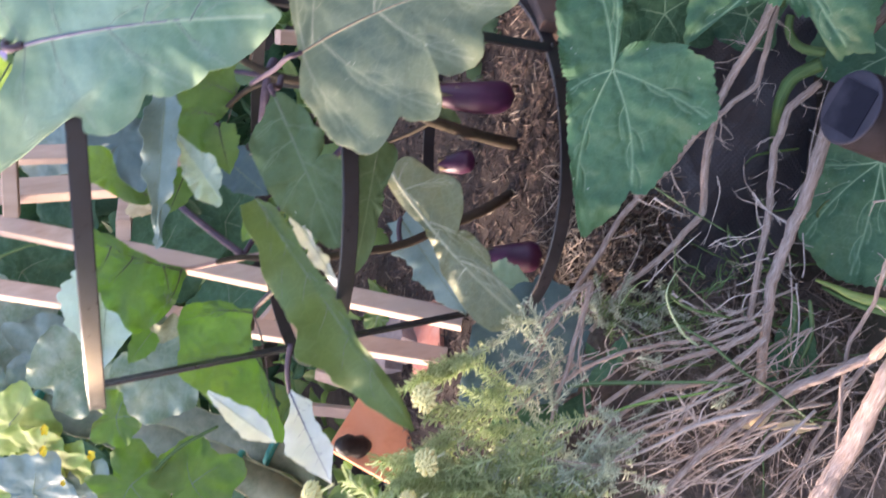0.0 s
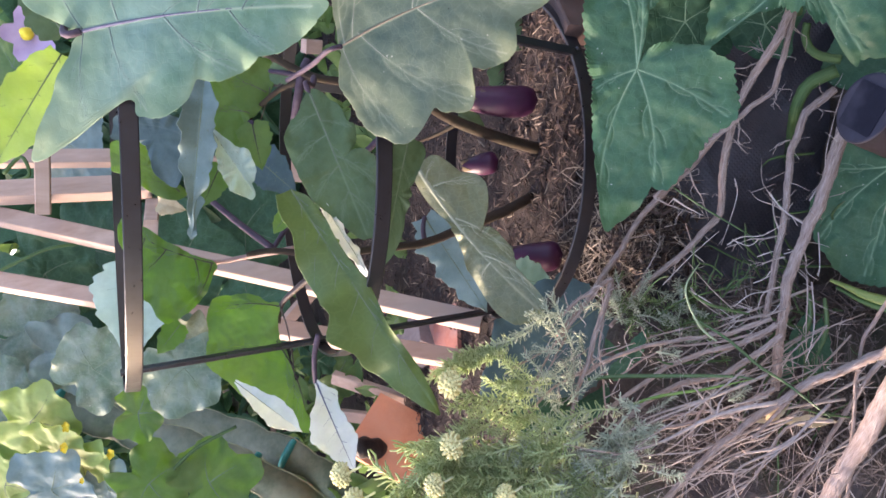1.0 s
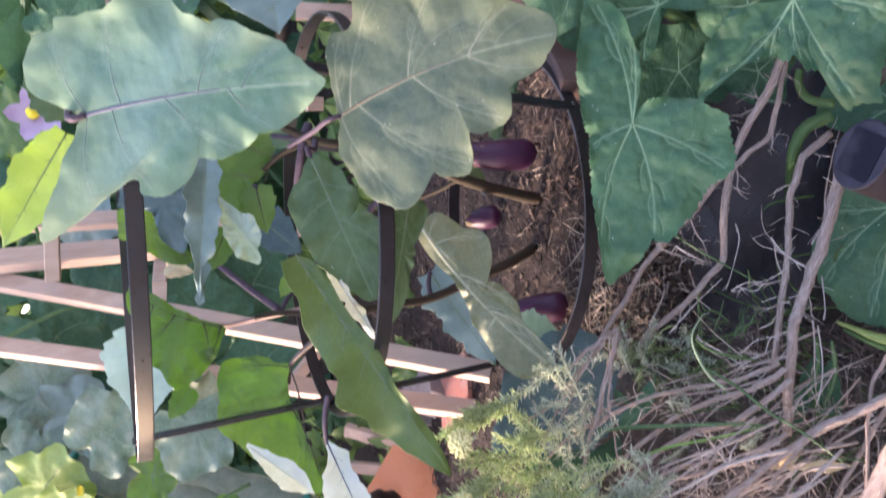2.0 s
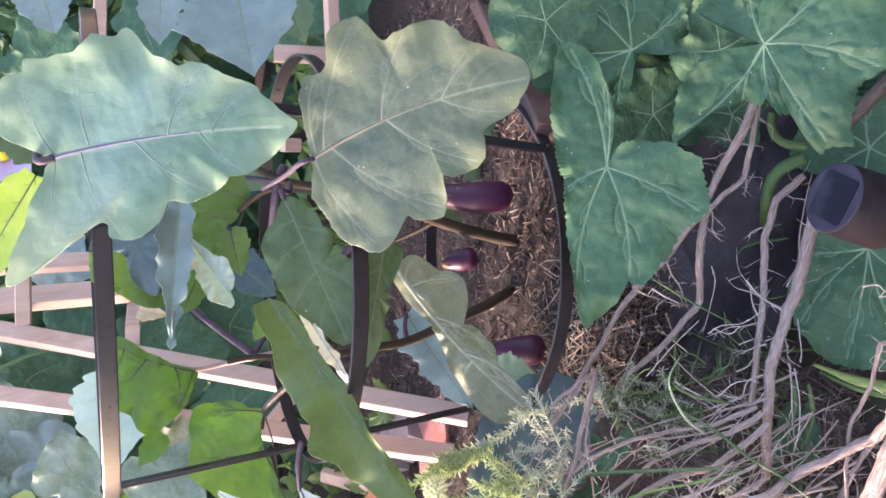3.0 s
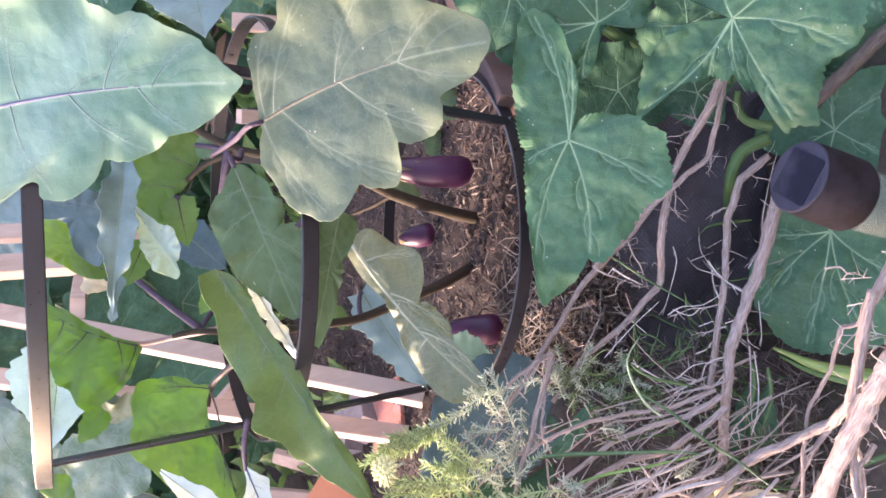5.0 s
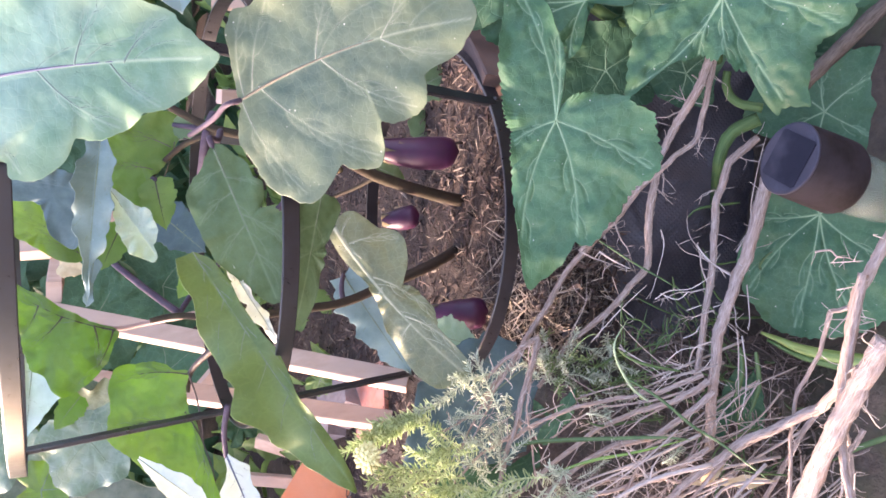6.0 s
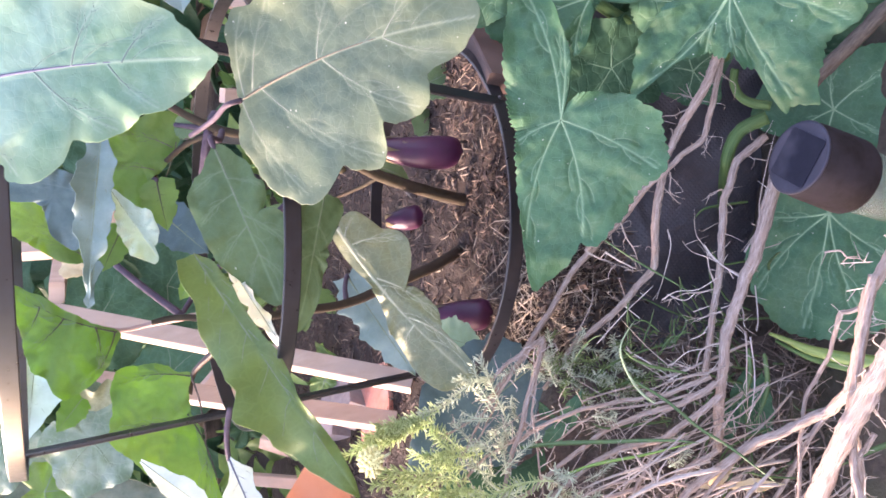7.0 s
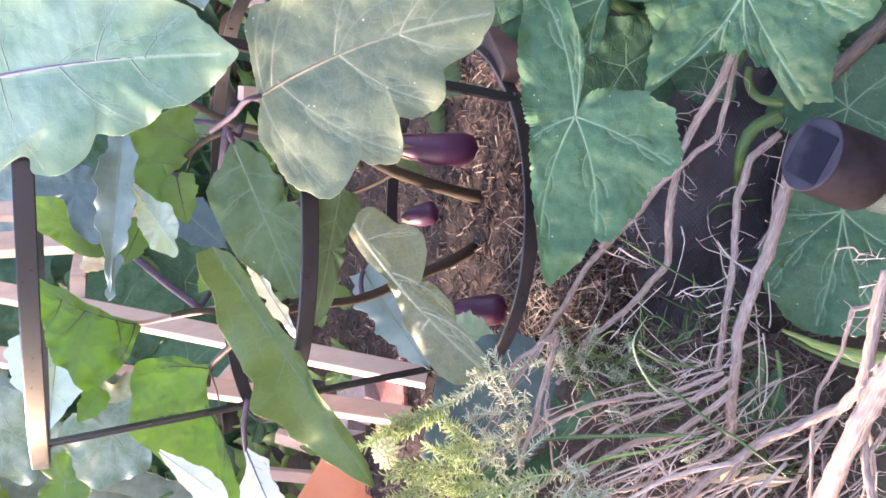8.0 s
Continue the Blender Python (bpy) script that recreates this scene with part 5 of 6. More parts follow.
limb([(0.097, 0.795, 0.262), (0.044, 0.799, 0.271), (-0.018, 0.805, 0.271), (-0.065, 0.826, 0.307), (-0.100, 0.844, 0.347), (-0.146, 0.837, 0.392)], 0.0050, 0.0025)
limb([(0.123, 0.731, 0.180), (0.094, 0.740, 0.213), (0.054, 0.742, 0.228), (-0.006, 0.735, 0.238), (-0.071, 0.739, 0.247), (-0.131, 0.750, 0.248)], 0.0046, 0.0034)
limb([(0.079, 0.696, 0.199), (0.006, 0.704, 0.218), (-0.040, 0.711, 0.233), (-0.087, 0.718, 0.249), (-0.140, 0.728, 0.246), (-0.209, 0.745, 0.236)], 0.0071, 0.0050)
limb([(0.062, 0.536, 0.182), (0.000, 0.550, 0.215), (-0.034, 0.558, 0.234), (-0.079, 0.565, 0.237), (-0.126, 0.580, 0.235)], 0.0056, 0.0046)
limb([(-0.072, 0.506, 0.264), (-0.111, 0.526, 0.272), (-0.156, 0.546, 0.280), (-0.226, 0.580, 0.283), (-0.287, 0.607, 0.295), (-0.351, 0.635, 0.308)], 0.0096, 0.0080)
limb([(-0.106, 0.572, 0.216), (-0.151, 0.630, 0.200), (-0.172, 0.661, 0.219), (-0.190, 0.684, 0.247), (-0.218, 0.700, 0.283), (-0.255, 0.713, 0.335), (-0.301, 0.723, 0.382), (-0.357, 0.734, 0.432)], 0.0057, 0.0030)
limb([(-0.050, 0.599, 0.180), (-0.058, 0.619, 0.199), (-0.097, 0.630, 0.200), (-0.138, 0.654, 0.204), (-0.183, 0.657, 0.211), (-0.255, 0.658, 0.213), (-0.332, 0.660, 0.216)], 0.0024, 0.0018)
limb([(-0.147, 0.564, 0.247), (-0.181, 0.576, 0.225), (-0.237, 0.588, 0.204), (-0.323, 0.601, 0.182)], 0.0034, 0.0025)
limb([(-0.119, 0.679, 0.088), (-0.195, 0.718, 0.127), (-0.269, 0.736, 0.166), (-0.338, 0.743, 0.207)], 0.0034, 0.0025)
limb([(-0.090, 0.822, 0.402), (-0.100, 0.818, 0.425), (-0.112, 0.823, 0.442), (-0.132, 0.828, 0.463)], 0.0030, 0.0018)
limb([(-0.090, 0.822, 0.402), (-0.118, 0.812, 0.415), (-0.147, 0.811, 0.426), (-0.175, 0.809, 0.435), (-0.203, 0.807, 0.448), (-0.246, 0.801, 0.463)], 0.0036, 0.0021)
limb([(-0.095, 0.820, 0.400), (-0.129, 0.811, 0.417), (-0.164, 0.806, 0.425), (-0.202, 0.795, 0.425), (-0.245, 0.781, 0.427)], 0.0015, 0.0009)
limb([(-0.105, 0.828, 0.416), (-0.124, 0.824, 0.438), (-0.147, 0.827, 0.454), (-0.164, 0.829, 0.469), (-0.178, 0.836, 0.492), (-0.189, 0.842, 0.515)], 0.0021, 0.0009)
limb([(-0.167, 0.843, 0.462), (-0.187, 0.833, 0.480), (-0.204, 0.831, 0.491), (-0.214, 0.830, 0.501)], 0.0012, 0.0009)
limb([(-0.155, 0.838, 0.448), (-0.181, 0.827, 0.470), (-0.194, 0.825, 0.481)], 0.0012, 0.0006)
limb([(-0.178, 0.820, 0.424), (-0.193, 0.814, 0.444), (-0.201, 0.818, 0.458), (-0.209, 0.821, 0.473), (-0.231, 0.825, 0.497), (-0.247, 0.825, 0.510)], 0.0018, 0.0012)
limb([(-0.127, 0.726, 0.261), (-0.146, 0.749, 0.300), (-0.152, 0.770, 0.335), (-0.162, 0.791, 0.376), (-0.179, 0.807, 0.414), (-0.196, 0.815, 0.443)], 0.0028, 0.0018)
limb([(-0.133, 0.721, 0.258), (-0.154, 0.738, 0.287), (-0.166, 0.759, 0.321), (-0.184, 0.777, 0.358), (-0.210, 0.789, 0.391), (-0.238, 0.798, 0.426), (-0.257, 0.805, 0.455)], 0.0034, 0.0021)
limb([(-0.144, 0.716, 0.255), (-0.167, 0.729, 0.280), (-0.191, 0.744, 0.311), (-0.200, 0.764, 0.346), (-0.215, 0.775, 0.373), (-0.237, 0.784, 0.402), (-0.255, 0.785, 0.421)], 0.0037, 0.0024)
limb([(-0.192, 0.750, 0.307), (-0.213, 0.748, 0.323), (-0.234, 0.745, 0.339), (-0.254, 0.740, 0.353)], 0.0025, 0.0018)
limb([(-0.200, 0.713, 0.265), (-0.217, 0.725, 0.291), (-0.231, 0.733, 0.313), (-0.237, 0.745, 0.338), (-0.246, 0.760, 0.369), (-0.257, 0.770, 0.397)], 0.0031, 0.0021)
limb([(-0.235, 0.725, 0.291), (-0.227, 0.742, 0.320), (-0.233, 0.759, 0.357), (-0.246, 0.769, 0.390)], 0.0018, 0.0012)
limb([(-0.180, 0.675, 0.220), (-0.202, 0.690, 0.257), (-0.250, 0.702, 0.303)], 0.0025, 0.0018)
limb([(-0.145, 0.735, 0.276), (-0.155, 0.754, 0.310), (-0.161, 0.777, 0.351), (-0.175, 0.787, 0.379), (-0.195, 0.795, 0.408)], 0.0015, 0.0009)
limb([(-0.019, 0.549, 0.238), (-0.077, 0.553, 0.249), (-0.125, 0.554, 0.261), (-0.171, 0.546, 0.268), (-0.210, 0.534, 0.273)], 0.0044, 0.0034)
limb([(-0.154, 0.547, 0.241), (-0.175, 0.557, 0.248), (-0.217, 0.551, 0.249)], 0.0027, 0.0022)
fine_twig([(-0.101, 0.782, 0.326), (-0.117, 0.759, 0.307), (-0.130, 0.741, 0.296)], 0.0009, 0.0006)
fine_twig([(-0.132, 0.752, 0.294), (-0.125, 0.743, 0.287), (-0.120, 0.736, 0.282), (-0.115, 0.732, 0.282)], 0.0009, 0.0006)
fine_twig([(-0.117, 0.752, 0.290), (-0.102, 0.739, 0.279), (-0.098, 0.722, 0.268)], 0.0009, 0.0006)
fine_twig([(-0.050, 0.770, 0.287), (-0.041, 0.758, 0.278), (-0.038, 0.741, 0.262), (-0.023, 0.724, 0.248)], 0.0009, 0.0006)
fine_twig([(-0.044, 0.766, 0.283), (-0.050, 0.751, 0.273), (-0.041, 0.740, 0.267)], 0.0009, 0.0005)
fine_twig([(-0.058, 0.731, 0.242), (-0.052, 0.720, 0.237), (-0.034, 0.711, 0.234)], 0.0009, 0.0006)
fine_twig([(-0.034, 0.709, 0.217), (-0.069, 0.702, 0.220), (-0.080, 0.699, 0.225)], 0.0009, 0.0006)
fine_twig([(-0.087, 0.710, 0.223), (-0.121, 0.702, 0.225), (-0.149, 0.698, 0.231), (-0.171, 0.697, 0.240)], 0.0011, 0.0006)
fine_twig([(-0.062, 0.749, 0.263), (-0.055, 0.731, 0.257)], 0.0009, 0.0006)
fine_twig([(-0.091, 0.749, 0.267), (-0.085, 0.738, 0.261), (-0.076, 0.731, 0.260)], 0.0009, 0.0006)
fine_twig([(0.007, 0.743, 0.253), (-0.005, 0.735, 0.249), (-0.017, 0.723, 0.241), (-0.028, 0.709, 0.231)], 0.0012, 0.0009)
fine_twig([(-0.010, 0.595, 0.225), (-0.009, 0.575, 0.227), (-0.008, 0.556, 0.231)], 0.0007, 0.0005)
fine_twig([(-0.035, 0.591, 0.222), (-0.032, 0.573, 0.226), (-0.029, 0.555, 0.231)], 0.0007, 0.0005)
fine_twig([(0.025, 0.794, 0.260), (0.007, 0.792, 0.257), (-0.024, 0.796, 0.263), (-0.052, 0.801, 0.270)], 0.0010, 0.0006)
fine_twig([(0.001, 0.818, 0.325), (-0.009, 0.809, 0.313), (-0.018, 0.799, 0.298)], 0.0016, 0.0009)
fine_twig([(-0.097, 0.807, 0.344), (-0.063, 0.788, 0.321), (-0.035, 0.768, 0.300)], 0.0009, 0.0006)
fine_twig([(-0.153, 0.749, 0.278), (-0.116, 0.727, 0.253), (-0.092, 0.717, 0.246)], 0.0009, 0.0006)
part("branch", Geo().mapped().tube([(0.307, 0.636, 0.023), (0.260, 0.669, 0.066), (0.228, 0.689, 0.091), (0.194, 0.712, 0.116), (0.173, 0.736, 0.124)], 0.0085, 0.008, 9, 6, 0.2, seed=41), M_OLD_WOOD, shrub, "dark brown weathered branch")


def twig(local, a, b, r, sag=0.08, forks=2):
    """A thin kinked twig from a to b with short side spurs."""
    a, b = Vector(a), Vector(b)
    ln = (b - a).length
    pts = [a.lerp(b, s) + Vector([local.gauss(0, 0.042 * ln) for _ in range(3)]) * (0 < s < 1) + Vector((0, 0, sag * ln * math.sin(s * math.pi))) for s in (0, 0.25, 0.5, 0.75, 1)]
    g = Geo().tube(pts, r, r * 0.18, 5, 4, 0.3, seed=local.randint(0, 9999))
    for _ in range(forks):
        k = local.randint(1, 3)
        p = pts[k]
        d = (pts[k + 1] - p) * local.uniform(0.4, 1.1) + Vector([local.gauss(0, 0.16 * ln) for _ in range(3)])
        g.tube([p, p + d * 0.5 + Vector((0, 0, 0.004)), p + d], r * 0.5, r * 0.12, 4, 3)
    for _ in range(forks * 2):
        k, q = local.randint(0, 3), local.random()
        p = pts[k].lerp(pts[k + 1], q)
        g.tube([p, p + Vector([local.gauss(0, 0.009) for _ in range(3)])], 0.0005, 0.0002, 3, 1)
    return g


local = random.Random(11)
A0, A1 = Vector((-0.104, 0.756, 0.211)), Vector((-0.197, 0.651, 0.098))
B0, B1 = Vector((-0.197, 0.828, 0.422)), Vector((-0.422, 0.674, 0.299))
for i in range(24):
    s, t = local.random(), local.random()
    a = A0.lerp(A1, s) + Vector([local.gauss(0, 0.03) for _ in range(3)])
    b = B0.lerp(B1, min(1, max(0, 0.85 * s + 0.3 * t - 0.1))) + Vector([local.gauss(0, 0.03) for _ in range(3)])
    lo, hi = local.uniform(0, 0.3), local.uniform(0.75, 1.05)
    part("twig", twig(local, a.lerp(b, lo), a.lerp(b, hi), local.choice((0.0008, 0.0012, 0.0018)), local.uniform(-0.03, 0.12), forks=3), M_TWIG, shrub)
for a, b in (((-0.036, 0.742, 0.230), (-0.054, 0.777, 0.284)), ((-0.023, 0.720, 0.228), (0.012, 0.760, 0.268)), ((-0.061, 0.727, 0.244), (-0.071, 0.750, 0.272)), ((0.000, 0.717, 0.223), (0.120, 0.681, 0.216)), ((-0.035, 0.737, 0.243), (0.036, 0.755, 0.257)),
             ((0.155, 0.781, 0.243), (0.143, 0.794, 0.271)), ((0.167, 0.778, 0.237), (0.173, 0.785, 0.251)), ((0.123, 0.764, 0.230), (0.101, 0.765, 0.232)), ((0.087, 0.789, 0.260), (0.056, 0.787, 0.257)), ((0.035, 0.819, 0.304), (-0.024, 0.801, 0.288)),
             ((-0.068, 0.822, 0.310), (-0.099, 0.827, 0.322)), ((-0.092, 0.719, 0.251), (-0.123, 0.751, 0.298)), ((-0.116, 0.718, 0.249), (-0.140, 0.753, 0.303)), ((-0.046, 0.711, 0.233), (-0.080, 0.702, 0.237)), ((-0.080, 0.702, 0.237), (-0.179, 0.707, 0.225)),
             ((-0.098, 0.784, 0.323), (-0.143, 0.762, 0.274)), ((0.000, 0.610, 0.229), (-0.010, 0.586, 0.199)), ((-0.099, 0.840, 0.350), (-0.036, 0.815, 0.344)), ((0.001, 0.826, 0.344), (-0.018, 0.790, 0.312)), ((0.066, 0.742, 0.230), (0.057, 0.741, 0.251))):
    part("twig", twig(local, a, b, 0.0011, 0.03, 2), M_TWIG, shrub)


for i in range(12):
    s = local.random()
    a = Vector((-0.186, 0.699, 0.305)).lerp(Vector((-0.243, 0.624, 0.205)), s) + Vector([local.gauss(0, 0.015) for _ in range(3)])
    b = Vector((-0.280, 0.782, 0.477)).lerp(Vector((-0.379, 0.670, 0.346)), min(1, max(0, s + local.gauss(0, 0.15)))) + Vector([local.gauss(0, 0.02) for _ in range(3)])
    part("twig", twig(local, a, b, local.choice((0.0012, 0.002, 0.0028)), local.uniform(-0.04, 0.08), 3), M_TWIG, shrub)


# ---- dry thatch under the shrub ----
def thatch_place(l):
    a = Vector((-0.103, 0.858, 0.292)).lerp(Vector((-0.120, 0.755, -0.011)), l.random())
    b = Vector((-0.314, 0.834, 0.411)).lerp(Vector((-0.321, 0.698, 0.058)), l.random())
    return a.lerp(b, l.random()) + Vector((l.gauss(0, 0.015), l.gauss(0.03, 0.03), l.gauss(0, 0.015)))


strewn("dry_thatch", 4500, thatch_place, 0.05, 0.0008, M_THATCH, "brown dead needles and fine twigs under the shrub", "plant litter", tilt=40, seed=6)


def mound():
    g = Geo()
    n = 40
    c = [Vector(p) for p in ((-0.126, 0.862, 0.376), (-0.084, 0.777, -0.109), (-0.424, 0.708, -0.019), (-0.395, 0.850, 0.471))]
    for j in range(n + 1):
        for i in range(n + 1):
            p = c[0].lerp(c[1], i / n).lerp(c[3].lerp(c[2], i / n), j / n)
            g.v.append(p + Vector((0, 0.05 * noise.noise(p * 9), 0.03 * noise.noise(p * 22))))
    for j in range(n):
        for i in range(n):
            a = j * (n + 1) + i
            g.f.append((a, a + 1, a + n + 2, a + n + 1))
    return part("litter_mound", g, M_LITTER)


tagged(mound(), "dark mound of rotting litter beneath the shrub", "plant litter", kind="structure")


low_leaf = thing("broad_bluish_plant", "broad bluish leaves half hidden behind the shrub", "vegetable plant")
leaf(low_leaf, (-0.127, 0.876, 0.383), (-0.242, 0.925, 0.517), M_EGG_BLUE_SHADE, (0.15, 0.3, 0.36, 0.38, 0.36, 0.3, 0.2, 0.1, 0), seed=70, vein=0.0008)
leaf(low_leaf, (-0.201, 0.869, 0.391), (-0.274, 0.901, 0.487), M_SQUASH_DARK, (0.15, 0.3, 0.36, 0.38, 0.36, 0.3, 0.2, 0.1, 0), seed=71, vein=0.0008)
for k, (a, b) in enumerate((((-0.163, 0.862, 0.376), (-0.135, 0.856, 0.362)), ((-0.190, 0.850, 0.373), (-0.160, 0.848, 0.392)), ((-0.200, 0.813, 0.404), (-0.169, 0.804, 0.377)), ((-0.183, 0.815, 0.380), (-0.144, 0.802, 0.367)), ((-0.189, 0.774, 0.178), (-0.124, 0.762, 0.176)), ((-0.201, 0.765, 0.158), (-0.131, 0.756, 0.162)), ((-0.208, 0.782, 0.195), (-0.157, 0.775, 0.181)))):
    leaf(low_leaf, a, b, M_SQUASH_DARK, (0.1, 0.18, 0.22, 0.22, 0.2, 0.17, 0.12, 0.06, 0), seed=72 + k, vein=0.0005, pairs=4)

# ---- needle sprigs and button flowers ----
def sprig_mesh(seed, material, length=0.09, count=50, spread=0.018, thick=0.0015):
    """A bent shoot with needle leaves in loose whorls, longer and closer towards its tip."""
    l = random.Random(seed)
    g = Geo()
    pts = [Vector((0, 0, 0)), Vector((l.gauss(0, 0.004), l.gauss(0, 0.004), length * 0.5)), Vector((l.gauss(0, 0.01), l.gauss(0, 0.01), length))]
    g.tube(pts, 0.0013, 0.0006, 5, 3)
    for k in range(count):
        s = 0.06 + 0.94 * (k / count) ** 0.85
        p = pts[0].lerp(pts[1], s * 2) if s < 0.5 else pts[1].lerp(pts[2], s * 2 - 1)
        a = k * 2.4 + l.gauss(0, 0.4)
        d = Vector((math.cos(a), math.sin(a), 0.35 + 1.1 * s * s + l.gauss(0, 0.15))).normalized() * spread * l.uniform(0.6, 1.25)
        q = d.orthogonal().normalized() * thick
        r = d.cross(q).normalized() * thick
        sag = Vector((l.gauss(0, 1), l.gauss(0, 1), l.gauss(0.4, 1))) * spread * 0.1
        b = len(g.v)
        for t, w in ((0, 0.6), (0.5, 1.0), (0.88, 0.75)):
            c = p + d * t + sag * math.sin(t * 3.1)
            g.v += [c + q * w, c - q * 0.5 * w + r * w, c - q * 0.5 * w - r * w]
        g.v.append(p + d)
        for h in (0, 3):
            for i in range(3):
                e = (i + 1) % 3
                g.f.append((b + h + i, b + h + e, b + h + 3 + e, b + h + 3 + i))
        for i in range(3):
            g.f.append((b + 6 + i, b + 6 + (i + 1) % 3, b + 9))
    return g.mesh("sprig", material)


SPRIGS = [sprig_mesh(40 + i, M_NEEDLE, 0.09, 62, 0.0145, 0.00095) for i in range(4)]
SPRIGS_DEEP = [sprig_mesh(60 + i, M_NEEDLE_DEEP, 0.09, 46, 0.016, 0.0008) for i in range(2)]
SPRIGS_GREY = [sprig_mesh(50 + i, M_NEEDLE_GREY, 0.09, 56, 0.0125, 0.00085) for i in range(3)]


def put_sprig(mesh, a, b, local, wide=0.78):
    ob = new("sprig", mesh)
    a, b = Vector(a), Vector(b)
    k = (b - a).length / 0.09
    ob.matrix_basis = Matrix.Translation(a) @ (b - a).to_track_quat("Z", "Y").to_matrix().to_4x4() @ pose(0, 0, 0, 0, 0, local.uniform(0, 360)) @ Matrix.Diagonal((max(k, wide), max(k, wide), k, 1))
    ob.parent = shrub
    return ob


local = random.Random(21)
C0, C1, C2, C3 = [Vector(p) for p in ((-0.204, 0.838, 0.566), (-0.205, 0.808, 0.426), (-0.351, 0.745, 0.432), (-0.330, 0.791, 0.657))]
for i in range(230):
    s, t = local.random(), 0.40 + 0.64 * local.random() ** 0.85
    p = C0.lerp(C1, s).lerp(C3.lerp(C2, s), t) + Vector([local.gauss(0, 0.012) for _ in range(3)])
    way = Vector((-0.03 * local.random(), local.gauss(0, 0.02), 0.05)) + Vector([local.gauss(0, 0.022) for _ in range(3)])
    mesh = local.choice(SPRIGS if s + 0.6 * local.random() < 0.78 + 0.45 * t else SPRIGS_GREY)
    put_sprig(mesh, p - way * 0.5, p + way * local.uniform(0.1, 0.6), local)
for a, b in (((-0.159, 0.836, 0.517), (-0.173, 0.839, 0.560)), ((-0.169, 0.836, 0.530), (-0.175, 0.841, 0.584)), ((-0.171, 0.838, 0.548), (-0.181, 0.841, 0.605)), ((-0.182, 0.837, 0.555), (-0.191, 0.839, 0.614)), ((-0.175, 0.835, 0.525), (-0.186, 0.838, 0.576)), ((-0.203, 0.820, 0.474), (-0.206, 0.828, 0.521)), ((-0.202, 0.826, 0.503), (-0.183, 0.834, 0.531)), ((-0.223, 0.822, 0.511), (-0.221, 0.831, 0.582)), ((-0.235, 0.817, 0.495), (-0.229, 0.826, 0.547)), ((-0.232, 0.824, 0.536), (-0.238, 0.827, 0.595)), ((-0.247, 0.811, 0.479), (-0.241, 0.820, 0.525)), ((-0.219, 0.821, 0.493), (-0.205, 0.830, 0.539))):
    put_sprig(local.choice(SPRIGS), a, b, local)
    put_sprig(local.choice(SPRIGS), Vector(a) + Vector((0.004, 0.006, -0.006)), Vector(b) + Vector([local.gauss(0, 0.008) for _ in range(3)]), local)
for a, b in (((-0.118, 0.818, 0.421), (-0.134, 0.833, 0.474)), ((-0.131, 0.829, 0.456), (-0.140, 0.836, 0.498)), ((-0.133, 0.834, 0.480), (-0.150, 0.838, 0.517)), ((-0.146, 0.835, 0.493), (-0.164, 0.838, 0.536)), ((-0.147, 0.823, 0.439), (-0.167, 0.822, 0.449)), ((-0.165, 0.821, 0.443), (-0.187, 0.821, 0.460)), ((-0.184, 0.821, 0.457), (-0.206, 0.821, 0.480)), ((-0.179, 0.817, 0.439), (-0.195, 0.820, 0.461)), ((-0.226, 0.813, 0.464), (-0.216, 0.821, 0.493)), ((-0.243, 0.806, 0.449), (-0.236, 0.813, 0.477)), ((-0.230, 0.767, 0.389), (-0.214, 0.753, 0.361)), ((-0.212, 0.721, 0.319), (-0.196, 0.710, 0.300)), ((-0.166, 0.773, 0.374), (-0.164, 0.760, 0.354))):
    put_sprig(local.choice(SPRIGS_GREY), a, b, local, 0.35 if a[0] < -0.22 and a[2] < 0.42 else 0.78)
for i in range(22):
    p = Vector((-0.280, 0.764, 0.430)) + Vector([local.gauss(0, 0.03), local.gauss(0, 0.02), local.gauss(0, 0.02)])
    put_sprig(local.choice(SPRIGS_GREY), p, p + Vector((local.gauss(0, 0.025), local.gauss(-0.015, 0.015), local.gauss(0.01, 0.02))), local)
for i in range(26):
    p = Vector((-0.135, 0.837, 0.319)) + Vector([local.gauss(0, 0.022), local.gauss(0, 0.02), local.gauss(-0.01, 0.018)])
    put_sprig(local.choice(SPRIGS_GREY + SPRIGS_DEEP), p, p + Vector((local.gauss(0, 0.025), local.gauss(-0.015, 0.015), local.gauss(0.0, 0.02))), local)
for i in range(26):
    p = Vector((-0.130, 0.832, 0.372)) + Vector([local.gauss(0, 0.018), local.gauss(0.005, 0.012), local.gauss(-0.01, 0.022)])
    put_sprig(local.choice(SPRIGS_GREY + SPRIGS_DEEP), p, p + Vector((local.gauss(0.01, 0.018), local.gauss(-0.01, 0.012), local.gauss(0.0, 0.02))), local, 0.6)
for i in range(13):
    p = Vector((-0.160, 0.822, 0.455)).lerp(Vector((-0.245, 0.797, 0.462)), local.random()) + Vector([local.gauss(0, 0.01) for _ in range(3)])
    put_sprig(local.choice(SPRIGS_GREY), p, p + Vector((local.gauss(0.02, 0.015), local.gauss(0.0, 0.01), local.gauss(0.012, 0.02))), local, 0.6)


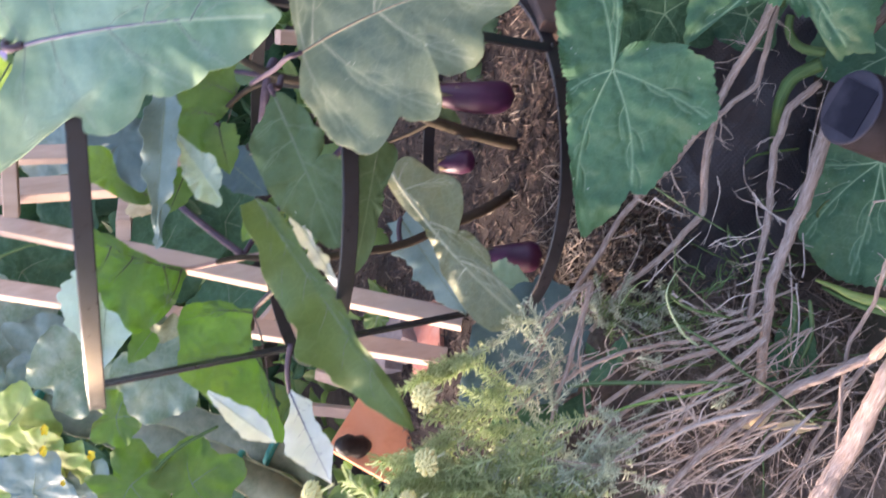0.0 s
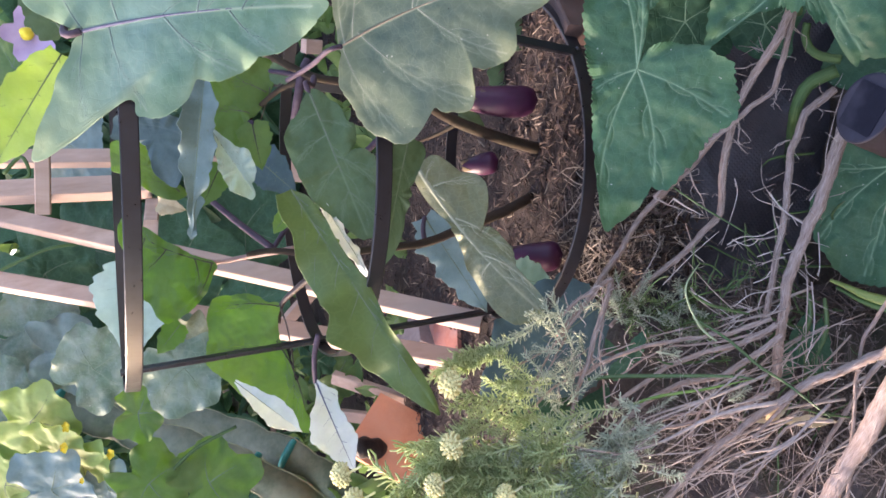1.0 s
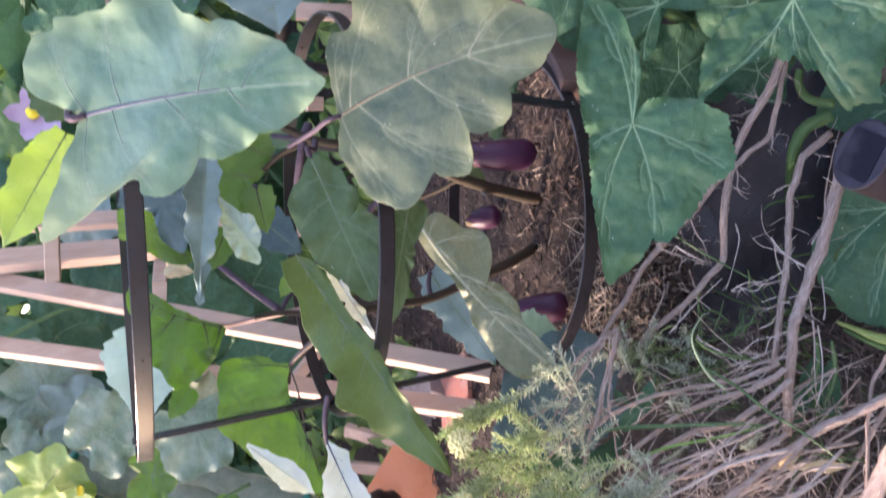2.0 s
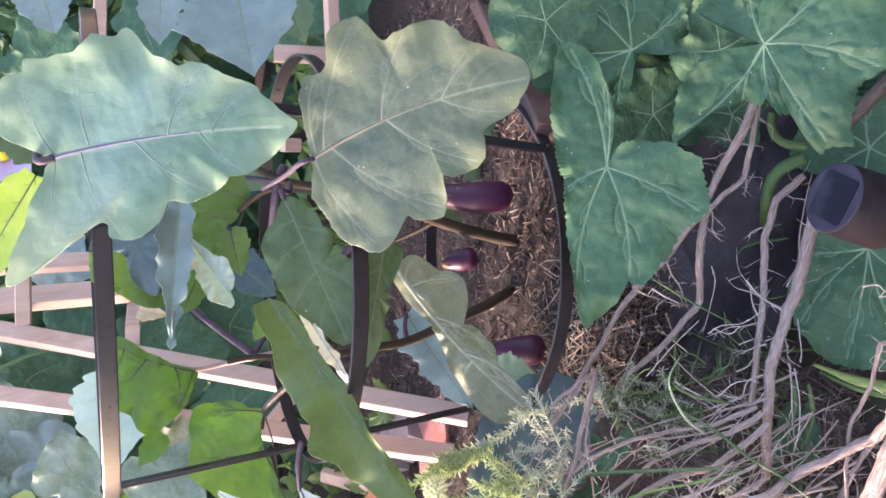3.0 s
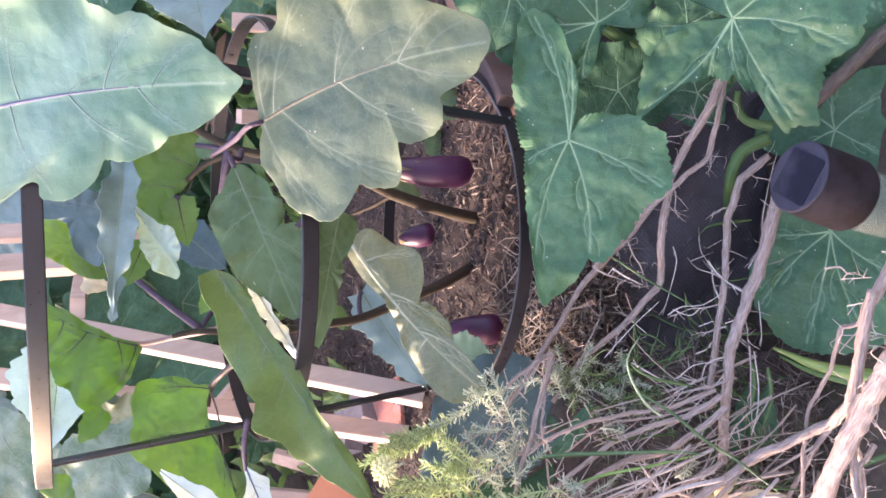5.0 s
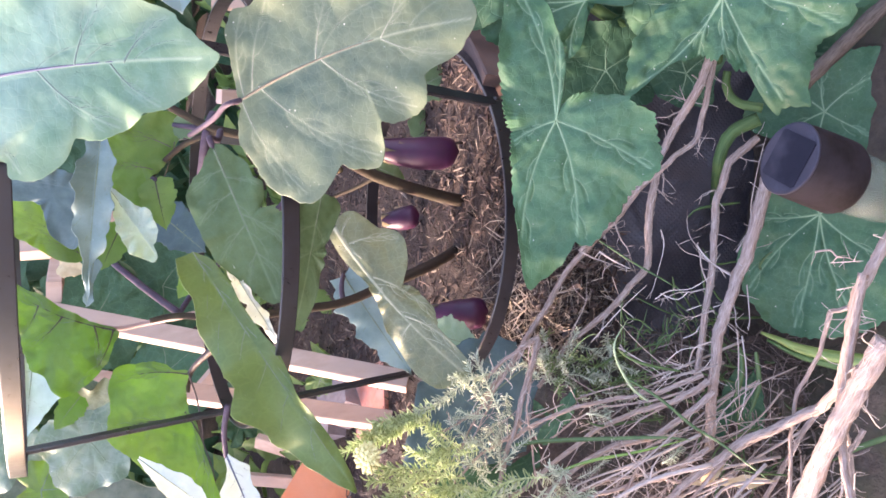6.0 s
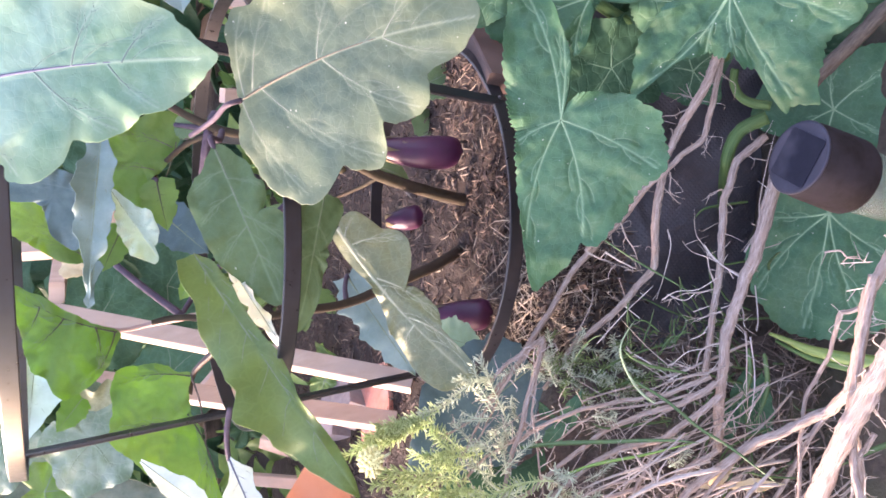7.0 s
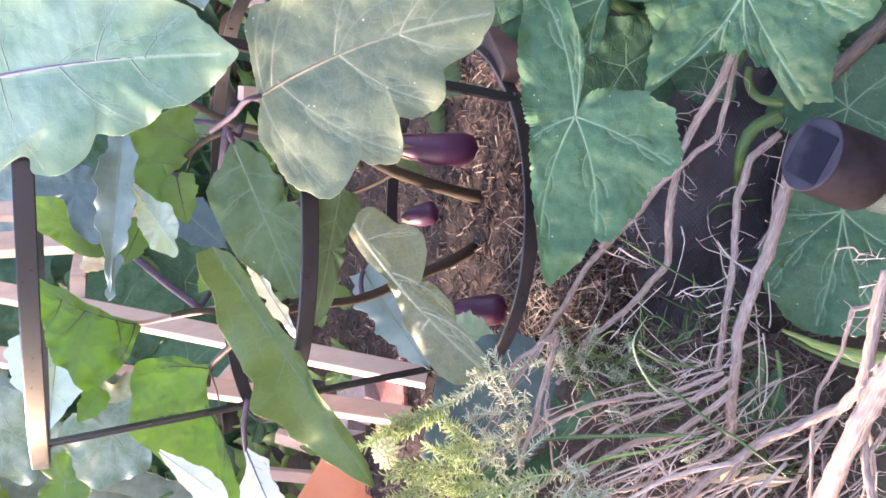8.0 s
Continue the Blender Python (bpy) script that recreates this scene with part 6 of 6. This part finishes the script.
def button(p, r, seed, way=(0, -0.3, 1)):
    """A flattened head packed with small pointed florets."""
    l = random.Random(seed)
    g = Geo()
    m = Matrix.Translation(p) @ Vector(way).to_track_quat("Z", "Y").to_matrix().to_4x4()
    g.lathe(m, ((0.2 * r, -0.5 * r), (0.75 * r, -0.4 * r), (0.85 * r, 0.0), (0.6 * r, 0.5 * r), (0.2 * r, 0.66 * r)), 14)
    for k in range(70):
        z = 1 - 1.55 * (k + 0.5) / 70
        a, q = k * 2.39996 + l.gauss(0, 0.1), math.sqrt(1 - z * z)
        d = Vector((q * math.cos(a), q * math.sin(a), 0.75 * z))
        tall = r * l.uniform(0.26, 0.4)
        mm = Matrix.Translation(m @ (d * r * 0.78)) @ (m.to_3x3() @ d).to_track_quat("Z", "Y").to_matrix().to_4x4()
        g.lathe(mm, ((0.13 * r, 0), (0.15 * r, tall * 0.5), (0.05 * r, tall)), 5)
    head = part("button_flower", g, M_BUTTON, shrub, "pale yellow-green button flower head")
    part("flower_stalk", Geo().tube([Vector(p), m @ Vector((0.001, 0.001, -0.012)), m @ Vector((0.003, 0.004, -0.025))], 0.0011, 0.0013, 5, 3), M_NEEDLE_GREY, head)


for i, (p, r) in enumerate((((-0.189, 0.781, 0.610), 0.0135), ((-0.243, 0.754, 0.618), 0.0125), ((-0.270, 0.782, 0.720), 0.0115), ((-0.292, 0.766, 0.711), 0.0125), ((-0.279, 0.749, 0.637), 0.011), ((-0.290, 0.732, 0.570), 0.0105))):
    button(p, r, i)


# ---- grass and weeds ----
def blade(pts, width, material, label):
    pts = [Vector(p) for p in pts]
    g = Geo()
    n = 14
    for i in range(n + 1):
        s = i / n
        p = Vector([curve_at([q[k] for q in pts], s) for k in range(3)])
        p2 = Vector([curve_at([q[k] for q in pts], min(1, s + 0.02)) for k in range(3)])
        way = (p2 - p).normalized() if (p2 - p).length else way
        side = way.cross(EYE - p).normalized()
        up = side.cross(way)
        w = width / 2 * (1 - s ** 3) * (0.6 + 0.4 * math.sin(min(1, s * 3) * 1.57)) + 0.0002
        g.v += [p - side * w + up * w * 0.25, p - up * 0.0004, p + side * w + up * w * 0.25, p + up * 0.0004]
    for i in range(n):
        for k in range(4):
            a, b = i * 4 + k, i * 4 + (k + 1) % 4
            g.f.append((a, a + 4, b + 4, b))
    ob = part("grass_blade", g, material)
    return tagged(ob, label, "grass", "grass blades by the shrub")


blade([(-0.150, 0.731, 0.328), (-0.136, 0.738, 0.343), (-0.110, 0.744, 0.356), (-0.090, 0.745, 0.358), (-0.068, 0.747, 0.340)], 0.0025, M_GRASS_PALE, "pale green curved grass blade in the shrub")
blade([(-0.128, 0.761, 0.337), (-0.149, 0.736, 0.310), (-0.175, 0.712, 0.288), (-0.190, 0.692, 0.270), (-0.209, 0.671, 0.253), (-0.223, 0.654, 0.241)], 0.0030, M_GRASS, "green grass blade lying across the twigs")
blade([(-0.197, 0.802, 0.441), (-0.193, 0.787, 0.413), (-0.190, 0.762, 0.375), (-0.186, 0.723, 0.321), (-0.187, 0.702, 0.296)], 0.0045, M_GRASS, "long green grass blade among the twigs")
blade([(-0.223, 0.775, 0.407), (-0.211, 0.759, 0.377), (-0.201, 0.734, 0.340), (-0.187, 0.706, 0.300)], 0.0032, M_GRASS_LIGHT, "bright green grass blade among the twigs")
blade([(0.013, 0.818, 0.325), (-0.009, 0.799, 0.298), (-0.030, 0.776, 0.271), (-0.051, 0.753, 0.244)], 0.0018, M_GRASS, "thin dark grass blade over the black fabric")
blade([(-0.100, 0.722, 0.215), (-0.129, 0.718, 0.216), (-0.164, 0.722, 0.227)], 0.006, M_GRASS, "broad green blade under the woody stems")
blade([(-0.105, 0.710, 0.204), (-0.140, 0.705, 0.205), (-0.174, 0.709, 0.217)], 0.005, M_GRASS, "broad green blade under the woody stems")
blade([(-0.162, 0.546, 0.206), (-0.172, 0.558, 0.233), (-0.184, 0.568, 0.256)], 0.005, M_GRASS, "bright green grass blade beside the thick stem")
local = random.Random(5)
for i in range(55):
    p = Vector((-0.157, 0.797, 0.230)) + Vector((local.gauss(0, 0.06), local.gauss(-0.01, 0.03), local.gauss(-0.06, 0.05)))
    d = Vector((local.gauss(0, 0.04), local.gauss(-0.01, 0.02), local.uniform(0.03, 0.11)))
    blade([p, p + d * 0.4 + Vector((0, 0, 0.01)), p + d * 0.8, p + d + Vector((local.gauss(0, 0.012), -0.005, 0.0))], local.uniform(0.0012, 0.003), M_GRASS, "dark green grass blade growing through the shrub")
for i in range(30):
    p = Vector((-0.098, 0.800, 0.250)) + Vector((local.gauss(0, 0.022), local.gauss(0, 0.012), local.gauss(0, 0.045)))
    d = Vector((local.gauss(0.015, 0.02), local.gauss(-0.012, 0.012), local.gauss(0.01, 0.03)))
    blade([p, p + d * 0.4 + Vector((0.004, 0, 0)), p + d * 0.8, p + d + Vector((local.gauss(0, 0.008), -0.004, 0.0))], local.uniform(0.0009, 0.002), M_GRASS, "dark green grass blade at the foot of the black fabric")
bit = thing("fallen_brown_leaf", "brown dead leaf caught on the trellis", "dead leaf")
leaf(bit, (-0.014, 1.325, 0.851), (-0.024, 1.310, 0.813), M_DRY, (0.2, 0.3, 0.36, 0.36, 0.3, 0.25, 0.18, 0.1, 0), fold=0.4, bend=0.1, seed=62, vein=0.0005, veins=M_DRY, pairs=3)
dry = thing("dry_curled_leaf", "curled tan dead leaf caught among the twigs", "dead leaf")
leaf(dry, (-0.232, 0.709, 0.278), (-0.212, 0.699, 0.255), M_DRY, (0.05, 0.15, 0.2, 0.22, 0.2, 0.15, 0.1, 0.05, 0), fold=0.6, bend=0.2, seed=60, vein=0.0005, veins=M_DRY, pairs=3)
leaf(dry, (-0.236, 0.722, 0.282), (-0.232, 0.678, 0.209), M_DRY, (0.02, 0.03, 0.03, 0.04, 0.05, 0.08, 0.06, 0.03, 0), fold=0.4, bend=0.03, seed=61, vein=0.0005, veins=M_DRY, pairs=3)

# ---- wooden trellis ----
trellis = thing("wooden_trellis", "pale pinkish wooden slat trellis behind the cage", "trellis")


def slat(a, b, wide, deep, twist=0.0, name="slat"):
    m, ln = along(a, b, twist)
    part(name, Geo().box(m, wide, deep, ln, 0.0015), M_WOOD, trellis, smooth=False)


slat((0.007, 1.723, 1.307), (-0.187, 1.197, 0.392), 0.028, 0.022, -50)
slat((-0.113, 1.715, 1.309), (-0.256, 1.267, 0.390), 0.028, 0.022, -50)
slat((-0.016, 1.627, 1.288), (0.014, 1.542, 0.847), 0.040, 0.022, -25)
slat((0.062, 1.898, 1.195), (0.072, 1.833, 0.894), 0.034, 0.02, -25)
slat((0.092, 1.461, 1.011), (-0.033, 1.473, 1.010), 0.042, 0.022, 0, "rail")
slat((-0.022, 1.539, 0.846), (-0.057, 1.453, 0.854), 0.034, 0.022, 0, "rail")
slat((-0.222, 1.504, 0.631), (-0.155, 1.507, 0.570), 0.03, 0.018, 0, "brace")
slat((-0.347, 1.650, 0.503), (-0.385, 1.567, 0.381), 0.024, 0.018, 0, "rail")
slat((-0.427, 1.707, 0.524), (-0.434, 1.641, 0.414), 0.022, 0.018, 0, "rail")
slat((0.054, 1.624, 0.776), (0.046, 1.587, 0.549), 0.036, 0.02, 0)
slat((0.261, 1.509, 0.599), (0.263, 1.518, 0.569), 0.024, 0.02, 0)
slat((0.508, 1.453, 0.896), (0.399, 1.479, 0.898), 0.036, 0.02, 0, "rail")
slat((0.537, 1.411, 0.535), (0.429, 1.433, 0.526), 0.03, 0.02, 0, "rail")
slat((0.433, 1.551, 0.603), (0.431, 1.528, 0.496), 0.03, 0.02, 0)
slat((0.498, 1.237, 0.374), (0.399, 1.207, 0.346), 0.024, 0.02, 0, "rail")

# ---- rubble, brick and terracotta on the bed ----
def slab(name, centre, sx, sy, sz, turn, material, label, category, seed):
    l = random.Random(seed)
    bm = bmesh.new()
    bmesh.ops.create_cube(bm, size=1)
    bmesh.ops.subdivide_edges(bm, edges=bm.edges[:], cuts=3, use_grid_fill=True)
    for v in bm.verts:
        v.co = Vector((v.co.x * sx, v.co.y * sy, v.co.z * sz))
        v.co += v.co.normalized() * 0.06 * min(sx, sy, sz) * (noise.noise(v.co * 22 + Vector((seed, 0, 0))) - 0.3 * (abs(v.co.x) > 0.49 * sx and abs(v.co.y) > 0.49 * sy))
    me = bpy.data.meshes.new(name)
    bm.to_mesh(me)
    bm.free()
    me.materials.append(material)
    ob = new(name, me)
    ob.matrix_basis = Matrix.Translation(centre) @ pose(0, 0, 0, *turn)
    return tagged(ob, label, category)


tile = slab("terracotta_tile", (0, 0, 0), 0.125, 0.14, 0.018, (0, 0, 0), M_TERRACOTTA, "orange terracotta tile leaning on the soil", "tile", 2)
c0, c1, c2 = Vector((-0.469, 1.488, 0.524)), Vector((-0.367, 1.526, 0.437)), Vector((-0.400, 1.463, 0.340))
ax = (c1 - c0).normalized()
ay = (c2 - c1 - ax * (c2 - c1).dot(ax)).normalized()
tile.matrix_basis = Matrix.Translation((c0 + c2) / 2) @ Matrix((ax, ay, ax.cross(ay))).transposed().to_4x4()
slab("brick", (-0.237, 1.338, 0.375), 0.11, 0.09, 0.05, (10, 5, 20), M_BRICK, "weathered red brick lying on the bed", "brick", 3)
slab("rubble_stone", (-0.240, 1.407, 0.414), 0.075, 0.06, 0.045, (20, 10, 50), M_STONE, "grey angular stone on the bed", "stone", 4)
slab("brick", (-0.343, 1.430, 0.354), 0.12, 0.06, 0.05, (0, 5, 65), M_BRICK, "weathered red brick beside the tile", "brick", 5)
slab("rubble_stone", (-0.273, 1.482, 0.414), 0.09, 0.05, 0.035, (10, 10, 20), M_STONE, "grey angular stone by the trellis foot", "stone", 6)
old = thing("shrivelled_fruit", "dark shrivelled fruit lying against the tile", "fruit")
part("skin", Geo().lathe(Matrix.Translation((-0.438, 1.455, 0.488)) @ pose(0, 0, 0, 30, 20, 0), ((0.002, -0.045), (0.013, -0.04), (0.021, -0.018), (0.017, 0.0), (0.020, 0.018), (0.012, 0.038), (0.003, 0.046)), 18, 0.8), M_ROT, old)


# ---- climbing cactus behind ----
def cactus_stem(pts, r, seed, ties=()):
    pts = [Vector(p) for p in pts]
    ob = thing("climbing_cactus_stem", "long three-ribbed green cactus stem with scalloped pale edges", "cactus", "climbing cactus stems")
    n = 60
    body, rims = Geo(), [Geo(), Geo(), Geo()]
    line = [Vector([curve_at([q[k] for q in pts], i / n) for k in range(3)]) for i in range(n + 1)]
    edge = [[], [], []]
    for i, p in enumerate(line):
        way = (line[min(n, i + 1)] - line[max(0, i - 1)]).normalized()
        u = way.cross(Vector((0.2, -1, 0.1))).normalized()
        v = way.cross(u)
        v = -v if v.dot(EYE - p) < 0 else v
        tw = math.pi / 6
        scallop = 0.74 + 0.26 * abs(math.sin(i * 0.36 + seed)) ** 0.7 + 0.05 * noise.noise((i * 0.9, seed, 0))
        for k in range(6):
            a = tw + math.pi * k / 3
            rr = r * (scallop if k % 2 == 0 else 0.5) * (0.35 + 0.65 * min(1, (n - i) / 5))
            q = p + u * (math.cos(a) * rr) + v * (math.sin(a) * rr)
            body.v.append(q)
            if k % 2 == 0:
                edge[k // 2].append(q)
    for i in range(n):
        for k in range(6):
            a, b = i * 6 + k, i * 6 + (k + 1) % 6
            body.f.append((a, b, b + 6, a + 6))
    body.f += [(5, 4, 3, 2, 1, 0), tuple(n * 6 + k for k in range(6))]
    part("stem_body", body, M_CACTUS, ob)
    for k in range(3):
        part("rib_edge", Geo().tube(edge[k], 0.0012, 0.0009, 5, 1, 0.5), M_CACTUS_RIM, ob)
    for s in ties:
        i = int(s * n)
        m = Matrix.Translation(line[i]) @ (line[i + 1] - line[i]).to_track_quat("Z", "Y").to_matrix().to_4x4()
        part("tie", Geo().lathe(m, ((r * 0.95, -0.006), (r * 1.0, 0), (r * 0.96, 0.006), (r * 0.9, 0)), 14), M_TEAL, ob)
        part("tie_knot", Geo().tube([m @ Vector((r, 0, 0)), m @ Vector((r * 1.3, r * 0.3, 0.01)), m @ Vector((r * 1.2, r * 0.9, 0.0)), m @ Vector((r * 1.5, r * 1.2, 0.02))], 0.004, 0.002, 6, 3), M_TEAL, ob)
    return ob


cactus_stem([(-0.769, 1.881, 0.380), (-0.542, 1.653, 0.626), (-0.488, 1.757, 0.772), (-0.454, 1.855, 0.905), (-0.420, 1.958, 1.022)], 0.041, 0.4, (0.3, 0.93))
cactus_stem([(-0.668, 1.793, 0.380), (-0.527, 1.709, 0.547), (-0.484, 1.812, 0.665), (-0.455, 1.918, 0.791), (-0.375, 2.043, 0.956)], 0.037, 1.2, (0.3,))
cactus_stem([(-0.466, 2.012, 0.759), (-0.450, 2.073, 0.911), (-0.404, 2.118, 1.016), (-0.356, 2.218, 1.124), (-0.298, 2.340, 1.287)], 0.028, 2.0)

# ---- plants behind the trellis ----
back = thing("rambling_squash_vine", "rambling vine with mildewed leaves behind the trellis", "vegetable plant")
spots = (
    ((-0.290, 1.555, 0.935), 0.075, M_MILDEW_HAZE), ((-0.261, 1.346, 0.809), 0.07, M_MILDEW_HAZE), ((-0.353, 1.471, 0.869), 0.045, M_EGG_BACKLIT), ((-0.477, 1.782, 0.997), 0.07, M_EGG_LIME), ((-0.424, 1.805, 1.046), 0.08, M_EGG_LIME), ((-0.505, 1.787, 0.958), 0.06, M_EGG_LIME), ((-0.392, 1.878, 1.089), 0.07, M_MILDEW_HAZE),
    ((-0.510, 1.572, 0.742), 0.085, M_EGG_BACKLIT), ((-0.510, 1.612, 0.845), 0.07, M_EGG_BACKLIT), ((-0.552, 1.782, 1.009), 0.08, M_EGG_BLUE), ((-0.568, 1.795, 0.908), 0.06, M_EGG_BLUE), ((-0.573, 1.923, 1.097), 0.09, M_EGG_LIME), ((-0.483, 1.953, 1.158), 0.09, M_EGG_LIME), ((-0.653, 1.902, 1.057), 0.09, M_EGG_LIME),
    ((-0.212, 1.347, 0.804), 0.05, M_EGG_YELLOW), ((-0.163, 2.032, 1.029), 0.12, M_SQUASH_DARK), ((-0.268, 1.925, 1.048), 0.10, M_MILDEW_HAZE), ((-0.301, 1.789, 0.983), 0.08, M_EGG_BLUE), ((-0.126, 1.929, 0.761), 0.11, M_SQUASH_DARK), ((-0.070, 1.985, 0.621), 0.11, M_SQUASH_DARK),
    ((-0.365, 1.791, 0.454), 0.05, M_FAR_LEAF), ((-0.323, 1.713, 0.522), 0.04, M_SQUASH_DARK), ((-0.246, 1.869, 0.630), 0.09, M_SQUASH_DARK), ((-0.120, 2.107, 0.939), 0.11, M_SQUASH_DARK), ((0.112, 2.031, 0.979), 0.10, M_EGG_BLUE),
    ((0.253, 1.973, 1.079), 0.09, M_FAR_LEAF), ((0.136, 2.077, 1.089), 0.10, M_SQUASH_DARK), ((0.137, 1.953, 0.777), 0.10, M_SQUASH_DARK), ((-0.222, 1.455, 0.398), 0.03, M_FAR_LEAF), ((-0.212, 1.442, 0.447), 0.025, M_FAR_LEAF),
    ((0.404, 1.600, 0.982), 0.08, M_SQUASH_DARK), ((0.506, 1.738, 0.801), 0.1, M_SQUASH_DARK), ((0.512, 1.628, 0.534), 0.08, M_SQUASH_DARK), ((0.504, 1.670, 0.375), 0.1, M_SQUASH_DARK), ((0.552, 1.512, 0.519), 0.1, M_SQUASH_DARK),
)
local = random.Random(31)
for i, (p, r, mat) in enumerate(spots):
    to = Vector((local.gauss(-0.1, 0.3), -1, local.gauss(0.5, 0.3)))
    if mat == M_EGG_BACKLIT:
        to = Vector((local.gauss(0.05, 0.2), -1, local.gauss(0.1, 0.2)))
    if mat in (M_EGG_LIME, M_EGG_YELLOW):
        to = Vector((local.gauss(-0.6, 0.2), -1, local.gauss(0.4, 0.2)))
    if mat == M_MILDEW_HAZE:
        to = Vector((local.gauss(0.05, 0.15), -1, local.gauss(0.2, 0.15)))
    if mat in (M_EGG_BLUE, M_EGG_SKY_SHEEN):
        to = Vector((local.gauss(-0.3, 0.15), -1, local.gauss(0.35, 0.15)))
    palmate(back, p, [(a + local.uniform(-8, 8), r * local.uniform(0.86, 1.12) * (0.5 if a == 270 else 1)) for a in range(0, 360, 30)], mat, toward=to, mains=(20, 90, 160), seed=100 + i, up=(local.gauss(0, 0.5), 0, -1), veins=M_VEIN_BACK, dome=0.12, teeth=0.04, puff=0.006, detail=0.3, crumple=0.006)
for pts in ([(-0.177, 1.972, 1.152), (-0.120, 1.934, 1.045), (-0.103, 1.914, 0.992), (-0.094, 1.934, 0.906)], [(-0.500, 1.602, 0.817), (-0.449, 1.586, 0.769), (-0.409, 1.563, 0.702)], [(0.033, 1.745, 1.087), (0.064, 1.736, 1.058), (0.033, 1.728, 1.044), (0.023, 1.735, 1.063)]):
    part("vine", Geo().mapped().tube(pts, 0.004, 0.003, 7, 5), M_STEM_SQUASH, back)
for i, p in enumerate(((-0.414, 1.674, 0.984), (-0.450, 1.672, 0.987), (-0.524, 1.710, 0.958), (-0.474, 1.694, 0.909))):
    g = Geo()
    for k in range(5):
        a = 2 * math.pi * k / 5 + i
        c = Vector(p)
        d = Vector((math.cos(a), -0.7 - 0.3 * math.sin(3 * k + i), math.sin(a) * 0.7)) * (0.011 if i in (0, 1, 3) else 0.007)
        e = Vector((-math.sin(a), 0.3, math.cos(a))) * d.length * 0.33
        s = len(g.v)
        g.v += [c, c + d * 0.6 + e, c + d, c + d * 0.6 - e, c + d * 0.6 + Vector((0, 0.004, 0))]
        g.f += [(s, s + 1, s + 4), (s + 1, s + 2, s + 4), (s + 2, s + 3, s + 4), (s + 3, s, s + 4)]
    part("flower", g, M_YELLOW, back)


def hedge(name, count, box, size, material, label, seed):
    """A deep bank of single leaves."""
    l = random.Random(seed)
    g = Geo()
    g.uv = []
    (x0, x1), (y0, y1), (z0, z1) = box
    for _ in range(count):
        p = Vector((l.uniform(x0, x1), l.uniform(y0, y1), z0 + (z1 - z0) * l.random()))
        top = z1 * (0.75 + 0.3 * noise.noise((p.x * 1.3, p.y * 1.3, seed)))
        if p.z > top or noise.noise(p * 2.2 + Vector((seed, 0, 0))) < -0.12:
            continue
        r = size * l.uniform(0.6, 1.4)
        m = Matrix.Translation(p) @ pose(0, 0, 0, l.gauss(50, 35), l.gauss(0, 35), l.uniform(0, 360))
        s = len(g.v)
        shape = ((0, 0), (0.3, 0.28), (0.62, 0.3), (1, 0.0))
        for t, w in shape:
            for e in (-1, 0, 1):
                g.v.append(m @ Vector((e * w * r, (t - 0.5) * r * 1.3, (abs(e) * 0.12 - 0.5 * (t - 0.5) ** 2) * r)))
                g.uv.append((e * w * r + p.x, t * r + p.z))
        for i in range(3):
            for k in range(2):
                a = s + i * 3 + k
                g.f.append((a, a + 1, a + 4, a + 3))
    return tagged(part(name, g, material), label, "foliage", kind="stuff")


hedge("foliage_bank", 5000, ((-2.6, 1.6), (2.2, 3.2), (0.3, 1.9)), 0.12, M_SQUASH_DARK, "dense dark garden foliage behind the bed", 1)
hedge("foliage_bank", 9000, ((-9, 5), (5, 8), (-0.05, 2.6)), 0.3, M_FAR_LEAF, "sunlit hedge at the end of the garden", 2)
hedge("weed_cover", 1500, ((-1.2, 0.9), (1.55, 2.3), (0.38, 0.62)), 0.05, M_FAR_LEAF, "low green weeds at the back of the bed", 3)
